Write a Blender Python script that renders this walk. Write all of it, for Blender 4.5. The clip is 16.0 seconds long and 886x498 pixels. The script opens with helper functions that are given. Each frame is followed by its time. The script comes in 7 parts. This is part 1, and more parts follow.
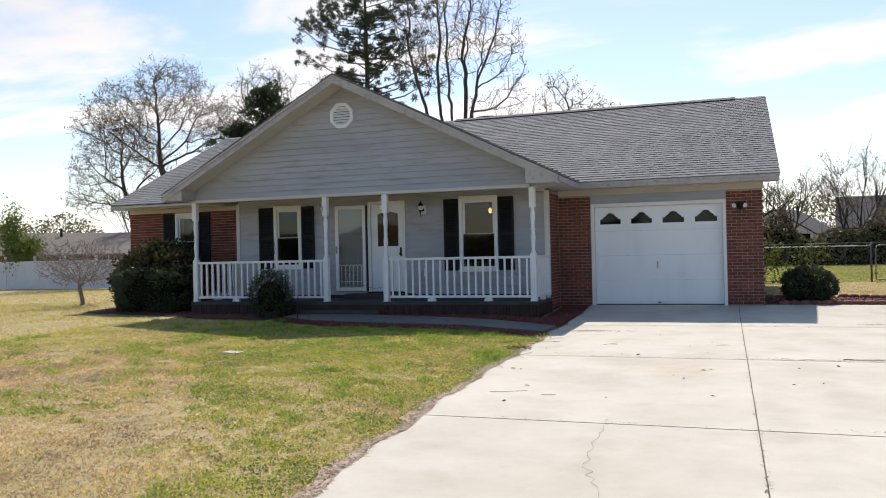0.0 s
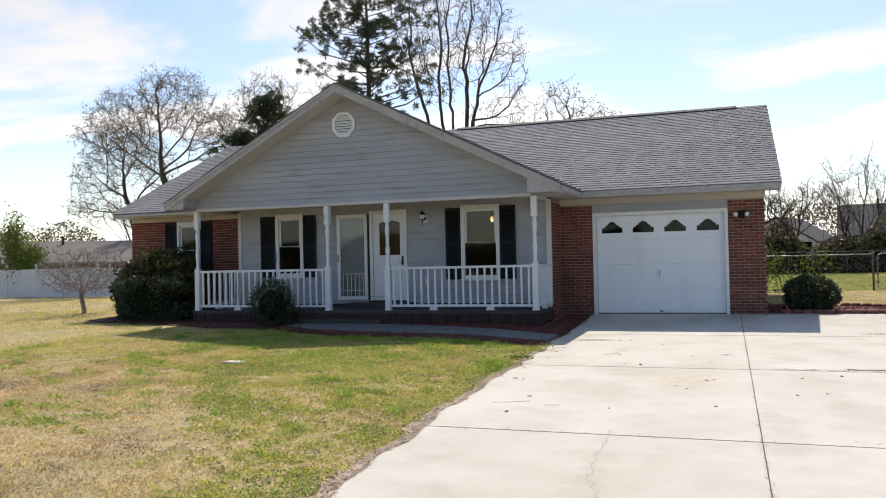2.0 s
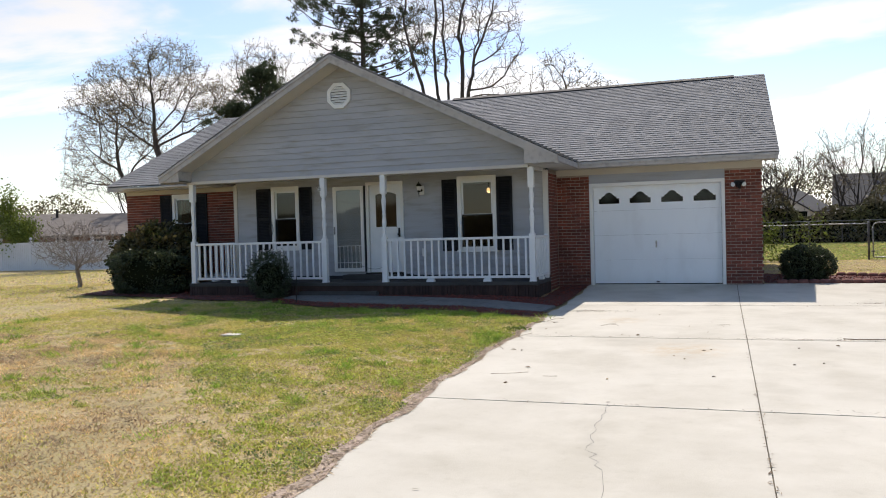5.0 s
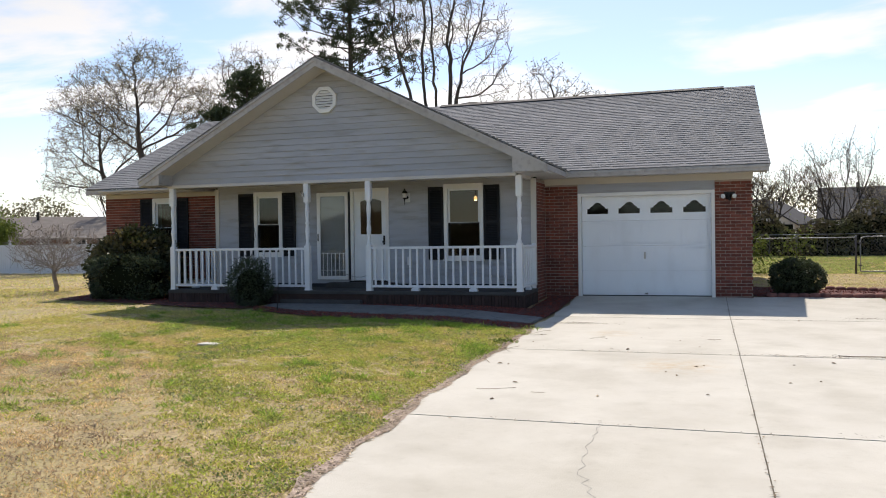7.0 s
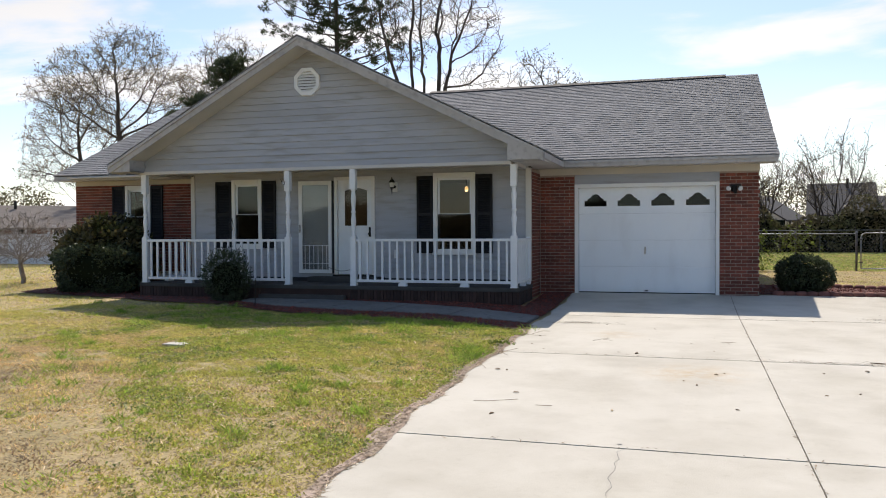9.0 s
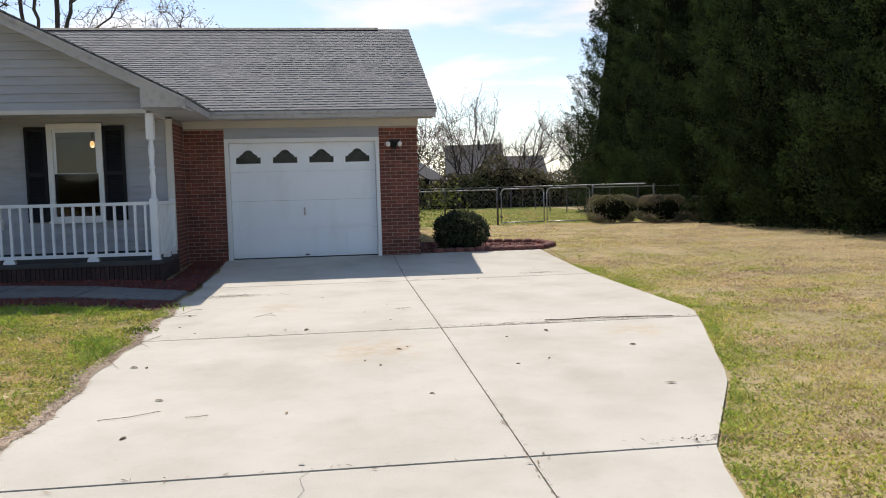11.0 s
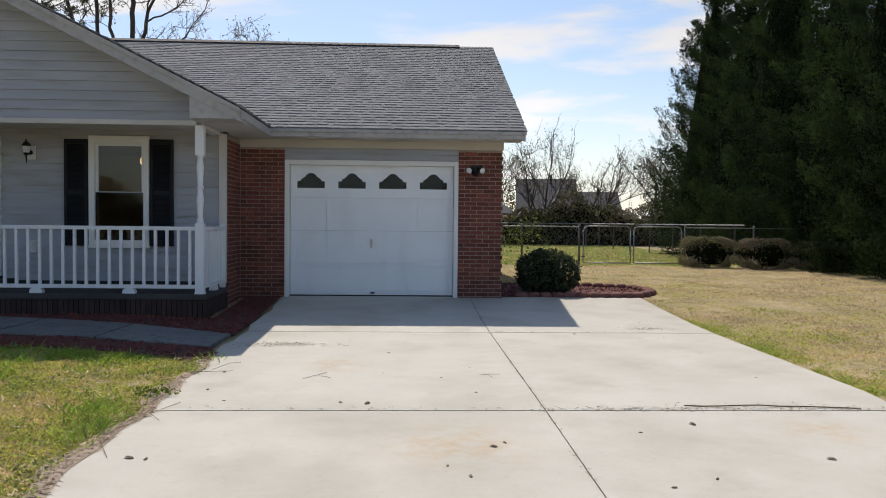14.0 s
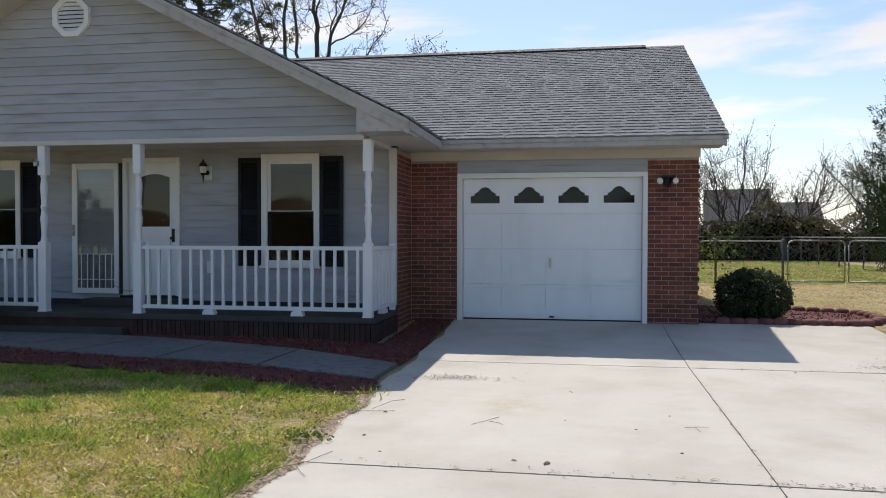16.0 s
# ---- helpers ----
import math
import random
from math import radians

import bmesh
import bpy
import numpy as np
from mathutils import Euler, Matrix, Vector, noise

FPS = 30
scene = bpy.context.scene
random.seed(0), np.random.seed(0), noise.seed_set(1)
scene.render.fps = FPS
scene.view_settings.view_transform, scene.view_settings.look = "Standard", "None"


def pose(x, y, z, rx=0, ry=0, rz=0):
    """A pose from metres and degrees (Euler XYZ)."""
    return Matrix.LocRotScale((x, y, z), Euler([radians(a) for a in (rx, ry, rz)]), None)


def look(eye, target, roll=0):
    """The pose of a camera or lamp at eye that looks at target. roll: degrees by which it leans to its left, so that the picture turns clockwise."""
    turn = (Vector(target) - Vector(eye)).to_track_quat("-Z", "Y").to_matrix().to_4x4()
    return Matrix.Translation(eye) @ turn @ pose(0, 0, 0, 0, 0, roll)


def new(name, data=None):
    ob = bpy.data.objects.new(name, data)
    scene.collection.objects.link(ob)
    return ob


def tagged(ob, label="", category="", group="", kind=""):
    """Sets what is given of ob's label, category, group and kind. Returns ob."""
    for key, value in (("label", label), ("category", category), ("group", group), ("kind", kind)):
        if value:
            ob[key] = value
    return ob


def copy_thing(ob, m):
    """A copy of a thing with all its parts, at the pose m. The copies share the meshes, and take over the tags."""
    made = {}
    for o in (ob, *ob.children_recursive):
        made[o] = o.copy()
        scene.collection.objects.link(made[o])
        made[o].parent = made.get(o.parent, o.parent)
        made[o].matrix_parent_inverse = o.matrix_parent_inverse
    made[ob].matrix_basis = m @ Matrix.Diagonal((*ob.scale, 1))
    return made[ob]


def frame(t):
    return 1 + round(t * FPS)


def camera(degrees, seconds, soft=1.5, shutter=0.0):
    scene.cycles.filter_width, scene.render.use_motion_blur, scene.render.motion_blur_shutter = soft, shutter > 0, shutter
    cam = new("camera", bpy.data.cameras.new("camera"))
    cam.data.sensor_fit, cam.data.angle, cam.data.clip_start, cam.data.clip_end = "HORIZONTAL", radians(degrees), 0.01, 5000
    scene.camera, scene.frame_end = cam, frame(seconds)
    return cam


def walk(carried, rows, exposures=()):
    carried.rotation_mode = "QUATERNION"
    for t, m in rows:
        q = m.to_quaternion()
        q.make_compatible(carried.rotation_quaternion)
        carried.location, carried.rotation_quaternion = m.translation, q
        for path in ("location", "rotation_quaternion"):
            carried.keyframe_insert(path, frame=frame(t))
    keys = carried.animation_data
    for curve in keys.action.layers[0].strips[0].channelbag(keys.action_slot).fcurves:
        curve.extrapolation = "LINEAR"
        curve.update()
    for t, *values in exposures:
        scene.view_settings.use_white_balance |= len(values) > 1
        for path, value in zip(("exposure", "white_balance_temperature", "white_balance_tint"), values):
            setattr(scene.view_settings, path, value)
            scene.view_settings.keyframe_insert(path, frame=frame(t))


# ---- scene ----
cam = camera(57.2, 16.0, soft=1.0)
PATH = [
    (0, (0.006, -18.155, 1.237), (-0.654, -16.267, 1.244), -1.3),
    (0.5, (0.006, -18.152, 1.236), (-0.654, -16.265, 1.233), -1.3),
    (1, (0.02, -18.137, 1.228), (-0.641, -16.249, 1.224), -1.3),
    (1.5, (0.005, -18.143, 1.248), (-0.655, -16.256, 1.25), -1.2),
    (2, (-0.008, -18.157, 1.263), (-0.67, -16.27, 1.289), -1.3),
    (2.5, (-0.017, -18.172, 1.279), (-0.678, -16.284, 1.289), -1.3),
    (3, (-0.017, -18.161, 1.283), (-0.681, -16.275, 1.28), -1.3),
    (3.5, (-0.004, -18.145, 1.278), (-0.667, -16.258, 1.266), -1.3),
    (4, (0.002, -18.152, 1.28), (-0.664, -16.266, 1.254), -1.4),
    (6.5, (-0.143, -18.039, 1.259), (-0.76, -16.137, 1.203), -1.4),
    (7, (-0.149, -17.832, 1.278), (-0.768, -15.931, 1.252), -0.8),
    (7.5, (-0.171, -17.671, 1.252), (-0.8, -15.773, 1.186), -0.8),
    (8, (-0.323, -17.423, 1.248), (-0.907, -15.512, 1.167), -0.3),
    (8.5, (-0.475, -17.212, 1.259), (-1.044, -15.298, 1.157), -0.6),
    (9, (-0.514, -16.926, 1.259), (-1.1, -15.014, 1.216), -0.3),
    (9.5, (-0.487, -16.564, 1.248), (-0.958, -14.622, 1.178), 0.3),
    (10, (-0.589, -16.238, 1.218), (-0.763, -14.247, 1.131), 0.4),
    (10.2, (-0.642, -16.077, 1.213), (-0.705, -14.081, 1.102), -0.3),
    (12.3, (-0.815, -14.59, 1.189), (-0.416, -12.637, 1.025), -0.6),
    (12.5, (-0.837, -14.473, 1.17), (-0.521, -12.506, 0.998), -0.2),
    (13, (-0.795, -14.102, 1.166), (-0.703, -12.112, 0.991), -1.2),
    (13.5, (-0.772, -13.799, 1.181), (-0.678, -11.809, 0.996), -0.7),
    (14, (-0.841, -13.449, 1.222), (-0.751, -11.453, 1.156), 0.6),
    (14.5, (-0.881, -13.171, 1.222), (-0.882, -11.173, 1.144), 0.4),
    (15, (-0.834, -12.81, 1.245), (-1.031, -10.82, 1.212), 1.6),
    (15.5, (-0.847, -12.559, 1.254), (-1.123, -10.579, 1.235), 0.1),
    (16, (-0.896, -12.385, 1.266), (-1.241, -10.416, 1.233), 0.1),
]
EXPOSURES = [(0, 0.08, 6680, 12), (4.2, 0.08, 6680, 12), (9, 0.03, 6720, 12), (12.5, -0.15, 6700, 12), (13.5, -0.24, 6680, 12), (14.5, -0.22, 6560, 12), (15.2, -0.2, 6440, 12), (16, -0.12, 6440, 12)]
walk(cam, [(t, look(eye, target, roll)) for t, eye, target, roll in PATH], EXPOSURES)

# world, sun and exposure
SUN = Vector((-0.146, 0.76, 1.0)).normalized()
world = bpy.data.worlds.new("sky")
scene.world = world
world.use_nodes = True
wt = world.node_tree
wt.nodes.clear()


def wn(kind, **props):
    n = wt.nodes.new(kind)
    for k, v in props.items():
        if k in n.inputs:
            n.inputs[k].default_value = v
    return n


sky = wn("ShaderNodeTexSky")
sky.sky_type, sky.sun_disc = "NISHITA", False
sky.sun_elevation = math.asin(SUN.z)
sky.sun_rotation = math.atan2(SUN.x, SUN.y)
sky.air_density, sky.dust_density, sky.ozone_density = 1.0, 0.7, 2.0
tc = wn("ShaderNodeTexCoord")
sep = wn("ShaderNodeSeparateXYZ")
wt.links.new(tc.outputs["Generated"], sep.inputs[0])
lift = wn("ShaderNodeMath")
lift.operation = "ADD"
lift.inputs[1].default_value = 0.18
wt.links.new(sep.outputs["Z"], lift.inputs[0])
comb = wn("ShaderNodeCombineXYZ")
for axis in ("X", "Y"):
    d = wn("ShaderNodeMath")
    d.operation = "DIVIDE"
    wt.links.new(sep.outputs[axis], d.inputs[0])
    wt.links.new(lift.outputs[0], d.inputs[1])
    wt.links.new(d.outputs[0], comb.inputs[axis])
stretch = wn("ShaderNodeMapping")
stretch.inputs["Scale"].default_value = (0.8, 1.5, 1.0)
stretch.inputs["Location"].default_value = (0.65, 0.2, 0.0)
wt.links.new(comb.outputs[0], stretch.inputs[0])
puff = wn("ShaderNodeTexNoise", Scale=1.1, Detail=7.0, Roughness=0.52, Distortion=0.35)
wt.links.new(stretch.outputs[0], puff.inputs["Vector"])
cover = wn("ShaderNodeMapRange")
cover.interpolation_type = "SMOOTHSTEP"
cover.inputs["From Min"].default_value, cover.inputs["From Max"].default_value = 0.45, 0.58
wt.links.new(puff.outputs["Fac"], cover.inputs["Value"])
haze = wn("ShaderNodeMapRange")
haze.inputs["From Min"].default_value, haze.inputs["From Max"].default_value = 0.0, 0.2
haze.inputs["To Min"].default_value, haze.inputs["To Max"].default_value = 0.42, 0.0
wt.links.new(sep.outputs["Z"], haze.inputs["Value"])
south = wn("ShaderNodeMapRange")
south.interpolation_type = "SMOOTHSTEP"
south.inputs["From Min"].default_value, south.inputs["From Max"].default_value = -0.1, 0.55
south.inputs["To Min"].default_value = 0.1
wt.links.new(sep.outputs["Y"], south.inputs["Value"])
overhead = wn("ShaderNodeMapRange")
overhead.interpolation_type = "SMOOTHSTEP"
for k, v in (("From Min", 0.3), ("From Max", 0.75), ("To Min", 1.0), ("To Max", 0.12)):
    overhead.inputs[k].default_value = v
wt.links.new(sep.outputs["Z"], overhead.inputs["Value"])
thin = wn("ShaderNodeMath")
thin.operation = "MULTIPLY"
wt.links.new(overhead.outputs[0], thin.inputs[0])
wt.links.new(south.outputs[0], thin.inputs[1])
veil = wn("ShaderNodeMath")
veil.operation = "MULTIPLY"
most = wn("ShaderNodeMath")
most.operation = "MAXIMUM"
wt.links.new(cover.outputs[0], most.inputs[0])
wt.links.new(haze.outputs[0], most.inputs[1])
mixc = wn("ShaderNodeMix")
mixc.data_type = "RGBA"
wt.links.new(most.outputs[0], veil.inputs[0])
wt.links.new(thin.outputs[0], veil.inputs[1])
wt.links.new(veil.outputs[0], mixc.inputs["Factor"])
wt.links.new(sky.outputs[0], mixc.inputs["A"])
grey = wn("ShaderNodeRGBToBW")
wt.links.new(sky.outputs[0], grey.inputs[0])
cloudy = wn("ShaderNodeMix")
cloudy.data_type, cloudy.blend_type = "RGBA", "MULTIPLY"
cloudy.inputs["Factor"].default_value = 1.0
wt.links.new(grey.outputs[0], cloudy.inputs["A"])
cloudy.inputs["B"].default_value = (0.90, 0.91, 0.93, 1)
bank = wn("ShaderNodeMix")
bank.data_type, bank.blend_type = "RGBA", "ADD"
bank.inputs["Factor"].default_value = 1.0
wt.links.new(cloudy.outputs["Result"], bank.inputs["A"])
bank.inputs["B"].default_value = (1.55, 1.57, 1.62, 1)
wt.links.new(bank.outputs["Result"], mixc.inputs["B"])
back = wn("ShaderNodeBackground", Strength=0.153)
wt.links.new(mixc.outputs["Result"], back.inputs["Color"])
wout = wn("ShaderNodeOutputWorld")
wt.links.new(back.outputs[0], wout.inputs[0])

sun_data = bpy.data.lights.new("sun", "SUN")
sun_data.energy, sun_data.angle, sun_data.color = 4.6, radians(0.53), (1.0, 0.935, 0.84)
sun = new("sun", sun_data)
sun.matrix_world = look(SUN * 60, (0, 0, 0))

# ---- materials ----
def material(name, c1, c2, scale=4.0, rough=0.7, c3=None, scale2=40.0, bump=0.0, bump_scale=60.0, metal=0.0, piece=0.0,
             island=False, stretch=(1, 1, 1), spec=0.5, lo=0.35, hi=0.65):
    """Two-scale noise colour from c1 to c2 (and a fine speckle of c3), with fine relief; piece: random shade by piece."""
    m = bpy.data.materials.new(name)
    m.use_nodes = True
    t = m.node_tree
    b = t.nodes["Principled BSDF"]
    b.inputs["Roughness"].default_value, b.inputs["Metallic"].default_value = rough, metal
    b.inputs["Specular IOR Level"].default_value = spec
    co = t.nodes.new("ShaderNodeTexCoord")
    geo = t.nodes.new("ShaderNodeNewGeometry")
    mp = t.nodes.new("ShaderNodeMapping")
    mp.inputs["Scale"].default_value = stretch
    t.links.new(geo.outputs["Position"], mp.inputs[0])

    def noise_tex(s, detail=4.0):
        n = t.nodes.new("ShaderNodeTexNoise")
        n.inputs["Scale"].default_value, n.inputs["Detail"].default_value = s, detail
        t.links.new(mp.outputs[0], n.inputs["Vector"])
        return n.outputs["Fac"]

    def ranged(value, a, z, lo2=0.0, hi2=1.0):
        r = t.nodes.new("ShaderNodeMapRange")
        for k, v in (("From Min", a), ("From Max", z), ("To Min", lo2), ("To Max", hi2)):
            r.inputs[k].default_value = v
        t.links.new(value, r.inputs["Value"])
        return r.outputs[0]

    def mixed(fac, a, z, mode="MIX"):
        x = t.nodes.new("ShaderNodeMix")
        x.data_type, x.blend_type = "RGBA", mode
        for k, v in (("Factor", fac), ("A", a), ("B", z)):
            if isinstance(v, (tuple, list)):
                x.inputs[k].default_value = (*v, 1)
            elif isinstance(v, float):
                x.inputs[k].default_value = v
            else:
                t.links.new(v, x.inputs[k])
        return x.outputs["Result"]

    col = mixed(ranged(noise_tex(scale), lo, hi), c1, c2)
    if c3:
        col = mixed(ranged(noise_tex(scale2, 3.0), 0.5, 0.72), col, c3)
    if piece:
        if island:
            rnd = geo.outputs["Random Per Island"]
        else:
            rnd = t.nodes.new("ShaderNodeObjectInfo").outputs["Random"]
        hsv = t.nodes.new("ShaderNodeHueSaturation")
        t.links.new(ranged(rnd, 0, 1, 1 - piece, 1 + piece), hsv.inputs["Value"])
        t.links.new(col, hsv.inputs["Color"])
        col = hsv.outputs["Color"]
    t.links.new(col, b.inputs["Base Color"])
    t.links.new(ranged(noise_tex(scale * 3), 0.3, 0.7, max(rough - 0.1, 0.03), min(rough + 0.1, 1)), b.inputs["Roughness"])
    if bump:
        bp = t.nodes.new("ShaderNodeBump")
        bp.inputs["Strength"].default_value, bp.inputs["Distance"].default_value = bump, 0.01
        t.links.new(noise_tex(bump_scale, 6.0), bp.inputs["Height"])
        t.links.new(bp.outputs[0], b.inputs["Normal"])
    return m


def leafy(name, c1, c2, scale=1.5, piece=0.25, rough=0.6, through_light=0.3):
    m = material(name, c1, c2, scale, rough, piece=piece, island=True, spec=0.3)
    t = m.node_tree
    b = t.nodes["Principled BSDF"]
    tr = t.nodes.new("ShaderNodeBsdfTranslucent")
    t.links.new(b.inputs["Base Color"].links[0].from_socket, tr.inputs["Color"])
    mx = t.nodes.new("ShaderNodeMixShader")
    mx.inputs[0].default_value = through_light
    t.links.new(b.outputs[0], mx.inputs[1])
    t.links.new(tr.outputs[0], mx.inputs[2])
    t.links.new(mx.outputs[0], t.nodes["Material Output"].inputs["Surface"])
    return m


def glass(name, tint, gloss=0.12):
    m = bpy.data.materials.new(name)
    m.use_nodes = True
    t = m.node_tree
    t.nodes.clear()
    out = t.nodes.new("ShaderNodeOutputMaterial")
    mx = t.nodes.new("ShaderNodeMixShader")
    fr = t.nodes.new("ShaderNodeFresnel")
    fr.inputs["IOR"].default_value = 1.46 + gloss
    a = t.nodes.new("ShaderNodeBsdfTransparent")
    a.inputs["Color"].default_value = (*tint, 1)
    g = t.nodes.new("ShaderNodeBsdfGlossy")
    g.inputs["Roughness"].default_value = 0.02
    t.links.new(fr.outputs[0], mx.inputs[0])
    t.links.new(a.outputs[0], mx.inputs[1])
    t.links.new(g.outputs[0], mx.inputs[2])
    t.links.new(mx.outputs[0], out.inputs["Surface"])
    return m


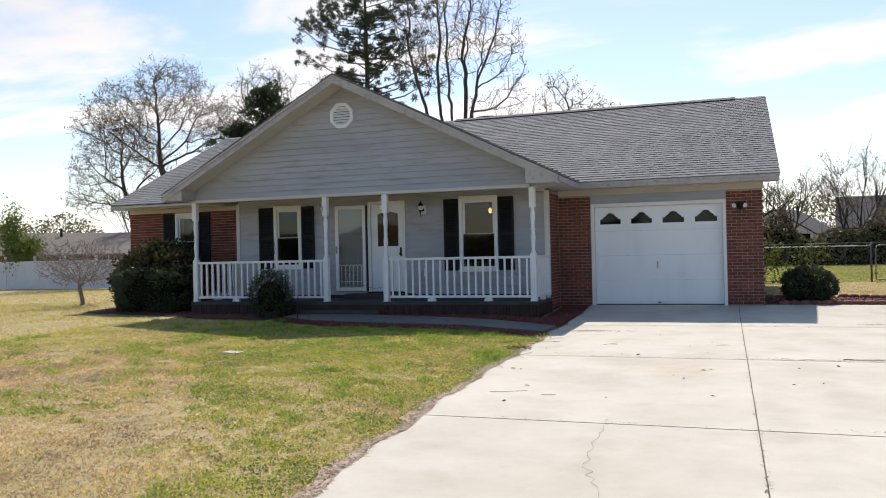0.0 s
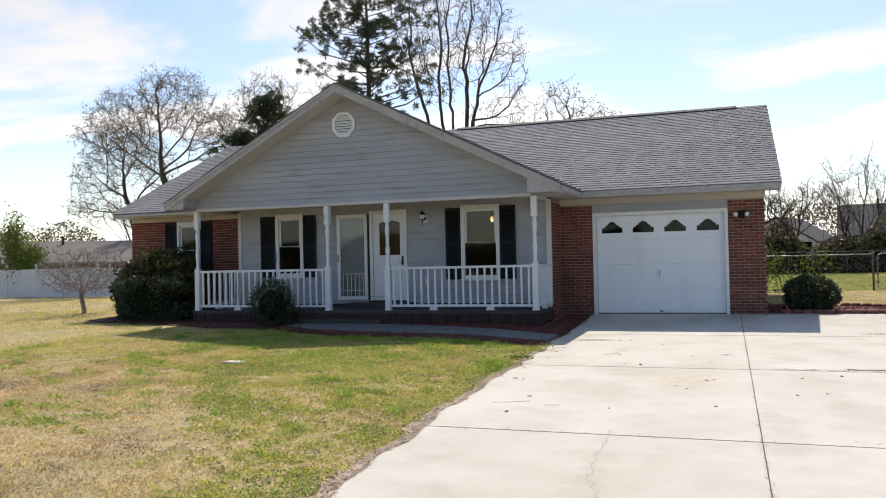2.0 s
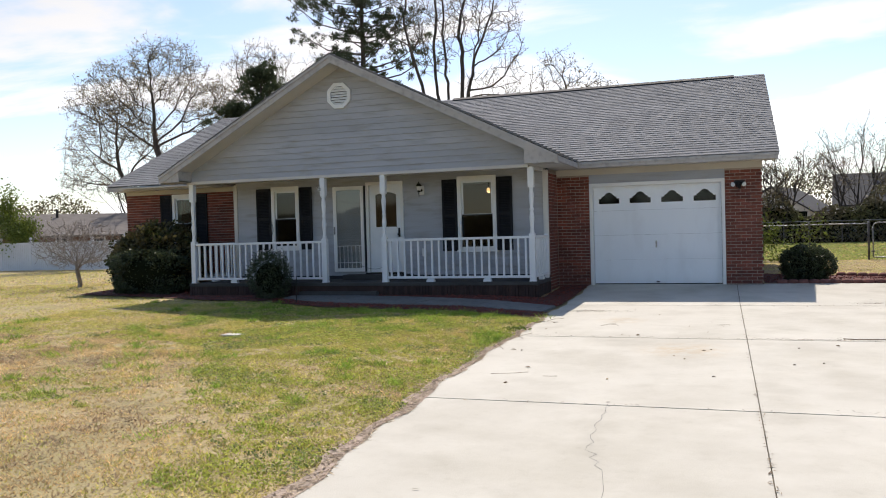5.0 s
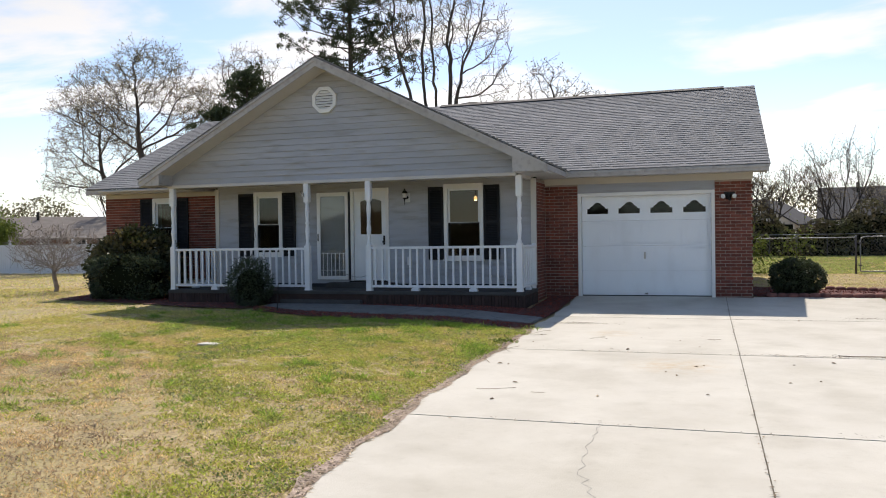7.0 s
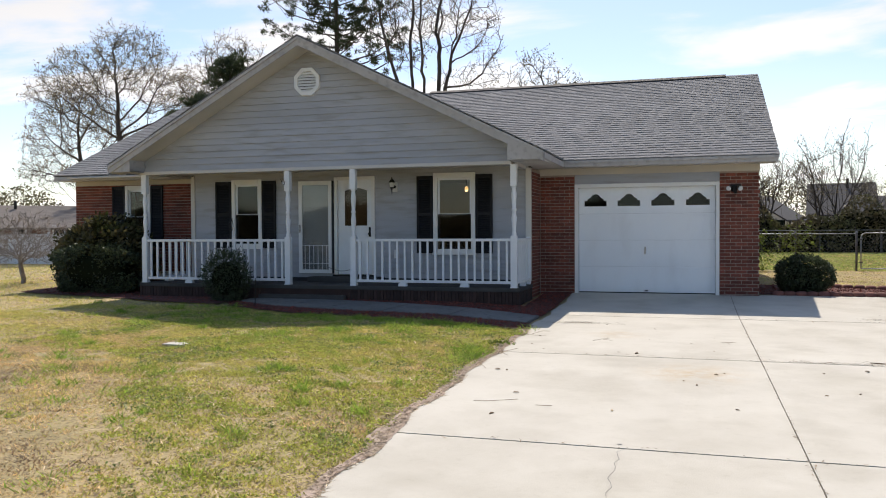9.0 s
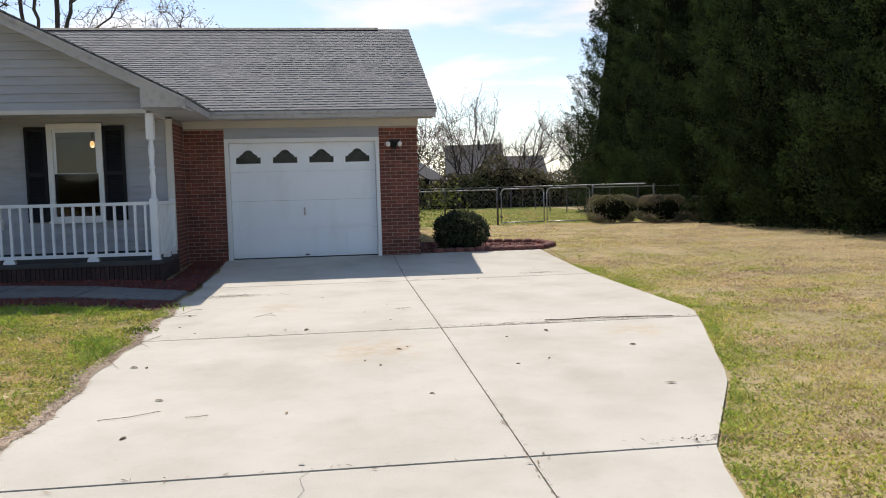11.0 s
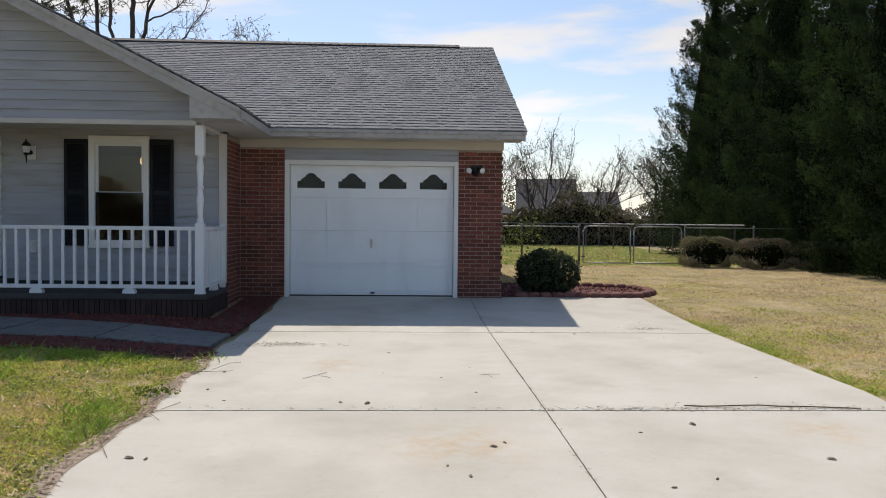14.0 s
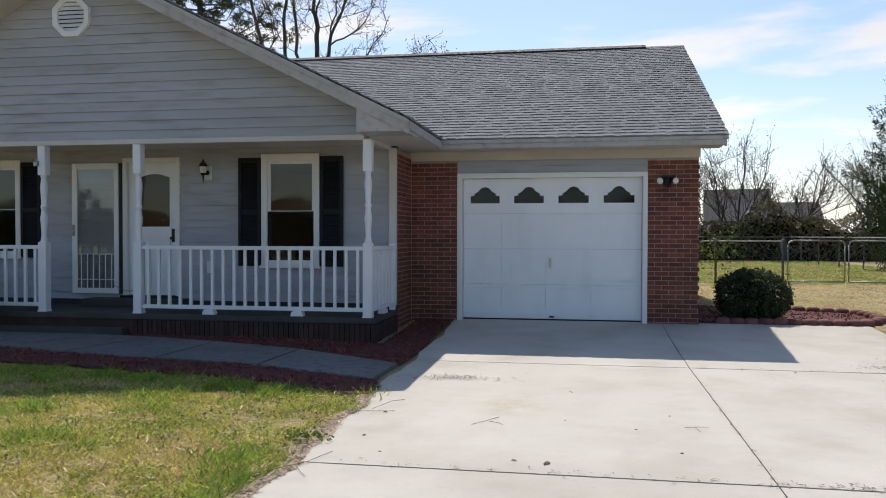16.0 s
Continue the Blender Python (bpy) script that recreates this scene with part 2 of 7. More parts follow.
M = {
    "lawn": material("lawn_soil", (0.45, 0.345, 0.175), (0.35, 0.285, 0.135), 0.9, 0.95, (0.14, 0.105, 0.055), 24.0, 1.0, 45.0, lo=0.40, hi=0.60),
    "blade_green": leafy("green_grass", (0.44, 0.45, 0.10), (0.62, 0.54, 0.17), 1.4, 0.45, 0.5, 0.5),
    "blade_dry": leafy("dry_grass", (0.76, 0.56, 0.29), (0.62, 0.46, 0.25), 1.6, 0.4, 0.8, 0.5),
    "blade_brown": leafy("brown_grass", (0.45, 0.31, 0.19), (0.33, 0.25, 0.18), 2.0, 0.5, 0.85, 0.4),
    "fresh": leafy("fresh_grass_tufts", (0.20, 0.34, 0.04), (0.36, 0.46, 0.08), 2.2, 0.45, 0.5, 0.5),
    "yard_green": leafy("back_yard_grass", (0.30, 0.38, 0.10), (0.44, 0.46, 0.15), 0.6, 0.4, 0.5, 0.5),
    "clover": leafy("yellow_green_clover", (0.48, 0.49, 0.10), (0.34, 0.41, 0.09), 3.0, 0.5, 0.6, 0.4),
    "clover_dark": leafy("dark_green_weeds", (0.20, 0.26, 0.09), (0.28, 0.32, 0.12), 3.0, 0.5, 0.6, 0.3),
    "wet_leaf": material("dark_leaf_litter", (0.12, 0.09, 0.06), (0.24, 0.19, 0.13), 25.0, 0.9, piece=0.4, island=True),
    "concrete": material("concrete", (0.59, 0.557, 0.482), (0.54, 0.507, 0.435), 0.75, 0.85, (0.51, 0.477, 0.405), 1.9, 0.3, 160.0, lo=0.36, hi=0.66),
    # walkway grey lowered in colour for the house's shade; cracks share it
    "walk_concrete": material("walkway_concrete_shaded", (0.20, 0.198, 0.19), (0.155, 0.153, 0.15), 1.2, 0.9, (0.12, 0.118, 0.115), 12.0, 0.3, 120.0),
    "crack": material("crack_dirt", (0.07, 0.06, 0.045), (0.13, 0.11, 0.08), 8.0, 1.0),
    "brick": material("brick_red", (0.225, 0.064, 0.039), (0.148, 0.044, 0.031), 3.0, 0.9, (0.10, 0.042, 0.036), 35.0, 0.5, 120.0, piece=0.3),
    "brick_island": material("brick_red_wing", (0.225, 0.064, 0.039), (0.148, 0.044, 0.031), 3.0, 0.9, (0.10, 0.042, 0.036), 35.0, 0.5, 120.0, piece=0.3, island=True),
    # darker copy of the brick: low light at the porch base, painted in
    "brick_shaded": material("brick_shade_brown", (0.06, 0.032, 0.026), (0.04, 0.023, 0.02), 3.0, 0.95, (0.04, 0.026, 0.022), 35.0, 0.5, 120.0, piece=0.3, island=True),
    "mortar": material("mortar", (0.38, 0.31, 0.265), (0.31, 0.25, 0.21), 6.0, 0.95, None, 40, 0.5, 150.0),
    "siding": material("grey_vinyl_siding", (0.425, 0.44, 0.48), (0.36, 0.372, 0.405), 0.7, 0.5, (0.33, 0.33, 0.335), 4.0, 0.12, 90.0, piece=0.03, stretch=(0.5, 1, 3)),
    "trim": material("white_trim", (0.80, 0.795, 0.78), (0.765, 0.76, 0.745), 1.5, 0.5, None, 18.0, 0.06, 80.0),
    "beige": material("beige_trim", (0.56, 0.52, 0.45), (0.49, 0.45, 0.39), 1.3, 0.6, None, 20, 0.06, 80.0),
    "soffit": material("soffit_vinyl", (0.60, 0.58, 0.55), (0.53, 0.51, 0.48), 1.0, 0.6, None, 20, 0.08, 60.0),
    "fascia": material("grey_fascia", (0.46, 0.44, 0.43), (0.40, 0.385, 0.375), 1.6, 0.55, (0.33, 0.31, 0.30), 10.0, 0.06, 60.0),
    "paint": material("white_paint", (0.81, 0.825, 0.845), (0.755, 0.77, 0.79), 2.0, 0.42, None, 20, 0.04, 60.0),
    "garage": material("garage_door_white", (0.86, 0.885, 0.92), (0.83, 0.855, 0.89), 0.9, 0.38, (0.80, 0.82, 0.85), 3.0, 0.05, 90.0, stretch=(1, 1, 0.4)),
    "shutter": material("black_shutter", (0.009, 0.0095, 0.012), (0.014, 0.0145, 0.018), 3.0, 0.6, None, 20, 0.1, 90.0, spec=0.25),
    "shingle": material("grey_shingle", (0.215, 0.217, 0.222), (0.175, 0.177, 0.182), 1.1, 0.95, (0.28, 0.28, 0.285), 120.0, 0.7, 220.0, piece=0.07, island=True),
    "shingle_piece": material("grey_shingle_tab", (0.215, 0.217, 0.222), (0.175, 0.177, 0.182), 1.1, 0.95, (0.28, 0.28, 0.285), 120.0, 0.7, 220.0, piece=0.07),
    "roof_deck": material("roof_felt", (0.035, 0.035, 0.037), (0.05, 0.05, 0.05), 4.0, 0.95),
    "ridge_dark": material("ridge_vent_black", (0.02, 0.02, 0.022), (0.035, 0.035, 0.035), 4.0, 0.8),
    "inside": material("tan_room_paint", (0.58, 0.55, 0.48), (0.50, 0.48, 0.42), 0.6, 0.85),
    "dark": material("dark_inside", (0.03, 0.03, 0.032), (0.045, 0.045, 0.045), 2.0, 0.9),
    "iron": material("black_iron", (0.018, 0.017, 0.017), (0.03, 0.028, 0.026), 20.0, 0.45, metal=0.6),
    "steel": material("galvanised_steel", (0.36, 0.37, 0.38), (0.26, 0.27, 0.28), 9.0, 0.5, metal=0.75),
    "rust": material("weathered_fence_post", (0.16, 0.15, 0.15), (0.10, 0.095, 0.09), 9.0, 0.7, metal=0.3),
    "chrome": material("door_handle_metal", (0.35, 0.35, 0.36), (0.28, 0.28, 0.29), 20.0, 0.3, metal=0.9),
    "mulch": material("red_mulch", (0.13, 0.034, 0.026), (0.075, 0.023, 0.018), 7.0, 0.95, (0.06, 0.03, 0.025), 30.0, 0.9, 40.0),
    "chip": material("red_mulch_chip", (0.27, 0.062, 0.042), (0.14, 0.036, 0.028), 9.0, 0.95, piece=0.4, island=True),
    "edging": material("red_edging_stone", (0.22, 0.09, 0.07), (0.15, 0.06, 0.05), 8.0, 0.95, None, 30, 0.5, 70.0, piece=0.2),
    "litter": material("dry_leaf_litter", (0.12, 0.08, 0.045), (0.27, 0.195, 0.12), 25.0, 0.9, piece=0.45, island=True),
    "straw": material("straw_and_twigs", (0.62, 0.50, 0.33), (0.40, 0.30, 0.19), 20.0, 0.9, piece=0.5, island=True),
    "pinkdirt": material("pinkish_edge_dirt", (0.46, 0.35, 0.28), (0.36, 0.28, 0.21), 3.0, 0.95, (0.25, 0.20, 0.14), 30.0, 0.8, 50.0),
    "bark": material("grey_bark", (0.085, 0.07, 0.06), (0.05, 0.042, 0.036), 6.0, 0.95, None, 30, 0.7, 40.0, stretch=(1, 1, 0.3)),
    "palebark": material("pale_bark", (0.33, 0.29, 0.26), (0.22, 0.19, 0.17), 9.0, 0.9, None, 30, 0.5, 60.0),
    "bud": leafy("spring_buds", (0.34, 0.285, 0.21), (0.25, 0.22, 0.13), 0.4, 0.4),
    "needle": leafy("pine_needles", (0.038, 0.056, 0.028), (0.065, 0.085, 0.04), 0.5, 0.35),
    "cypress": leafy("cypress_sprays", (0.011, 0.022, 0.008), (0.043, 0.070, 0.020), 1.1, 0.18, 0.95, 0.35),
    "boxwood": leafy("boxwood_leaves", (0.035, 0.05, 0.026), (0.085, 0.105, 0.055), 5.0, 0.55, 0.4),
    "camellia": leafy("camellia_leaves", (0.04, 0.052, 0.015), (0.13, 0.105, 0.045), 3.0, 0.6, 0.35),
    "hedge_dry": leafy("winter_hedge_leaves", (0.25, 0.20, 0.16), (0.21, 0.21, 0.09), 1.6, 0.4),
    "newleaf": leafy("spring_leaves", (0.20, 0.25, 0.045), (0.13, 0.17, 0.04), 1.2, 0.35),
    "thicket": leafy("thicket_leaves", (0.11, 0.115, 0.05), (0.15, 0.12, 0.075), 0.5, 0.5),
    # near-black fill that paints the shade inside foliage
    "core": material("bush_core_shade", (0.010, 0.013, 0.007), (0.014, 0.017, 0.009), 3.0, 1.0, spec=0.0),
    "vinyl": material("white_vinyl_fence", (0.74, 0.74, 0.75), (0.66, 0.66, 0.68), 0.8, 0.45, None, 20, 0.05, 40.0),
    "far_roof": material("far_shingles", (0.19, 0.165, 0.145), (0.145, 0.125, 0.112), 1.5, 0.95, None, 20, 0.4, 8.0, stretch=(1, 1, 6)),
    "far_roof_grey": material("far_grey_shingles", (0.05, 0.05, 0.054), (0.035, 0.035, 0.04), 1.5, 0.95, None, 20, 0.4, 8.0, stretch=(1, 1, 6)),
    "far_wall": material("far_pale_siding", (0.60, 0.58, 0.56), (0.52, 0.50, 0.48), 0.6, 0.7, None, 20, 0.2, 5.0, stretch=(0.2, 0.2, 8)),
    "far_brick": material("far_brown_brick", (0.20, 0.12, 0.09), (0.15, 0.09, 0.07), 2.0, 0.9),
    # concrete darkened in colour to carry the porch roof's shade
    "porch": material("porch_concrete_shaded", (0.07, 0.066, 0.063), (0.05, 0.047, 0.045), 1.5, 0.85, None, 20, 0.2, 90.0),
    "plastic": material("white_plastic", (0.74, 0.74, 0.73), (0.68, 0.68, 0.67), 4.0, 0.4),
    "lens": material("lamp_glass_white", (0.78, 0.79, 0.80), (0.68, 0.69, 0.70), 5.0, 0.15),
}


def stain(m, spots, dirt):
    """Adds faint blotches of dirt all over and rust stains (x, y, radius) to a concrete."""
    t = m.node_tree
    b = t.nodes["Principled BSDF"]
    col = b.inputs["Base Color"].links[0].from_socket
    geo = t.nodes.new("ShaderNodeNewGeometry")

    def noise_at(scale, lo, hi, top):
        n = t.nodes.new("ShaderNodeTexNoise")
        n.inputs["Scale"].default_value, n.inputs["Detail"].default_value, n.inputs["Roughness"].default_value = scale, 8.0, 0.68
        t.links.new(geo.outputs["Position"], n.inputs["Vector"])
        r = t.nodes.new("ShaderNodeMapRange")
        for k, v in (("From Min", lo), ("From Max", hi), ("To Max", top)):
            r.inputs[k].default_value = v
        t.links.new(n.outputs["Fac"], r.inputs["Value"])
        return r.outputs[0]

    def over(fac, colour):
        x = t.nodes.new("ShaderNodeMix")
        x.data_type, x.blend_type = "RGBA", "MULTIPLY"
        t.links.new(fac, x.inputs["Factor"])
        t.links.new(col, x.inputs["A"])
        x.inputs["B"].default_value = (*colour, 1)
        return x.outputs["Result"]

    col = over(noise_at(0.45, 0.46, 0.66, 0.85), dirt)
    col = over(noise_at(14.0, 0.55, 0.75, 0.5), dirt)
    for x, y, rad in spots:
        d = t.nodes.new("ShaderNodeVectorMath")
        d.operation = "DISTANCE"
        d.inputs[1].default_value = (x, y, -0.19)
        t.links.new(geo.outputs["Position"], d.inputs[0])
        f = t.nodes.new("ShaderNodeMapRange")
        f.interpolation_type = "SMOOTHSTEP"
        for k, v in (("From Min", rad), ("From Max", rad * 0.1), ("To Max", 1.0)):
            f.inputs[k].default_value = v
        t.links.new(d.outputs["Value"], f.inputs["Value"])
        x2 = t.nodes.new("ShaderNodeMath")
        x2.operation = "MULTIPLY"
        t.links.new(f.outputs[0], x2.inputs[0])
        t.links.new(noise_at(5.0, 0.40, 0.62, 1.0), x2.inputs[1])
        col = over(x2.outputs[0], (0.95, 0.83, 0.68))
    t.links.new(col, b.inputs["Base Color"])


stain(M["concrete"], ((-0.5, -8.35, 0.75), (2.05, -8.0, 0.5), (-1.5, -5.6, 0.5)), (0.84, 0.83, 0.80))
M["glass"] = glass("window_glass", (0.78, 0.80, 0.78), -0.02)
M["garage_glass"] = glass("garage_glass", (0.6, 0.64, 0.68), -0.12)
M["door_glass"] = glass("door_glass", (0.6, 0.61, 0.62), -0.04)
M["storm_glass"] = glass("storm_glass", (0.88, 0.89, 0.88))
M["screen"] = glass("insect_screen_glass", (0.30, 0.31, 0.33), 0.0)
bulb = bpy.data.materials.new("warm_bulb")
bulb.use_nodes = True
bulb.node_tree.nodes["Principled BSDF"].inputs["Emission Color"].default_value = (1.0, 0.55, 0.2, 1)
bulb.node_tree.nodes["Principled BSDF"].inputs["Emission Strength"].default_value = 1.6
M["bulb"] = bulb


# ---- geometry helpers ----
class Geo:
    """Collects vertices and faces of one mesh."""

    def __init__(self):
        self.v, self.f = [], []

    def add(self, verts, faces):
        n = len(self.v)
        self.v.extend(verts)
        self.f.extend([tuple(i + n for i in f) for f in faces])
        return self

    def box(self, x0, x1, y0, y1, z0, z1):
        return self.add([(x, y, z) for x in (x0, x1) for y in (y0, y1) for z in (z0, z1)],
                        [(0, 1, 3, 2), (4, 6, 7, 5), (0, 4, 5, 1), (2, 3, 7, 6), (0, 2, 6, 4), (1, 5, 7, 3)])

    def tube(self, a, b, r0, r1=None, n=8, caps=True):
        a, b = Vector(a), Vector(b)
        r1 = r0 if r1 is None else r1
        d = (b - a).normalized()
        u = d.cross(Vector((0, 0, 1)) if abs(d.z) < 0.9 else Vector((1, 0, 0))).normalized()
        w = d.cross(u)
        ring = [(math.cos(2 * math.pi * i / n), math.sin(2 * math.pi * i / n)) for i in range(n)]
        vs = [tuple(a + (u * c + w * s) * r0) for c, s in ring] + [tuple(b + (u * c + w * s) * r1) for c, s in ring]
        fs = [(i, (i + 1) % n, n + (i + 1) % n, n + i) for i in range(n)]
        if caps:
            fs += [tuple(range(n - 1, -1, -1)), tuple(range(n, 2 * n))]
        return self.add(vs, fs)

    def lathe(self, cx, cy, profile, n=16):
        vs, fs = [], []
        for r, z in profile:
            vs += [(cx + r * math.cos(2 * math.pi * i / n), cy + r * math.sin(2 * math.pi * i / n), z) for i in range(n)]
        for k in range(len(profile) - 1):
            fs += [(k * n + i, k * n + (i + 1) % n, (k + 1) * n + (i + 1) % n, (k + 1) * n + i) for i in range(n)]
        fs += [tuple(range(n - 1, -1, -1)), tuple(range((len(profile) - 1) * n, len(profile) * n))]
        return self.add(vs, fs)

    def slab(self, outline, z0, z1):
        """A flat polygon in plan, from z0 up to z1 (numbers or functions of x and y)."""
        n = len(outline)
        low = [(x, y, z0(x, y) if callable(z0) else z0) for x, y in outline]
        top = [(x, y, z1(x, y) if callable(z1) else z1) for x, y in outline]
        return self.add(low + top, [tuple(range(n - 1, -1, -1)), tuple(range(n, 2 * n))] + [(i, (i + 1) % n, n + (i + 1) % n, n + i) for i in range(n)])

    def plate(self, outline, y0, y1):
        """A polygon in the x-z plane, from y0 to y1."""
        n = len(outline)
        return self.add([(x, y0, z) for x, z in outline] + [(x, y1, z) for x, z in outline],
                        [tuple(range(n)), tuple(range(2 * n - 1, n - 1, -1))] + [(i, n + i, n + (i + 1) % n, (i + 1) % n) for i in range(n)])


def part(name, geo, mat, parent=None, label="", bevel=0.0, smooth=False):
    me = bpy.data.meshes.new(name)
    me.from_pydata(geo.v, [], geo.f)
    bm = bmesh.new()
    bm.from_mesh(me)
    if len(geo.f) < 4000:
        bmesh.ops.recalc_face_normals(bm, faces=bm.faces)
    if bevel:
        sharp = [e for e in bm.edges if len(e.link_faces) == 2 and e.calc_face_angle(0) > 0.6]
        bmesh.ops.bevel(bm, geom=sharp, offset=bevel, segments=2, affect="EDGES", clamp_overlap=True)
    bm.to_mesh(me)
    bm.free()
    if smooth:
        me.polygons.foreach_set("use_smooth", [True] * len(me.polygons))
    me.materials.append(M[mat])
    ob = new(name, me)
    if parent:
        ob.parent = parent
        if parent.data is None:
            ob.matrix_parent_inverse = Matrix.Translation(-parent.location)
        if label:
            ob["label"] = label
    return ob


def cloud(name, verts, per, mat, parent=None):
    """One mesh of many small faces: verts is an array (count * per, 3)."""
    me = bpy.data.meshes.new(name)
    n = len(verts) // per
    me.vertices.add(len(verts))
    me.vertices.foreach_set("co", np.asarray(verts, dtype=np.float32).ravel())
    me.loops.add(n * per)
    me.loops.foreach_set("vertex_index", np.arange(n * per, dtype=np.int32))
    me.polygons.add(n)
    me.polygons.foreach_set("loop_start", np.arange(0, n * per, per, dtype=np.int32))
    me.update(calc_edges=True)
    me.materials.append(M[mat])
    ob = new(name, me)
    if parent:
        ob.parent = parent
        if parent.data is None:
            ob.matrix_parent_inverse = Matrix.Translation(-parent.location)
    return ob


def empty(name, x=0, y=0, z=0, label="", category="", group="", kind=""):
    ob = new(name)
    ob.location = (x, y, z)
    return tagged(ob, label, category, group, kind)


def thing(name, x, y, z, label, category, group="", kind=""):
    return empty(name, x, y, z, label, category, group, kind)


rng = np.random.default_rng(7)


def leaves(centres, size, flat=0.6, per=4, grow=None):
    """Small pointed leaves (four corners each) round the centres, turned at random."""
    c = np.asarray(centres, dtype=float)
    n = len(c)
    a = rng.normal(size=(n, 3))
    if grow is not None:
        a = a * 0.55 + grow
    a /= np.linalg.norm(a, axis=1)[:, None]
    b = np.cross(a, rng.normal(size=(n, 3)))
    b /= np.linalg.norm(b, axis=1)[:, None]
    s = (size * rng.uniform(0.6, 1.3, n))[:, None]
    return np.stack([c - a * s * 0.5, c + b * s * flat * 0.35, c + a * s * 0.5, c - b * s * flat * 0.35], axis=1).reshape(-1, 3)


def ground_z(x, y):
    z = np.interp(-y, [-1.0, 0.0, 1.0, 2.4, 3.4, 7.5, 11.3, 20.0, 60.0], [-0.02, -0.02, -0.08, -0.14, -0.165, -0.19, -0.245, -0.37, -0.6])
    z = z + 0.07 * np.clip((-3.0 - np.asarray(x)) / 1.5, 0, 1) * np.clip((np.asarray(y) + 14) / 4, 0, 1) * np.clip(-np.asarray(y) / 2, 0, 1)
    z = z - 0.55 * np.clip((-16.0 - np.asarray(x)) / 20.0, 0, 1) ** 1.3
    return z

# ---- ground, drive, paths ----
def drive_left(y):
    return float(np.interp(-y, [0, 5.0, 6.3, 8.5, 10.5, 12.0, 14.0], [-2.84, -2.82, -2.74, -2.74, -2.70, -2.62, -2.50])) + 0.03 * math.sin(y * 3.1) + 0.02 * math.sin(y * 7.3)


def drive_right(y):
    return float(np.interp(-y, [0, 7.0, 7.7, 9.0, 9.9, 11.4, 12.6, 15, 30], [3.08, 3.05, 2.82, 2.34, 2.02, 1.2, 0.9, 0.75, 0.7]))


def ground_sheet():
    xs = np.unique(np.concatenate([np.linspace(-400, -40, 13), np.linspace(-40, 20, 121), np.linspace(20, 400, 13)]))
    ys = np.unique(np.concatenate([np.linspace(-300, -24, 10), np.linspace(-24, 16, 81), np.linspace(16, 600, 16)]))
    g = Geo()
    for y in ys:
        for x in xs:
            bump = 0.018 * noise.noise((x * 0.7, y * 0.7, 0)) if abs(x) < 40 and abs(y) < 24 else 0
            on_drive = drive_left(y) + 0.25 < x < drive_right(y) - 0.25 and y < 0.3
            g.v.append((x, y, float(ground_z(x, y)) + (-0.05 if on_drive else bump - 0.005)))
    n = len(xs)
    for j in range(len(ys) - 1):
        for i in range(n - 1):
            g.f.append((j * n + i, j * n + i + 1, (j + 1) * n + i + 1, (j + 1) * n + i))
    ob = part("ground", g, "lawn", smooth=True)
    return tagged(ob, "patchy spring lawn of green and straw-coloured grass", "ground", kind="structure")


ground_sheet()


drive = empty("driveway", label="pale concrete driveway of jointed slabs with fine cracks", category="driveway", kind="structure")
JOINTS = [-0.03, -3.35, -7.46, -11.28, -15.1, -18.9, -22.7]
for k in range(len(JOINTS) - 1):
    y1, y0 = JOINTS[k] - 0.012, JOINTS[k + 1] + 0.012
    steps = [y1 + (y0 - y1) * i / 12 for i in range(13)]
    for side in (0, 1):
        if side == 0:
            outline = [(drive_left(y), y) for y in steps] + [(0.206, y) for y in reversed(steps)]
        else:
            outline = [(0.215, y) for y in steps] + [(max(drive_right(y), 0.4), y) for y in reversed(steps)]
        g = Geo()
        half = len(outline) // 2
        top = lambda x, y: float(ground_z(x, y)) + 0.012
        for i in range(half - 1):
            q = [outline[i], outline[i + 1], outline[len(outline) - 2 - i], outline[len(outline) - 1 - i]]
            g.add([(x, y, top(x, y)) for x, y in q], [(0, 1, 2, 3)])
        for ring in (outline,):
            m = len(ring)
            for i in range(m):
                (xa, ya), (xb, yb) = ring[i], ring[(i + 1) % m]
                g.add([(xa, ya, top(xa, ya)), (xb, yb, top(xb, yb)), (xb, yb, top(xb, yb) - 0.1), (xa, ya, top(xa, ya) - 0.1)], [(0, 1, 2, 3)])
        part("slab", g, "concrete", drive)
g = Geo()
for y in np.arange(-22.5, 0, 0.5):
    g.add([(x, yy, float(ground_z(x, yy)) + 0.004) for x, yy in ((-2.5, y), (max(drive_right(y), 0.5) - 0.1, y), (max(drive_right(y + 0.5), 0.5) - 0.1, y + 0.5), (-2.5, y + 0.5))], [(0, 1, 2, 3)])
part("joint_bed", g, "crack", drive, "dark dirt in the joints")


def crack(points, w):
    g = Geo()
    for (xa, ya), (xb, yb) in zip(points, points[1:]):
        d = Vector((yb - ya, xa - xb)).normalized() * w * random.uniform(0.6, 1.3)
        za, zb = float(ground_z(xa, ya)) + 0.0135, float(ground_z(xb, yb)) + 0.0135
        g.add([(xa - d.x, ya - d.y, za), (xa + d.x, ya + d.y, za), (xb + d.x, yb + d.y, zb), (xb - d.x, yb - d.y, zb)], [(0, 1, 2, 3)])
    part("crack", g, "walk_concrete", drive, "hairline crack")


pts = []
for (xa, ya), (xb, yb) in zip(((-0.97, -11.29), (-0.975, -11.71), (-0.98, -12.12), (-0.95, -12.63), (-0.78, -13.04)), ((-0.975, -11.71), (-0.98, -12.12), (-0.95, -12.63), (-0.78, -13.04), (-0.66, -14.9))):
    for k in range(5):
        f = k / 5
        pts.append((xa + (xb - xa) * f + random.gauss(0, 0.018), ya + (yb - ya) * f))
crack(pts, 0.0016)

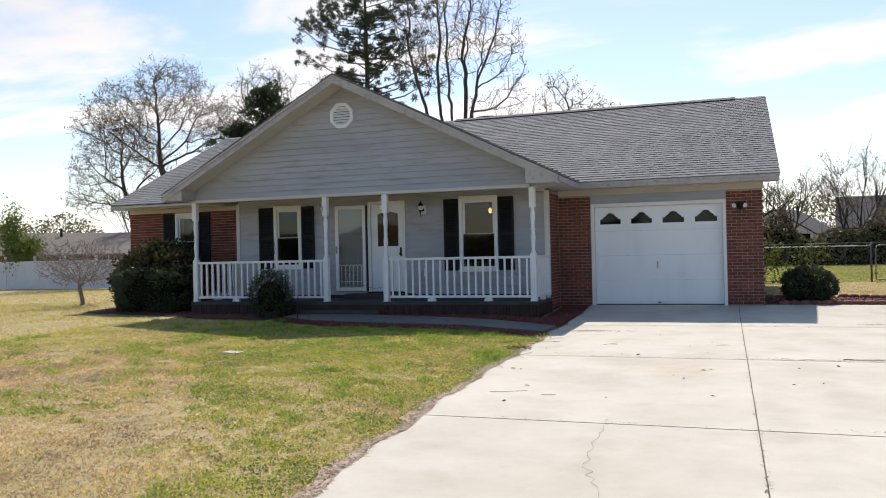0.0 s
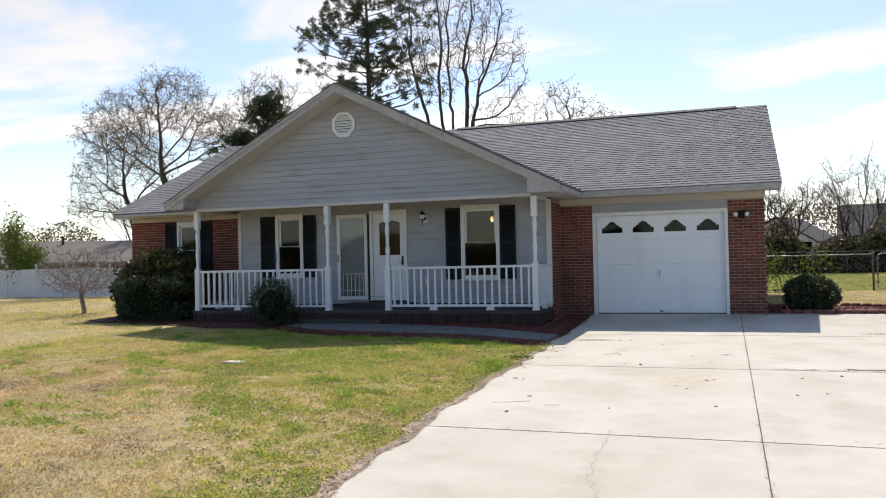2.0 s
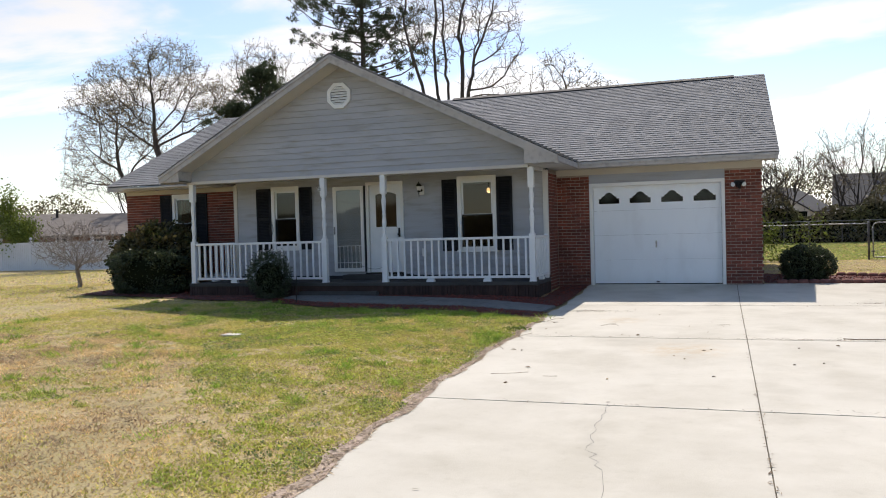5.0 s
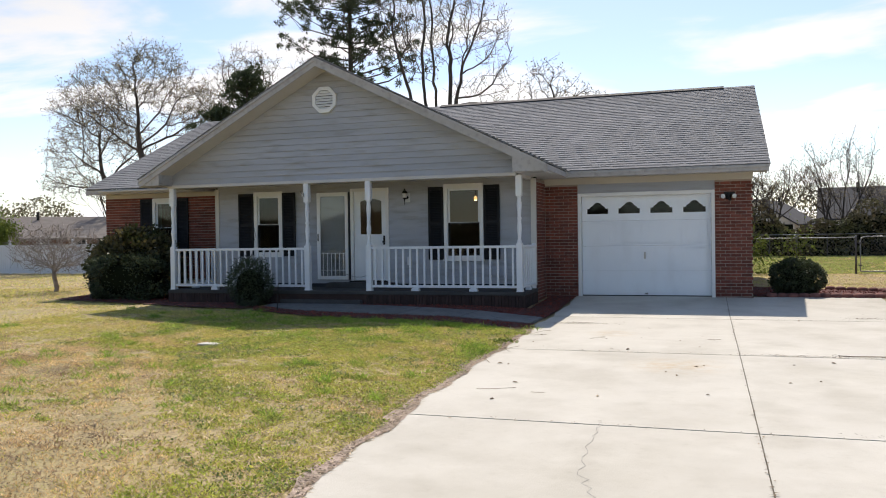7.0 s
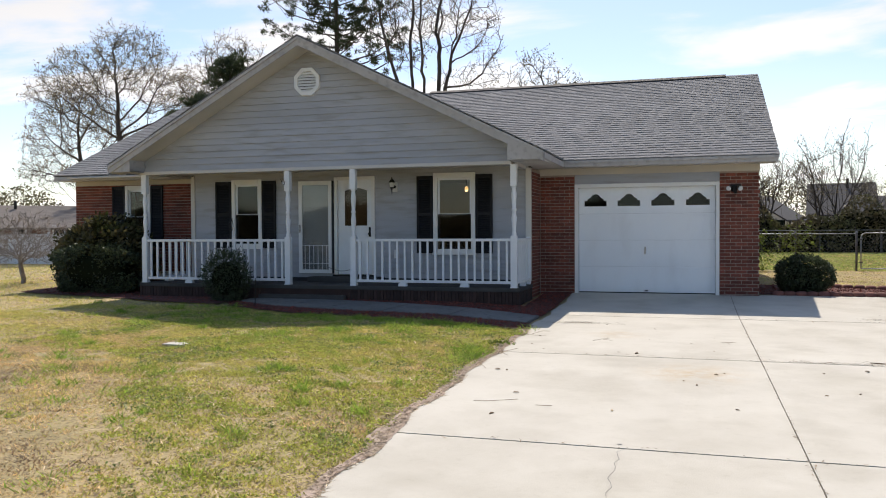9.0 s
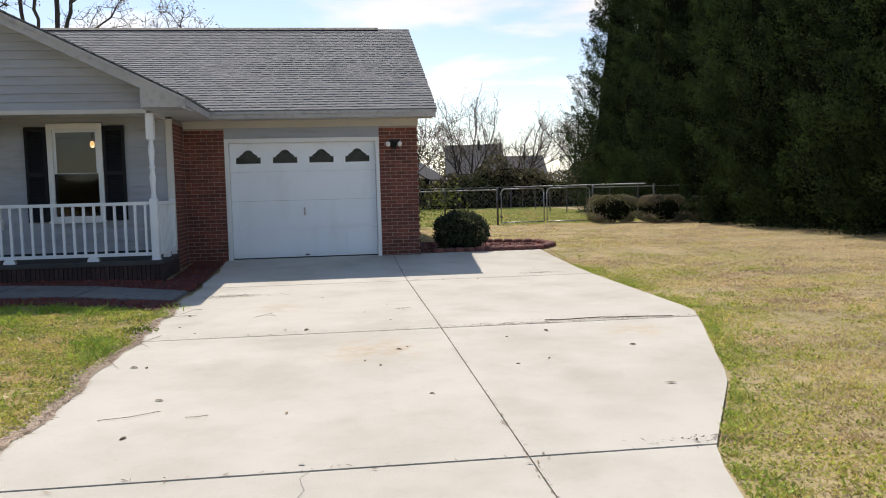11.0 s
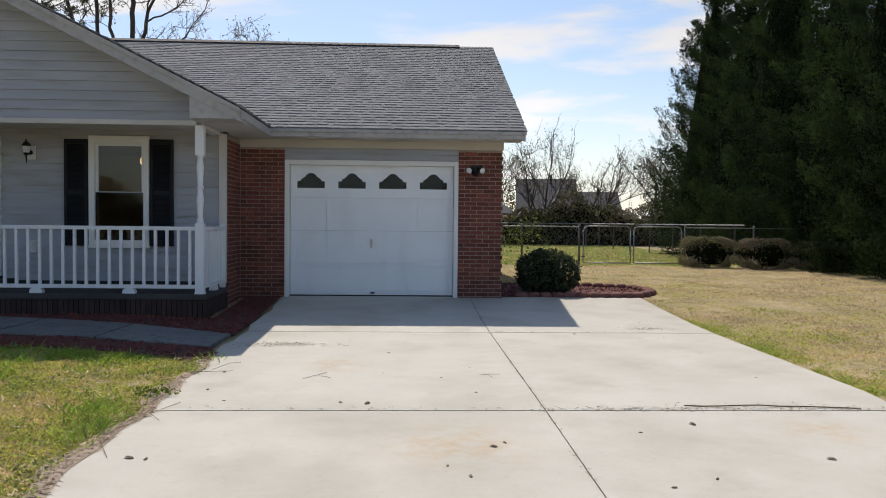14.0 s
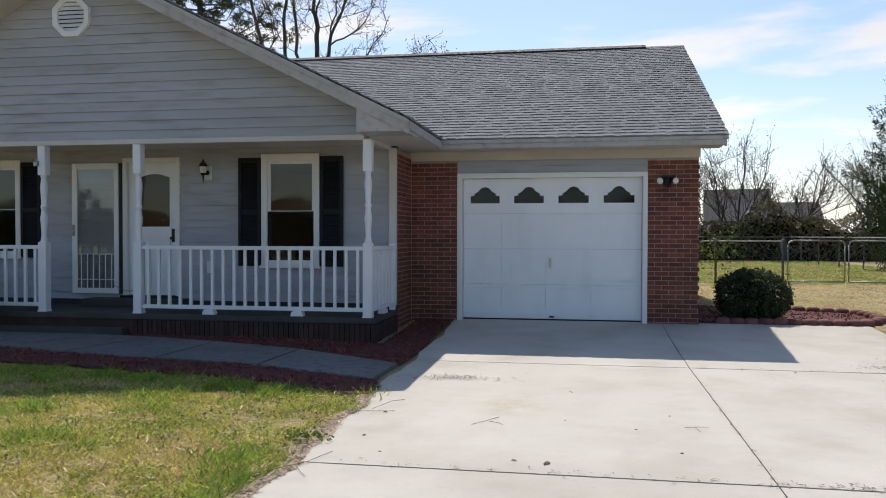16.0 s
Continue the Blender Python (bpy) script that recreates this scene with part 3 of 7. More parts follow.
WALK = [[(-2.92, -3.70), (-4.2, -3.26), (-4.25, -4.38), (-2.95, -4.66)], [(-4.22, -3.25), (-5.4, -2.95), (-5.5, -4.20), (-4.27, -4.376)],
        [(-5.42, -2.945), (-6.4, -2.72), (-6.75, -3.98), (-5.52, -4.195)], [(-6.42, -2.715), (-7.15, -2.62), (-7.75, -3.70), (-6.77, -3.975)],
        [(-7.17, -2.615), (-7.4, -2.60), (-8.9, -2.60), (-8.85, -3.10), (-7.77, -3.69)]]
# slabs use the grey with house shade put in
walkway = empty("walkway", label="concrete walkway of slabs leading to the porch, its grey darkened for shade", category="path", kind="structure")
for outline in WALK:
    g = Geo().slab(outline, lambda x, y: float(ground_z(x, y)) - 0.1, lambda x, y: float(ground_z(x, y)) + 0.035)
    part("slab", g, "walk_concrete", walkway, bevel=0.008)


def bed(name, outline, label, chips, keep=lambda x, y: True):
    xs, ys = [p[0] for p in outline], [p[1] for p in outline]
    pts = []

    def inside(px, py):
        hit = False
        for (xa, ya), (xb, yb) in zip(outline, outline[1:] + outline[:1]):
            if (ya > py) != (yb > py) and px < (xb - xa) * (py - ya) / (yb - ya) + xa:
                hit = not hit
        return hit
    g, c = Geo(), 0.09
    for px in np.arange(min(xs), max(xs), c):
        for py in np.arange(min(ys), max(ys), c):
            if inside(px + c / 2, py + c / 2):
                g.add([(u, v, float(ground_z(u, v)) + 0.022 + 0.006 * noise.noise((u * 9, v * 9, 0))) for u, v in ((px, py), (px + c, py), (px + c, py + c), (px, py + c))], [(0, 1, 2, 3)])
    ob = tagged(part(name, g, "mulch"), label, "mulch bed", kind="structure")
    while len(pts) < chips:
        px, py = random.uniform(min(xs), max(xs)), random.uniform(min(ys), max(ys))
        if inside(px, py) and keep(px, py):
            pts.append((px, py, float(ground_z(px, py)) + 0.024 + random.uniform(0, 0.012)))
    ch = cloud("mulch_chips", leaves(pts, 0.042, 0.6), 4, "chip", ob)
    tagged(ch, kind="stuff")


bed("mulch_bed", [(-2.85, -0.2), (-2.88, -3.68), (-4.2, -3.24), (-6.4, -2.70), (-7.2, -2.60), (-7.2, -2.46), (-3.45, -2.46), (-3.45, -0.2)], "dark red mulch bed between porch and walkway", 1800)
bed("mulch_bed", [(-2.85, -4.66), (-2.84, -5.33), (-4.9, -5.02), (-7.0, -4.66), (-8.6, -3.9), (-9.1, -3.1), (-8.85, -3.12), (-7.76, -3.72), (-6.76, -4.0), (-5.5, -4.22), (-4.25, -4.40)], "strip of red mulch along the walkway", 1600)
bed("mulch_bed", [(-8.95, -2.46), (-9.1, -3.6), (-10.4, -3.4), (-12.0, -2.9), (-14.9, -2.3), (-15.2, -0.2), (-11.8, -0.2), (-11.8, -2.46)], "dark mulch bed under the shrubs", 1400)
bed("mulch_bed", [(0.76, 0.0), (3.05, 0.0), (3.5, 0.8), (3.45, 1.9), (2.4, 2.5), (0.76, 3.2)], "red mulch bed beside the garage", 1800)
STONES = [(3.08, 0.12), (3.25, 0.3), (3.4, 0.55), (3.5, 0.8), (3.53, 1.05), (3.52, 1.3), (3.5, 1.55), (3.46, 1.8), (3.3, 2.0), (3.1, 2.1), (2.9, 2.2), (2.7, 2.33), (2.5, 2.45)] + [(2.9 - 0.2 * i, 0.05) for i in range(10)]
stone = tagged(part("edging_stone", Geo().lathe(0, 0, [(0.10, -0.05), (0.115, 0.03), (0.105, 0.07), (0.06, 0.09)], 9), "edging", smooth=True), "scalloped red edging stone around the mulch bed", "edging stone", "edging stones of the bed")
stone.location = (*STONES[0], float(ground_z(*STONES[0])))
for x, y in STONES[1:]:
    copy_thing(stone, pose(x, y, float(ground_z(x, y)), 0, 0, random.uniform(0, 90)))

# ---- the house ----
W, G, P, GF = -1.19, -0.146, -2.365, -2.425
RZ, RY, EY, EZ = 5.10, 4.69, -0.71, 2.66
SL = (RZ - EZ) / (RY - EY)
AX, AZ, GR, GL, RKY = -7.67, 4.99, -2.97, -12.0, -2.93
VY = RY - (RZ - AZ) / SL
GS, GSL = (AZ - EZ) / (GR - AX), (AZ - EZ) / (AX - GL)
house = thing("house", -7.5, 4.0, 0.0, "single-storey brick and grey siding house with porch and garage", "house")


def wall(name, geo, mat, label=""):
    return part(name, geo, mat, house, label)


# walls behind the cladding
wall("wall", Geo().box(-15.26, -13.74, G + 0.009, 0.15, -0.3, 2.5).box(-13.09, -11.15, G + 0.009, 0.15, -0.3, 2.5).box(-13.74, -13.09, G + 0.009, 0.15, -0.3, 0.95).box(-13.74, -13.09, G + 0.009, 0.15, 2.38, 2.5), "mortar", "mortar wall of the brick wing")
pier_r = wall("wall", Geo().box(0.0, 0.72, G + 0.008, 0.2, -0.3, 2.43), "mortar", "brick pier beside the garage door")
pier_l = wall("wall", Geo().box(-3.58, -2.82, G + 0.008, 0.2, -0.3, 2.43), "mortar", "brick pier beside the garage door")
side_w = wall("wall", Geo().box(-3.63, -3.542, W + 0.045, 0.2, -0.3, 2.5), "mortar", "brick return wall beside the porch")
wall("wall", Geo().box(-15.24, -15.04, 0.15, 9.5, -0.3, 2.5).box(0.50, 0.70, 0.2, 9.5, -0.3, 2.5).box(-15.24, 0.70, 9.5, 9.7, -0.3, 2.5), "brick", "brick side and back walls")
for xg in (-15.24, 0.50):
    gable = Geo()
    gable.add([(xg, -0.1, 2.5), (xg, 9.5, 2.5), (xg, RY, 4.8), (xg + 0.2, -0.1, 2.5), (xg + 0.2, 9.5, 2.5), (xg + 0.2, RY, 4.8)], [(0, 1, 2), (5, 4, 3), (0, 3, 4, 1), (1, 4, 5, 2), (2, 5, 3, 0)])
    wall("gable_wall", gable, "siding")
wall("wall", Geo().box(-2.82, 0.0, G + 0.05, 0.1, 2.21, 2.56), "siding", "siding above the garage door")
for i in range(2):
    z = 2.215 + i * 0.1
    part("siding_board", Geo().add([(-2.82, G + 0.012, z), (0, G + 0.012, z), (0, G + 0.035, z + 0.1), (-2.82, G + 0.035, z + 0.1), (-2.82, G + 0.05, z), (0, G + 0.05, z)], [(0, 1, 2, 3), (0, 4, 5, 1)]), "siding", house)
# front wall of the porch: openings for two windows and the door
WIN = [(-10.18, -9.44), (-5.535, -4.655)]
DOOR = (-7.73, -6.81)
spans = [(-11.21, -10.13), (-9.49, -7.69), (-6.85, -5.485), (-4.705, -3.542)]
g = Geo()
for a, b in spans:
    g.box(a, b, W + 0.03, W + 0.18, -0.1, 2.56)
for a, b in WIN:
    g.box(a + 0.05, b - 0.05, W + 0.03, W + 0.18, -0.1, 0.84 if a > -8 else 0.95).box(a + 0.05, b - 0.05, W + 0.03, W + 0.18, 2.38, 2.56)
g.box(DOOR[0] + 0.04, DOOR[1] - 0.04, W + 0.03, W + 0.18, 2.40, 2.56).box(DOOR[0] + 0.04, DOOR[1] - 0.04, W + 0.03, W + 0.18, -0.1, 0.36)
g.box(-11.21, -11.07, W + 0.18, 0.15, -0.1, 2.56)
front = wall("wall", g, "dark", "sheathing behind the porch siding")
lap = 0.108
z = 0.30
while z < 2.50:
    edges = [-11.16]
    for a, b, lo, hi in ((*WIN[0], 0.93, 2.41), (*DOOR, 0.2, 2.41), (*WIN[1], 0.82, 2.445)):
        if z >= lo - 0.03 and z + lap <= hi + 0.004:
            edges += [a, b]
    edges.append(-3.59)
    cuts = list(zip(edges[::2], edges[1::2]))
    for a, b in cuts:
        g = Geo().add([(a, W, z), (b, W, z), (b, W + 0.022, z + lap), (a, W + 0.022, z + lap), (a, W + 0.028, z), (b, W + 0.028, z)], [(0, 1, 2, 3), (0, 4, 5, 1), (0, 3, 4), (1, 5, 2)])
        part("siding_board", g, "siding", front)
    z += lap
part("corner_board", Geo().box(-3.635, -3.525, W - 0.014, W + 0.05, 0.28, 2.5), "soffit", house, bevel=0.004)
part("corner_board", Geo().box(-11.22, -11.12, W - 0.012, W + 0.05, 0.28, 2.5), "soffit", house, bevel=0.004)
part("skirt", Geo().box(-11.21, -3.542, W + 0.01, W + 0.03, -0.2, 0.30), "roof_deck", house, "dark skirting under the siding")

# gable face over the porch
g = Geo()
g.plate([(-11.60, 2.50), (-3.67, 2.50), (-3.67, 2.64), (AX + 0.02, AZ - 0.20), (AX - 0.02, AZ - 0.20), (-11.60, 2.64)], GF + 0.03, GF + 0.13)
gable_face = wall("gable_wall", g, "dark", "sheathing of the front gable")
z = 2.535
while z < 4.86:
    top = min(z + 0.128, 4.86)
    r = lambda zz: min(-3.67, AX + (AZ - 0.16 - zz) / GS)
    l = lambda zz: max(-11.60, AX - (AZ - 0.16 - zz) / GSL)
    g = Geo().add([(l(z), GF, z), (r(z), GF, z), (r(top), GF + 0.024, top), (l(top), GF + 0.024, top), (l(z), GF + 0.03, z), (r(z), GF + 0.03, z)], [(0, 1, 2, 3), (0, 4, 5, 1)])
    part("siding_board", g, "siding", gable_face)
    z += 0.128
part("beam_trim", Geo().box(-11.62, -3.65, GF - 0.02, GF + 0.13, 2.475, 2.54), "soffit", house, "pale trim under the gable", bevel=0.006)
for x0 in (-11.62, -3.74):
    part("porch_beam", Geo().box(x0, x0 + 0.12, GF + 0.15, W, 2.475, 2.54), "soffit", house)
part("porch_ceiling", Geo().box(-11.60, -3.67, GF + 0.13, W + 0.02, 2.54, 2.565), "soffit", house, "vinyl porch ceiling")
# octagonal gable vent
vx, vz, vr = -7.714, 4.20, 0.29
octo = [(vx + vr * math.cos(math.pi / 8 + i * math.pi / 4), vz + vr * math.sin(math.pi / 8 + i * math.pi / 4)) for i in range(8)]
inner = [(vx + (x - vx) * 0.74, vz + (zz - vz) * 0.74) for x, zz in octo]
g = Geo()
for i in range(8):
    j = (i + 1) % 8
    a, b, c, d = octo[i], octo[j], inner[j], inner[i]
    g.add([(p[0], y, p[1]) for y in (GF - 0.045, GF + 0.03) for p in (a, b, c, d)], [(0, 1, 2, 3), (7, 6, 5, 4), (0, 4, 5, 1), (2, 6, 7, 3)])
vent = part("gable_vent", g, "paint", house, "white octagonal louvred vent")
part("vent_back", Geo().plate(inner, GF + 0.005, GF + 0.02), "dark", vent)
for i in range(7):
    z = vz - 0.19 + i * 0.056
    h = 0.21 - max(0, abs(z + 0.02 - vz) - 0.09)
    part("slat", Geo().add([(vx - h, GF - 0.03, z), (vx + h, GF - 0.03, z), (vx + h, GF + 0.0, z + 0.045), (vx - h, GF + 0.0, z + 0.045), (vx - h, GF - 0.022, z - 0.004), (vx + h, GF - 0.022, z - 0.004)], [(0, 1, 2, 3), (0, 4, 5, 1)]), "paint", vent)


# ---- roof ----
def slope_main(x, y):
    return RZ - SL * abs(y - RY)


def valley_x(y, sign):
    """Where the porch roof meets the main roof."""
    z = slope_main(0, y)
    return AX + sign * (AZ - z) / (GS if sign > 0 else GSL)


g = Geo()
T = 0.02
g.add([(-15.40, EY, EZ - T), (GL, EY, EZ - T), (AX, VY, AZ - T), (AX, RY, RZ - T), (-15.40, RY, RZ - T)], [(0, 1, 2, 3, 4)])
g.add([(GR, EY, EZ - T), (1.02, EY, EZ - T), (1.02, RY, RZ - T), (AX, RY, RZ - T), (AX, VY, AZ - T)], [(0, 1, 2, 3, 4)])
g.add([(-15.40, RY, RZ - T), (1.02, RY, RZ - T), (1.02, 10.26, EZ - T), (-15.40, 10.26, EZ - T)], [(0, 1, 2, 3)])
g.add([(AX, RKY, AZ - T), (GR, RKY, EZ - T), (GR, EY, EZ - T), (AX, VY, AZ - T)], [(0, 1, 2, 3)])
g.add([(AX, RKY, AZ - T), (GL, RKY, EZ - T), (GL, EY, EZ - T), (AX, VY, AZ - T)], [(0, 1, 2, 3)])
roof = part("roof", g, "roof_deck", house, "grey asphalt shingle roof")
EXPO = 0.145
LEN = math.hypot(RY - EY, RZ - EZ)
near, rest = [], Geo()


def tab(p, along, up, w, h, t, sink=0.012):
    """A shingle tab: lower left corner p, unit vectors along the course and up the slope; its lower edge stands t proud."""
    nrm = along.cross(up).normalized()
    if nrm.z < 0:
        nrm = -nrm
    base = [p, p + along * w, p + along * w + up * h, p + up * h]
    high = [base[0] + nrm * t, base[1] + nrm * t, base[2] + nrm * 0.002, base[3] + nrm * 0.002]
    low = [base[0] - nrm * sink, base[1] - nrm * sink]
    return [tuple(v) for v in high + low], [(0, 1, 2, 3), (4, 5, 1, 0), (4, 0, 3), (1, 5, 2)]


def courses(origin, along, up, length, lo, hi, pick=None):
    k = 0
    while k * EXPO < length - 0.02:
        s = k * EXPO
        xa, xb = lo(s), hi(s)
        x = xa - random.uniform(0, 0.25)
        thick = True
        while x < xb:
            w = random.choice((0.13, 0.17, 0.21)) if thick else random.choice((0.05, 0.08))
            a, b = max(x, xa), min(x + w, xb)
            if b - a > 0.02:
                p = origin + along * a + up * (s + random.uniform(-0.007, 0.007))
                vf = tab(p, along, up, b - a, min(EXPO + 0.01, length - s), random.choice((0.013, 0.015, 0.017)) if thick else 0.009)
                if pick and pick(p) and len(near) < 290:
                    near.append(vf)
                else:
                    rest.add(*vf)
            x += w
            thick = not thick
        k += 1


AL = Vector((1, 0, 0))
UPF = Vector((0, RY - EY, RZ - EZ)).normalized()
yv = lambda s: EY + s * UPF.y
courses(Vector((0, EY - 0.02, EZ)), AL, UPF, LEN, lambda s: max(valley_x(yv(s), 1), AX), lambda s: 1.04, lambda p: p.x > -1.6 and p.y < 1.6)
courses(Vector((0, EY - 0.02, EZ)), AL, UPF, LEN, lambda s: -15.42, lambda s: min(valley_x(yv(s), -1), AX))
courses(Vector((0, 10.28, EZ)), AL, Vector((0, -UPF.y, UPF.z)), LEN, lambda s: -15.42, lambda s: 1.04)
for sign, xe in ((1, GR), (-1, GL)):
    up = Vector((AX - xe, 0, AZ - EZ)).normalized()
    glen = math.hypot(xe - AX, AZ - EZ)
    courses(Vector((xe + sign * 0.02, 0, EZ)), Vector((0, 1, 0)), up, glen, lambda s: RKY - 0.02, lambda s: EY + (VY - EY) * min(1, s / glen) + 0.02)
tagged(part("shingles", rest, "shingle", roof, "weathered grey architectural shingles"), kind="stuff")
for v, f in near:
    part("shingle", Geo().add(v, f), "shingle_piece", roof)
prof = [(-0.15, -0.09), (-0.15, -0.018), (-0.02, 0.052), (0.02, 0.052), (0.15, -0.018), (0.15, -0.09)]
part("ridge_vent", Geo().add([(x, RY + dy, RZ + dz) for x in (AX + 0.2, 0.29) for dy, dz in prof], [tuple(range(6)), tuple(range(11, 5, -1))] + [(i, i + 6, (i + 1) % 6 + 6, (i + 1) % 6) for i in range(6)]), "ridge_dark", roof, "black ridge vent")
for xa, xb in ((0.29, 1.04), (-15.42, AX + 0.2)):
    part("ridge_cap", Geo().add([(xa, RY - 0.14, RZ - 0.04), (xb, RY - 0.14, RZ - 0.04), (xb, RY, RZ + 0.022), (xa, RY, RZ + 0.022), (xb, RY + 0.14, RZ - 0.04), (xa, RY + 0.14, RZ - 0.04)], [(0, 1, 2, 3), (3, 2, 4, 5)]), "shingle_piece", roof)
part("ridge_cap", Geo().add([(AX - 0.14, RKY - 0.02, AZ - 0.05), (AX + 0.14, RKY - 0.02, AZ - 0.05), (AX, RKY - 0.02, AZ + 0.02), (AX - 0.14, VY + 0.1, AZ - 0.05), (AX + 0.14, VY + 0.1, AZ - 0.05), (AX, VY + 0.1, AZ + 0.02)], [(0, 2, 5, 3), (1, 4, 5, 2)]), "shingle_piece", roof)
# fascia, soffits and rakes
FD = 0.135
part("fascia", Geo().box(GR - 0.02, 1.0, EY - 0.005, EY + 0.025, EZ - FD, EZ - 0.025), "fascia", house, "grey eave fascia", bevel=0.006)
part("drip_edge", Geo().box(GR, 1.03, EY - 0.03, EY - 0.005, EZ - 0.065, EZ - 0.012), "fascia", house, bevel=0.005)
part("fascia", Geo().box(-15.38, GL + 0.02, EY - 0.005, EY + 0.025, EZ - FD, EZ - 0.025), "fascia", house, "grey eave fascia", bevel=0.006)
part("fascia", Geo().box(-15.38, 1.0, 10.23, 10.26, EZ - FD, EZ - 0.025), "fascia", house)
for x0, x1, y0, y1 in ((-3.58, 1.0, EY + 0.025, G + 0.03), (-15.38, -11.2, EY + 0.025, G + 0.03), (-15.38, 1.0, 9.6, 10.23)):
    part("soffit", Geo().box(x0, x1, y0, y1, EZ - 0.12, EZ - 0.10), "soffit", house, "vinyl soffit")
part("frieze", Geo().box(-3.56, 0.74, G - 0.012, G + 0.02, 2.405, EZ - 0.12), "beige", house, "beige frieze board", bevel=0.004)
part("frieze", Geo().box(-15.26, -11.2, G - 0.012, G + 0.02, 2.43, EZ - 0.12), "beige", house, "beige frieze board", bevel=0.004)
for xe in (1.0, -15.38):
    for y0, y1, z0, z1 in ((EY, RY, EZ, RZ), (10.26, RY, EZ, RZ)):
        part("rake_board", Geo().add([(xe + dx, y, z - dz) for dx in (-0.02, 0.015) for (y, z) in ((y0, z0), (y1, z1)) for dz in (0.025, 0.16)], [(0, 2, 3, 1), (4, 5, 7, 6), (0, 4, 6, 2), (1, 3, 7, 5), (0, 1, 5, 4), (2, 6, 7, 3)]), "fascia", house)
        inward = 0.7 if xe > 0 else -15.0
        part("rake_soffit", Geo().add([(xe, y0, z0 - 0.13), (xe, y1, z1 - 0.13), (inward, y1, z1 - 0.13), (inward, y0, z0 - 0.13)], [(0, 1, 2, 3)]), "soffit", house)
    part("eave_return", Geo().box(min(xe, 0.72 if xe > 0 else -15.26), max(xe, 0.72 if xe > 0 else -15.26), EY + 0.02, G + 0.03, EZ - 0.125, EZ - 0.02), "fascia", house)
for sign, xe in ((1, GR), (-1, GL)):
    def rake_strip(y0, y1, d0, d1, mat, name, label=""):
        vs = [(x, y, zz - d) for y in (y0, y1) for (x, zz) in ((AX, AZ), (xe, EZ)) for d in (d0, d1)]
        part(name, Geo().add(vs, [(0, 1, 3, 2), (4, 6, 7, 5), (0, 2, 6, 4), (1, 5, 7, 3), (0, 4, 5, 1), (2, 3, 7, 6)]), mat, house, label)
    rake_strip(RKY, RKY + 0.025, 0.022, 0.185, "fascia", "rake_board", "grey gable rake board")
    rake_strip(RKY - 0.022, RKY, 0.012, 0.07, "fascia", "rake_trim")
    rake_strip(RKY + 0.025, GF + 0.02, 0.155, 0.17, "soffit", "rake_soffit")
    xa, xb = sorted((xe - sign * 0.02, xe - sign * (0.65 if sign > 0 else 0.5)))
    part("fascia", Geo().box(xe - 0.015, xe + 0.015, RKY, EY - 0.006, EZ - FD, EZ - 0.025), "fascia", house, "grey eave fascia", bevel=0.005)
    part("eave_soffit", Geo().box(xa, xb, RKY + 0.03, EY + 0.2, EZ - FD + 0.005, EZ - FD + 0.02), "soffit", house)
    edge = xe - sign * (0.65 if sign > 0 else 0.5)
    part("eave_return", Geo().plate([(edge, EZ - FD - 0.01), (xe, EZ - FD - 0.01), (xe, EZ - 0.03), (edge, EZ - 0.03 + (0.65 if sign > 0 else 0.5) * GS)] if sign > 0 else [(xe, EZ - FD - 0.01), (edge, EZ - FD - 0.01), (edge, EZ - 0.03 + (0.65 if sign > 0 else 0.5) * GSL), (xe, EZ - 0.03)], RKY + 0.026, GF + 0.03), "fascia", house, "boxed eave return")

# ---- porch ----
FLOOR = 0.22
# floor and steps have the shade under the roof painted in
part("porch_floor", Geo().box(-11.63, -3.50, -2.475, W + 0.01, 0.15, FLOOR), "porch", house, "concrete porch floor, its grey darkened for the roof's shade", bevel=0.01)
# same shade-darkened brick colour behind the upright bricks
part("porch_base", Geo().box(-11.60, -3.545, -2.445, W, -0.4, 0.15), "brick_shaded", house)
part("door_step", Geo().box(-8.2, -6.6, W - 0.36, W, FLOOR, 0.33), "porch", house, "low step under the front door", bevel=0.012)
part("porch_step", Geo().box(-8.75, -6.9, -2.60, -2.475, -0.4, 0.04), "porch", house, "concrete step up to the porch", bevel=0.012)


def post(x):
    g = Geo()
    h = 0.058
    g.box(x - h, x + h, P - h, P + h, FLOOR - 0.012, 1.17)
    prof = [(0.052, 1.165), (0.050, 1.185), (0.040, 1.20), (0.048, 1.215), (0.036, 1.235), (0.034, 1.27), (0.043, 1.40), (0.050, 1.47), (0.050, 1.50), (0.040, 1.56),
            (0.034, 1.62), (0.046, 1.635), (0.046, 1.665), (0.034, 1.68), (0.042, 1.80), (0.050, 1.90), (0.048, 1.95), (0.036, 2.03), (0.034, 2.045), (0.047, 2.06), (0.040, 2.075), (0.052, 2.085)]
    ob = part("porch_post", g, "paint", house, "white turned porch post", bevel=0.006)
    part("post_head", Geo().box(x - h, x + h, P - h, P + h, 2.08, 2.482), "paint", ob, bevel=0.006)
    part("turning", Geo().lathe(x, P, prof, 16), "paint", ob, smooth=True)
    part("foot_plate", Geo().box(x - h - 0.006, x + h + 0.006, P - h - 0.006, P + h + 0.006, FLOOR - 0.002, FLOOR + 0.02), "paint", ob)


POSTS = [-11.537, -8.195, -6.787, -3.618]
for x in POSTS:
    post(x)


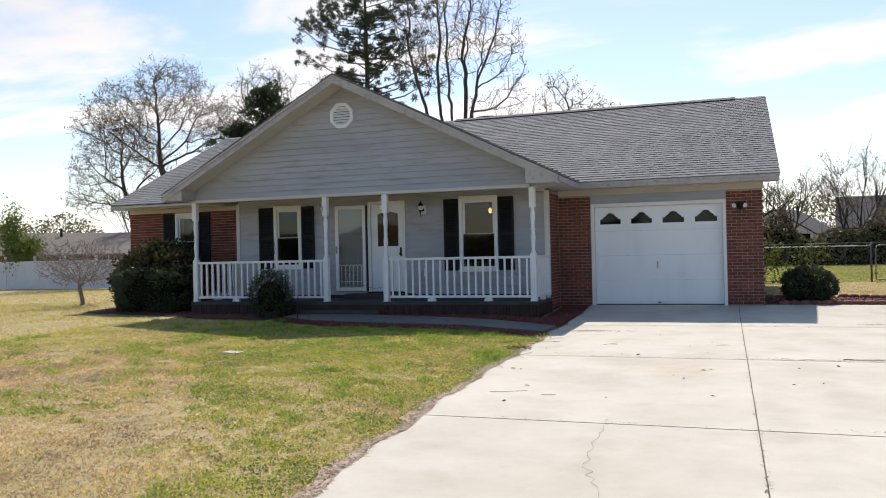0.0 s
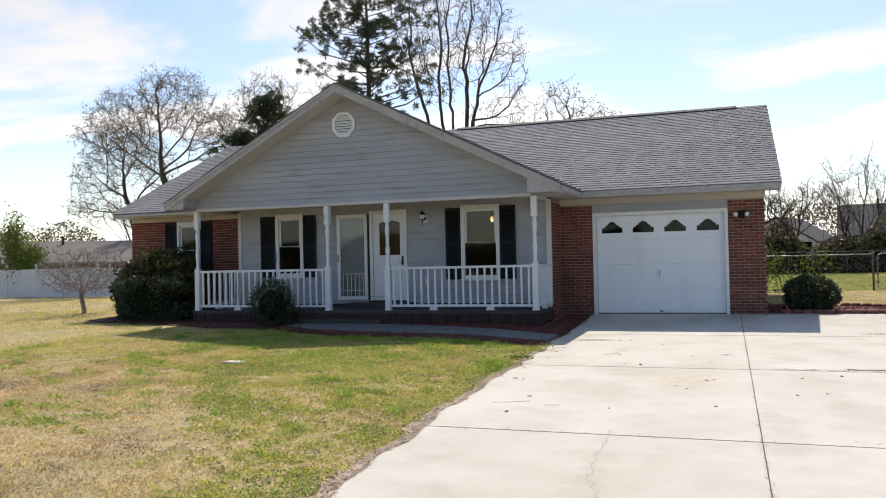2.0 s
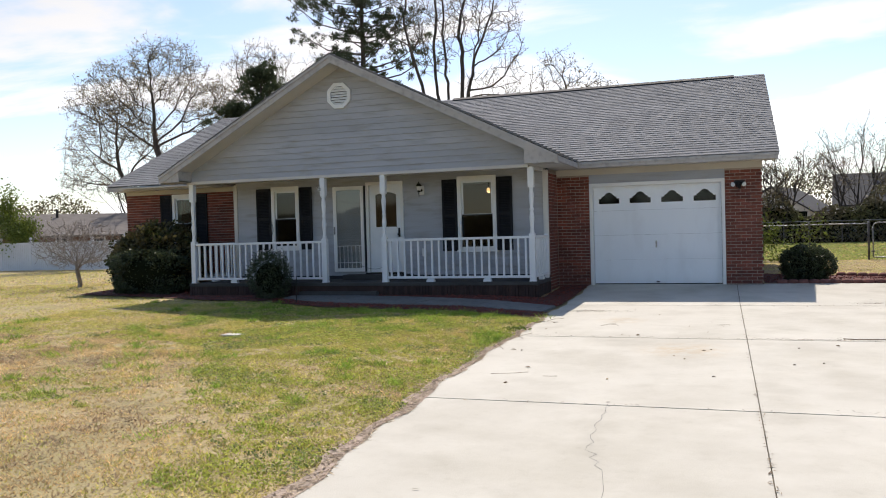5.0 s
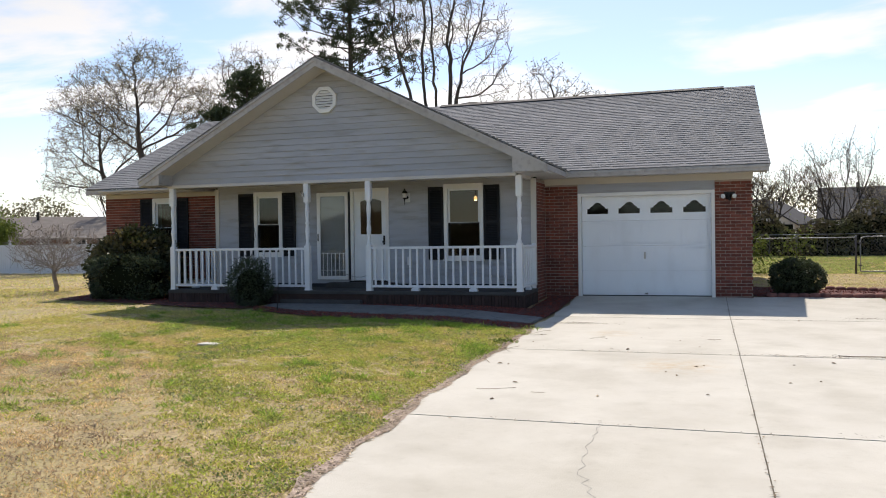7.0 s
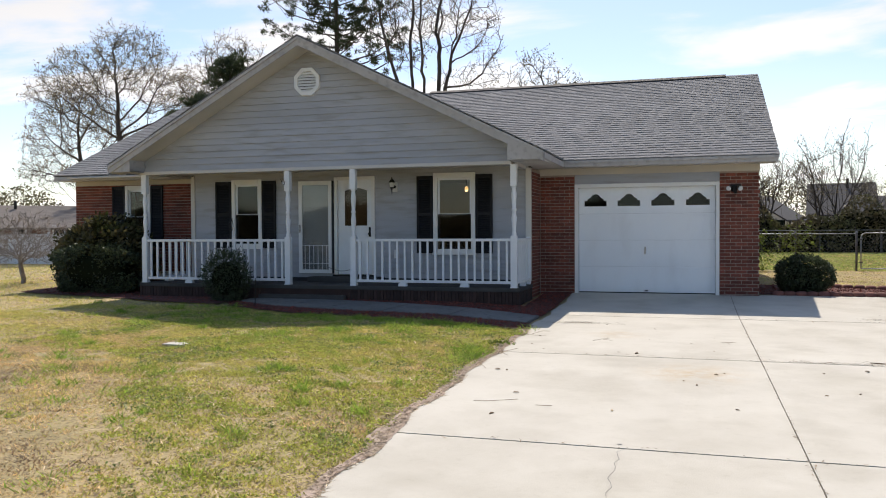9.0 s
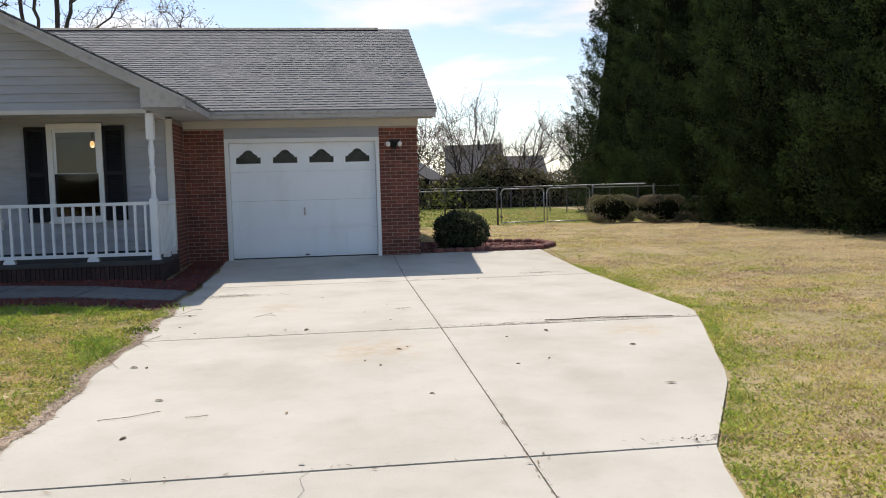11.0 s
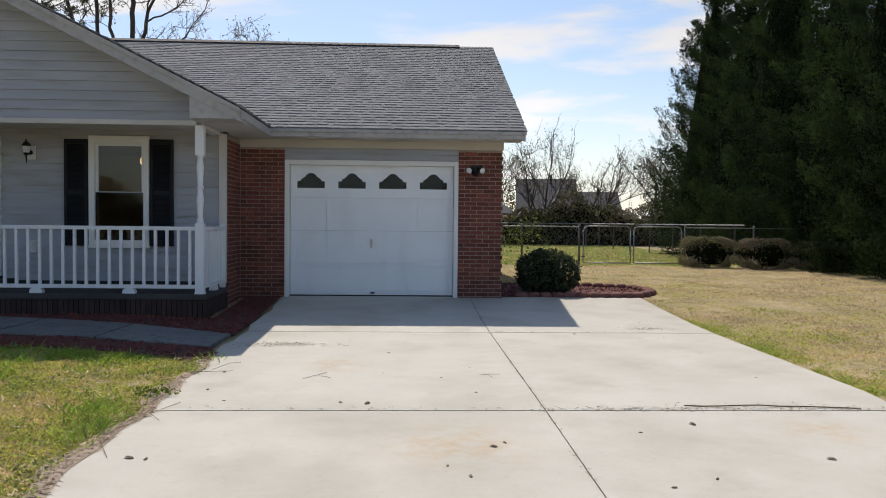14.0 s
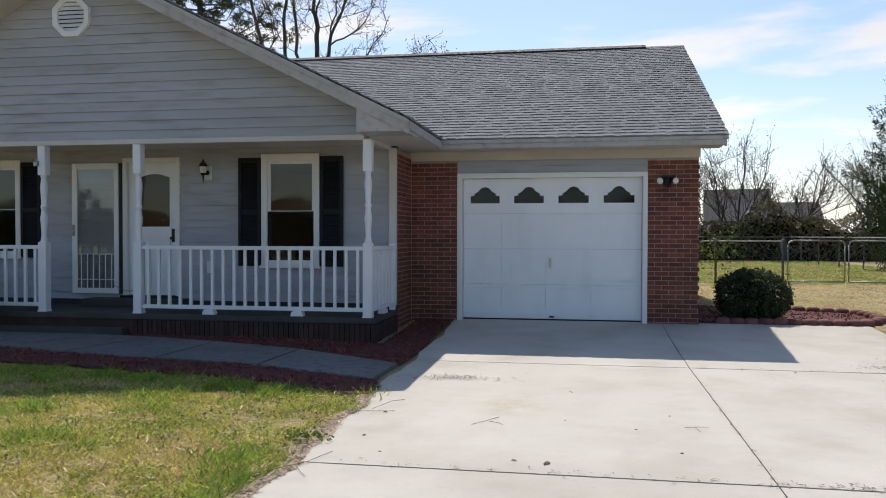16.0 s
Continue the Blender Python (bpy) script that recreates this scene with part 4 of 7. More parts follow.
def railing(p, q, feet):
    """A railing from p to q (x, y), with its balusters."""
    p, q = Vector((*p, 0)), Vector((*q, 0))
    d = (q - p).normalized()
    s = Vector((-d.y, d.x, 0))

    def beam(a, b, hw, z0, z1):
        vs = [tuple(a + s * hw * k + Vector((0, 0, zz))) for k in (-1, 1) for zz in (z0, z1)] + [tuple(b + s * hw * k + Vector((0, 0, zz))) for k in (-1, 1) for zz in (z0, z1)]
        return Geo().add(vs, [(0, 1, 3, 2), (4, 6, 7, 5), (0, 4, 5, 1), (2, 3, 7, 6), (0, 2, 6, 4), (1, 5, 7, 3)])
    rail = thing("porch_railing", p.x, p.y, FLOOR, "white wooden porch railing with square balusters", "railing", "porch railings")
    part("top_rail", beam(p, q, 0.042, 1.075, 1.125), "paint", rail, bevel=0.008)
    part("bottom_rail", beam(p, q, 0.030, 0.29, 0.34), "paint", rail, bevel=0.006)
    n = max(2, round((q - p).length / 0.152))
    for i in range(n):
        c = p + d * ((i + 0.5) * (q - p).length / n)
        part("baluster", beam(c - d * 0.018, c + d * 0.018, 0.018, 0.338, 1.077), "paint", rail)
    for f in feet:
        c = p + d * f
        prof = [(-0.085, FLOOR + 0.001), (0.085, FLOOR + 0.001), (0.085, FLOOR + 0.02), (0.07, FLOOR + 0.058), (0.045, 0.292), (-0.045, 0.292), (-0.07, FLOOR + 0.058), (-0.085, FLOOR + 0.02)]
        g = Geo()
        nn = len(prof)
        g.add([tuple(c + d * a + s * k * 0.045 + Vector((0, 0, zz))) for k in (-1, 1) for a, zz in prof], [tuple(range(nn)), tuple(range(2 * nn - 1, nn - 1, -1))] + [(i, nn + i, nn + (i + 1) % nn, (i + 1) % nn) for i in range(nn)])
        part("rail_foot", g, "paint", rail, "white rail support block")


railing((-11.477, P), (-8.255, P), [1.0, 2.25])
railing((-6.727, P), (-3.678, P), [0.95, 2.17])
railing((-3.60, P + 0.06), (-3.56, W - 0.02), [0.55])
railing((-11.53, P + 0.06), (-11.25, W - 0.02), [0.55])
part("end_post", Geo().box(-3.61, -3.53, W - 0.09, W - 0.014, FLOOR, 1.15), "paint", house, bevel=0.006)


# ---- windows, shutters and doors ----
def window(x0, x1, z0, z1, yw, label, sill=True):
    """A double-hung window; the outer edges of its casing are x0, x1, z0, z1."""
    c = 0.085
    w = part("window", Geo().box(x0, x0 + c, yw - 0.03, yw + 0.1, z0, z1).box(x1 - c, x1, yw - 0.03, yw + 0.1, z0, z1).box(x0 + c, x1 - c, yw - 0.03, yw + 0.1, z1 - c - 0.02, z1).box(x0 + c, x1 - c, yw - 0.03, yw + 0.1, z0, z0 + c), "trim", house, label, bevel=0.006)
    a, b, lo, hi = x0 + c, x1 - c, z0 + c, z1 - c - 0.02
    mid = (lo + hi) / 2 - 0.02
    for s0, s1, dy, nm in ((lo, mid + 0.02, 0.045, "lower_sash"), (mid - 0.02, hi, 0.02, "upper_sash")):
        s = 0.04
        sash = part(nm, Geo().box(a, a + s, yw + dy, yw + dy + 0.03, s0, s1).box(b - s, b, yw + dy, yw + dy + 0.03, s0, s1).box(a + s, b - s, yw + dy, yw + dy + 0.03, s0, s0 + s).box(a + s, b - s, yw + dy, yw + dy + 0.03, s1 - s, s1), "paint", w, bevel=0.004)
        pane = part("pane", Geo().box(a + s - 0.005, b - s + 0.005, yw + dy + 0.012, yw + dy + 0.018, s0 + s - 0.005, s1 - s + 0.005), "glass", w, "dark window glass")
        pane.visible_shadow = False
        if nm == "lower_sash":
            scr = part("screen", Geo().box(a + 0.005, b - 0.005, yw + 0.008, yw + 0.011, s0, s1 - 0.01), "screen", w, "dark insect screen")
            scr.visible_shadow = False
    if sill:
        part("sill", Geo().box(x0 - 0.02, x1 + 0.02, yw - 0.055, yw, z0 - 0.03, z0 + 0.012), "trim", w, bevel=0.005)
    return w


window(*WIN[0], 0.93, 2.41, W, "white double-hung window in the porch wall")
window(*WIN[1], 0.82, 2.445, W, "white double-hung window in the porch wall")
window(-13.78, -13.05, 0.93, 2.41, G - 0.01, "white double-hung window in the brick wing")


def shutter(x0, x1, z0, z1, y):
    st = 0.05
    s = part("shutter", Geo().box(x0, x0 + st, y - 0.035, y, z0, z1).box(x1 - st, x1, y - 0.035, y, z0, z1).box(x0 + st, x1 - st, y - 0.035, y, z1 - 0.07, z1).box(x0 + st, x1 - st, y - 0.035, y, z0, z0 + 0.08).box(x0 + st, x1 - st, y - 0.035, y, (z0 + z1) / 2 - 0.035, (z0 + z1) / 2 + 0.035), "shutter", house, "black louvred shutter", bevel=0.004)
    g = Geo()
    z = z0 + 0.085
    while z < z1 - 0.1:
        g.add([(x0 + st, y - 0.028, z), (x1 - st, y - 0.028, z), (x1 - st, y - 0.008, z + 0.04), (x0 + st, y - 0.008, z + 0.04), (x0 + st, y - 0.02, z - 0.004), (x1 - st, y - 0.02, z - 0.004)], [(0, 1, 2, 3), (0, 4, 5, 1)])
        z += 0.036
    part("louvres", g, "shutter", s)
    part("back", Geo().box(x0 + 0.01, x1 - 0.01, y - 0.005, y + 0.004, z0 + 0.01, z1 - 0.01), "shutter", s)


for a, b, z0, z1, y in ((-10.58, -10.19, 0.92, 2.375, W - 0.003), (-9.43, -9.10, 0.92, 2.375, W - 0.003), (-5.885, -5.545, 0.82, 2.39, W - 0.003), (-4.645, -4.30, 0.82, 2.40, W - 0.003),
                        (-14.15, -13.79, 0.93, 2.40, G - 0.012), (-13.04, -12.70, 0.93, 2.40, G - 0.012)):
    shutter(a, b, z0, z1, y)

# front door: white, with a tall arched light
dx0, dx1, dz0, dz1 = DOOR[0], DOOR[1], 0.385, 2.415
door_casing = part("door_frame", Geo().box(dx0, dx0 + 0.07, W - 0.03, W + 0.12, dz0 - 0.03, dz1).box(dx1 - 0.07, dx1, W - 0.03, W + 0.12, dz0 - 0.03, dz1).box(dx0 + 0.07, dx1 - 0.07, W - 0.03, W + 0.12, dz1 - 0.07, dz1), "trim", house, "white front door casing", bevel=0.006)
part("threshold", Geo().box(dx0 - 0.02, dx1 + 0.02, W - 0.07, W + 0.1, 0.33, 0.365), "iron", door_casing)
ix0, ix1 = dx0 + 0.075, dx1 - 0.075
gx0, gx1, gz0, gz1 = ix0 + 0.14, ix1 - 0.10, 1.38, 2.12
arch = [(gx1 - (gx1 - gx0) * i / 10, gz1 + 0.06 * math.sin(math.pi * i / 10)) for i in range(11)]
fd = part("front_door", Geo().box(ix0, ix1, W + 0.035, W + 0.08, 0.37, gz0).box(ix0, gx0, W + 0.035, W + 0.08, gz0, 2.355).box(gx1, ix1, W + 0.035, W + 0.08, gz0, 2.355).plate([(gx0, 2.355), (gx0, gz1)] + list(reversed(arch[1:-1])) + [(gx1, gz1), (gx1, 2.355)], W + 0.035, W + 0.08), "paint", house, "white front door with an arched glass light")
part("glass_bead", Geo().box(gx0 - 0.02, gx0 + 0.012, W + 0.025, W + 0.04, gz0 - 0.02, gz1).box(gx1 - 0.012, gx1 + 0.02, W + 0.025, W + 0.04, gz0 - 0.02, gz1).box(gx0, gx1, W + 0.025, W + 0.04, gz0 - 0.02, gz0 + 0.012), "paint", fd, bevel=0.004)
pane = part("pane", Geo().box(gx0, gx1, W + 0.055, W + 0.062, gz0, gz1 + 0.06), "door_glass", fd, "dark door glass")
pane.visible_shadow = False
for x0, x1 in ((ix0 + 0.1, (ix0 + ix1) / 2 - 0.03), ((ix0 + ix1) / 2 + 0.03, ix1 - 0.1)):
    part("raised_panel", Geo().box(x0, x1, W + 0.027, W + 0.036, 0.5, 1.2), "paint", fd, bevel=0.007)
part("handle", Geo().box(ix1 - 0.075, ix1 - 0.035, W + 0.015, W + 0.036, 1.16, 1.36).tube((ix1 - 0.055, W + 0.02, 1.22), (ix1 - 0.055, W - 0.03, 1.22), 0.02, 0.026, 10), "iron", fd, "black door handle", bevel=0.003)

# storm door, swung open flat against the wall
sx0, sx1, sz0, sz1, sy = -8.53, -7.765, 0.39, 2.34, W - 0.05
storm = part("storm_door", Geo().box(sx0, sx0 + 0.085, sy - 0.03, sy, sz0, sz1).box(sx1 - 0.075, sx1, sy - 0.03, sy, sz0, sz1).box(sx0 + 0.085, sx1 - 0.075, sy - 0.03, sy, sz1 - 0.085, sz1).box(sx0 + 0.085, sx1 - 0.075, sy - 0.03, sy, sz0, sz0 + 0.08), "trim", house, "white storm door standing open against the wall", bevel=0.005)
pane = part("pane", Geo().box(sx0 + 0.08, sx1 - 0.07, sy - 0.018, sy - 0.013, sz0 + 0.075, sz1 - 0.08), "storm_glass", storm, "clear storm door glass")
pane.visible_shadow = False
for i in range(7):
    x = sx0 + 0.15 + i * 0.1
    part("grille_bar", Geo().tube((x, sy - 0.025, sz0 + 0.08), (x, sy - 0.025, 0.98), 0.006, n=6), "paint", storm)
for z in (0.6, 0.98):
    part("grille_rail", Geo().tube((sx0 + 0.08, sy - 0.025, z), (sx1 - 0.07, sy - 0.025, z), 0.007, n=6), "paint", storm)
part("handle", Geo().box(sx0 + 0.02, sx0 + 0.05, sy - 0.06, sy - 0.03, 1.25, 1.42), "chrome", storm, bevel=0.005)
part("hinge_rail", Geo().box(sx1 + 0.004, sx1 + 0.03, sy - 0.02, W + 0.0, sz0, sz1), "dark", storm)
cord = bpy.data.curves.new("tie_cord", "CURVE")
cord.dimensions, cord.bevel_depth = "3D", 0.004
sp = cord.splines.new("BEZIER")
sp.bezier_points.add(2)
for bp, co in zip(sp.bezier_points, ((-7.85, sy - 0.04, 0.52), (-7.35, -1.75, 0.47), (-6.80, P + 0.0, 0.54))):
    bp.co = co
    bp.handle_left_type = bp.handle_right_type = "AUTO"
cord.materials.append(M["iron"])
tagged(new("tie_cord", cord), "dark cord tying the storm door to the porch post", "cord")

# wall lantern
lx, lz = -6.39, 2.21
lan = thing("wall_lantern", lx, W, lz, "black wall lantern with glass panes beside the front door", "wall lamp")
part("mounting_block", Geo().box(lx - 0.03, lx + 0.085, W - 0.02, W + 0.01, lz - 0.13, lz + 0.07), "plastic", lan, "white mounting block", bevel=0.005)
part("bracket", Geo().lathe(lx + 0.02, W - 0.045, [(0.03, lz - 0.06), (0.045, lz - 0.03), (0.03, lz)], 10).tube((lx + 0.02, W - 0.02, lz - 0.03), (lx, W - 0.11, lz - 0.05), 0.014).tube((lx, W - 0.11, lz - 0.05), (lx, W - 0.115, lz - 0.19), 0.016, 0.004), "iron", lan, smooth=True)
part("lantern_body", Geo().lathe(lx, W - 0.115, [(0.03, lz - 0.07), (0.045, lz - 0.04), (0.062, lz + 0.06), (0.072, lz + 0.065), (0.04, lz + 0.11), (0.012, lz + 0.13), (0.014, lz + 0.15), (0.004, lz + 0.165)], 6), "iron", lan)
part("lantern_glass", Geo().lathe(lx, W - 0.115, [(0.047, lz - 0.038), (0.0635, lz + 0.055)], 6), "lens", lan, "clouded lantern glass")

# outlet cover
ox, oz = -6.34, 0.80
outlet = thing("outlet_cover", ox, W, oz, "white outdoor outlet cover on grey siding", "outlet")
part("plate", Geo().box(ox - 0.045, ox + 0.045, W - 0.022, W + 0.02, oz - 0.09, oz + 0.09), "plastic", outlet, bevel=0.006)
for dz in (-0.04, 0.04):
    part("socket_lid", Geo().box(ox - 0.025, ox + 0.025, W - 0.032, W - 0.02, oz + dz - 0.028, oz + dz + 0.028), "plastic", outlet, bevel=0.006)

# hanging hook with a ring at the porch window
hx, hy = -10.16, W - 0.09
hk = thing("wind_ornament", hx, hy, 0.9, "thin dark metal ring ornament hanging by the window", "ornament")
ring = Geo()
for i in range(16):
    a, b = 2 * math.pi * i / 16, 2 * math.pi * (i + 1) / 16
    ring.tube((hx + 0.05 * math.cos(a), hy, 1.42 + 0.14 * math.sin(a)), (hx + 0.05 * math.cos(b), hy, 1.42 + 0.14 * math.sin(b)), 0.007, n=5, caps=False)
part("ring", ring, "iron", hk)
part("hook", Geo().tube((hx, W + 0.0, 1.57), (hx, hy, 1.57), 0.006, n=6), "iron", hk)
part("rod", Geo().tube((hx, hy, 1.28), (hx + 0.01, hy, 0.78), 0.006, n=6), "iron", hk)

# little bracket on a porch post
part("flag_bracket", Geo().box(-8.28, -8.23, P - 0.10, P - 0.055, 2.2, 2.27).tube((-8.26, P - 0.08, 2.24), (-8.29, P - 0.13, 2.31), 0.012), "chrome", house, "small metal bracket on the post")

# ---- garage door ----
gx0, gx1, gtop = -2.75, -0.07, 2.135
part("garage_door_frame", Geo().box(-2.82, gx0, G - 0.02, 0.06, -0.03, 2.21).box(gx1, 0.0, G - 0.02, 0.06, -0.03, 2.21).box(gx0, gx1, G - 0.02, 0.06, gtop, 2.21), "trim", house, "white garage door casing", bevel=0.008)
gdoor = thing("garage_door", (gx0 + gx1) / 2, 0.0, 0.0, "white sectional garage door with four arched windows", "garage door")
tops = [0.005, 0.525, 1.065, 1.605, gtop]
pw = (gx1 - gx0) / 4
for k in range(4):
    z0, z1 = tops[k] + 0.0012, tops[k + 1] - 0.0012
    if k < 3:
        sec = part("section", Geo().box(gx0 + 0.004, gx1 - 0.004, 0.0, 0.045, z0, z1), "garage", gdoor, bevel=0.006)
        for j in range(4):
            a = gx0 + j * pw + 0.075
            b = a + pw - 0.15
            part("raised_panel", Geo().box(a, b, -0.0055, 0.002, z0 + 0.06, z1 - 0.05), "garage", sec, bevel=0.007)
    else:
        holes = [gx0 + (j + 0.5) * pw for j in range(4)]
        shape = [(-0.225, 1.76), (0.225, 1.76), (0.225, 1.875), (0.165, 1.875), (0.165, 1.91), (0.12, 1.93)] + [(0.105 * math.cos(t * math.pi / 8), 1.91 + 0.10 * math.sin(t * math.pi / 8)) for t in range(1, 8)] + [(-0.12, 1.93), (-0.165, 1.91), (-0.165, 1.875), (-0.225, 1.875)]
        g = Geo().box(gx0 + 0.004, gx1 - 0.004, 0.0, 0.045, z0, 1.76)
        g.box(gx0 + 0.004, gx1 - 0.004, 0.0, 0.045, 2.035, z1)
        xs = [gx0 + 0.004] + [h + d for h in holes for d in (-0.225, 0.225)] + [gx1 - 0.004]
        for a, b in zip(xs[::2], xs[1::2]):
            g.box(a, b, 0.0, 0.045, 1.76, 2.035)
        for h in holes:
            up = [(h + x, z) for x, z in shape[2:]]
            for (xa, za), (xb, zb) in zip(up, up[1:]):
                if abs(xa - xb) > 1e-4:
                    g.add([(xa, y, z) for y in (0.0, 0.045) for z in (za, 2.035)] + [(xb, y, z) for y in (0.0, 0.045) for z in (zb, 2.035)], [(0, 1, 5, 4), (2, 6, 7, 3), (0, 4, 6, 2)])
                else:
                    g.add([(xa, y, z) for y in (0.0, 0.045) for z in (za, zb)], [(0, 1, 3, 2)])
        sec = part("section", g, "garage", gdoor)
        for h in holes:
            pane = part("pane", Geo().box(h - 0.235, h + 0.235, 0.03, 0.036, 1.745, 2.03), "garage_glass", sec, "dark arched garage window")
part("handle", Geo().box(-1.435, -1.405, -0.035, 0.0, 0.78, 0.93).tube((-1.42, -0.02, 0.90), (-1.42, -0.05, 0.90), 0.012), "chrome", gdoor, "metal garage door handle", bevel=0.005)
part("lift_handle", Geo().box(-1.43, -1.36, -0.03, 0.0, 0.03, 0.055), "iron", gdoor, "small black lift handle", bevel=0.004)
part("seal", Geo().box(gx0 + 0.004, gx1 - 0.004, -0.004, 0.03, -0.02, 0.006), "iron", gdoor)

# twin flood light on the brick pier
fx, fz = 0.27, 2.06
fl = thing("flood_light", fx, G, fz, "twin-head security light on the brick pier", "security light")
part("backplate", Geo().lathe(fx, G - 0.02, [(0.045, fz - 0.06), (0.055, fz - 0.03), (0.055, fz + 0.04), (0.04, fz + 0.07)], 12).box(fx - 0.09, fx + 0.12, G - 0.05, G + 0.0, fz + 0.055, fz + 0.085), "iron", fl, bevel=0.004)
part("sensor", Geo().lathe(fx + 0.02, G - 0.07, [(0.025, fz - 0.09), (0.035, fz - 0.05), (0.03, fz - 0.01)], 10), "iron", fl, smooth=True)
for sx in (-1, 1):
    a = Vector((fx + sx * 0.06, G - 0.05, fz + 0.03))
    b = a + Vector((sx * 0.05, -0.09, -0.03))
    head = part("lamp_head", Geo().tube(a, b, 0.028, 0.05, 12), "iron", fl, smooth=False)
    part("lens", Geo().tube(b, b + (b - a).normalized() * 0.02, 0.05, 0.035, 12), "lens", head, "white lamp glass")

# rooms behind the glass
floor_in = tagged(part("room_floor", Geo().box(-14.9, -3.6, -0.85, 9.5, 0.2, 0.34), "inside"), "plain floor inside the house", "floor", kind="structure")
tagged(part("room_ceiling", Geo().box(-14.9, -3.6, -0.85, 9.5, 2.57, 2.60).box(-3.6, 0.5, 0.12, 9.5, 2.57, 2.60), "inside"), "plain ceiling inside the house", "ceiling", kind="structure")
tagged(part("room_wall", Geo().box(-14.9, -3.6, 4.2, 4.3, 0.34, 2.57).box(-8.3, -8.2, -0.85, 4.2, 0.34, 2.57).box(-11.35, -11.25, 0.1, 4.2, 0.34, 2.57).box(-3.72, -3.62, 0.2, 4.2, 0.34, 2.57), "inside"), "tan painted walls of the rooms", "wall", kind="structure")
tagged(part("garage_wall", Geo().box(-3.5, 0.5, 5.5, 5.6, 0, 2.57).box(-3.52, -3.45, 0.2, 5.5, 0, 2.57).box(0.44, 0.5, 0.2, 5.5, 0, 2.57).box(-3.5, 0.5, 0.2, 5.5, -0.2, 0.0), "dark"), "dim walls of the closed garage", "wall", kind="structure")
pl = thing("pendant_lamp", -5.33, 0.60, 2.57, "small pendant lamp glowing warm behind the window", "lamp")
part("rod", Geo().tube((-5.33, 0.60, 2.57), (-5.33, 0.60, 2.27), 0.008), "iron", pl)
part("shade", Geo().lathe(-5.33, 0.60, [(0.015, 2.27), (0.03, 2.25), (0.045, 2.22), (0.04, 2.18), (0.025, 2.15)], 12), "bulb", pl, "warm glowing glass shade", smooth=True)
glow = bpy.data.lights.new("pendant_light", "POINT")
glow.energy, glow.color, glow.shadow_soft_size = 8, (1, 0.68, 0.38), 0.08
new("pendant_light", glow).location = (-5.33, 0.60, 2.02)


# ---- trees ----
def branches(geo, buds, p, d, length, r, level, top, spread, gravity=0.0, rnd=random, thin=0.013):
    """A tapered, bent limb with side limbs; fills geo with tubes and buds with the places of its twigs."""
    n = 4 if level < 2 else 3
    pts = [Vector(p)]
    dv = Vector(d).normalized()
    for i in range(n):
        dv = (dv + Vector((rnd.uniform(-1, 1), rnd.uniform(-1, 1), rnd.uniform(-0.6, 1))) * (0.13 + 0.05 * level) + Vector((0, 0, gravity))).normalized()
        pts.append(pts[-1] + dv * length / n)
    sides = 8 if level == 0 else 6 if level == 1 else 4 if level == 2 else 3
    for i in range(n):
        a, b = r * (1 - 0.5 * i / n), r * (1 - 0.5 * (i + 1) / n)
        geo.tube(pts[i], pts[i + 1], a, b, sides, caps=False)
    if level >= top:
        buds.extend(pts[1:])
        buds.append(pts[-1] + dv * 0.15)
        return
    kids = 3 if level == 0 else rnd.choice((3, 4)) if level < top - 1 else rnd.choice((4, 5, 6))
    for k in range(kids):
        at = pts[-1] if k == 0 else pts[rnd.choice(range(max(1, n - 2), n + 1))] if level < 2 else pts[rnd.choice(range(1, n + 1))]
        side = Vector((rnd.uniform(-1, 1), rnd.uniform(-1, 1), rnd.uniform(-0.2, 0.6)))
        nd = dv * (1.0 if k == 0 else 0.6) + side * spread * (0.4 if k == 0 else 1.0)
        branches(geo, buds, at, nd, length * rnd.uniform(0.55, 0.8), max(r * (0.60 if k == 0 else 0.46), thin), level + 1, top, spread, gravity, rnd, thin)


def bare_tree(name, x, y, height, r, seed, label, spread=0.9, levels=4, lean=(0, 0), stems=1, mat="bark", bud="bud", bud_size=0.11, bud_part=0.5, trunk=0.38, z=None, fan=0.5, group="", thin=0.012, width=None):
    rnd = random.Random(seed)
    z = float(ground_z(x, y)) - 0.05 if z is None else z
    t = thing(name, x, y, z, label, "tree", group)
    g, buds = Geo(), []
    for s in range(stems):
        a = 2 * math.pi * s / max(stems, 1) + rnd.uniform(0, 1)
        tilt = Vector((lean[0] + (fan * math.cos(a) if stems > 1 else 0), lean[1] + (fan * math.sin(a) if stems > 1 else 0), 1))
        branches(g, buds, (x, y, z), tilt, height * trunk, r, 0, levels, spread, 0.02, rnd, thin)
    zmax = max(v[2] for v in g.v) - z
    k = height / zmax
    kw = k ** 0.6
    if width:
        reach = sorted(math.hypot(v[0] - x, v[1] - y) for v in g.v)
        kw = width / 2 / reach[int(len(reach) * 0.97)]
    g.v = [(x + (vx - x) * kw, y + (vy - y) * kw, z + (vz - z) * k) for vx, vy, vz in g.v]
    part("trunk", g, mat, t, smooth=True)
    sel = [b for b in buds if rnd.random() < bud_part]
    if sel:
        c = np.array([(x + (b[0] - x) * kw, y + (b[1] - y) * kw, z + (b[2] - z) * k) for b in sel])
        c = c + rng.normal(size=c.shape) * 0.07 * height / 14
        cloud("crown", leaves(c, bud_size, 0.9), 4, bud, t)
    return t


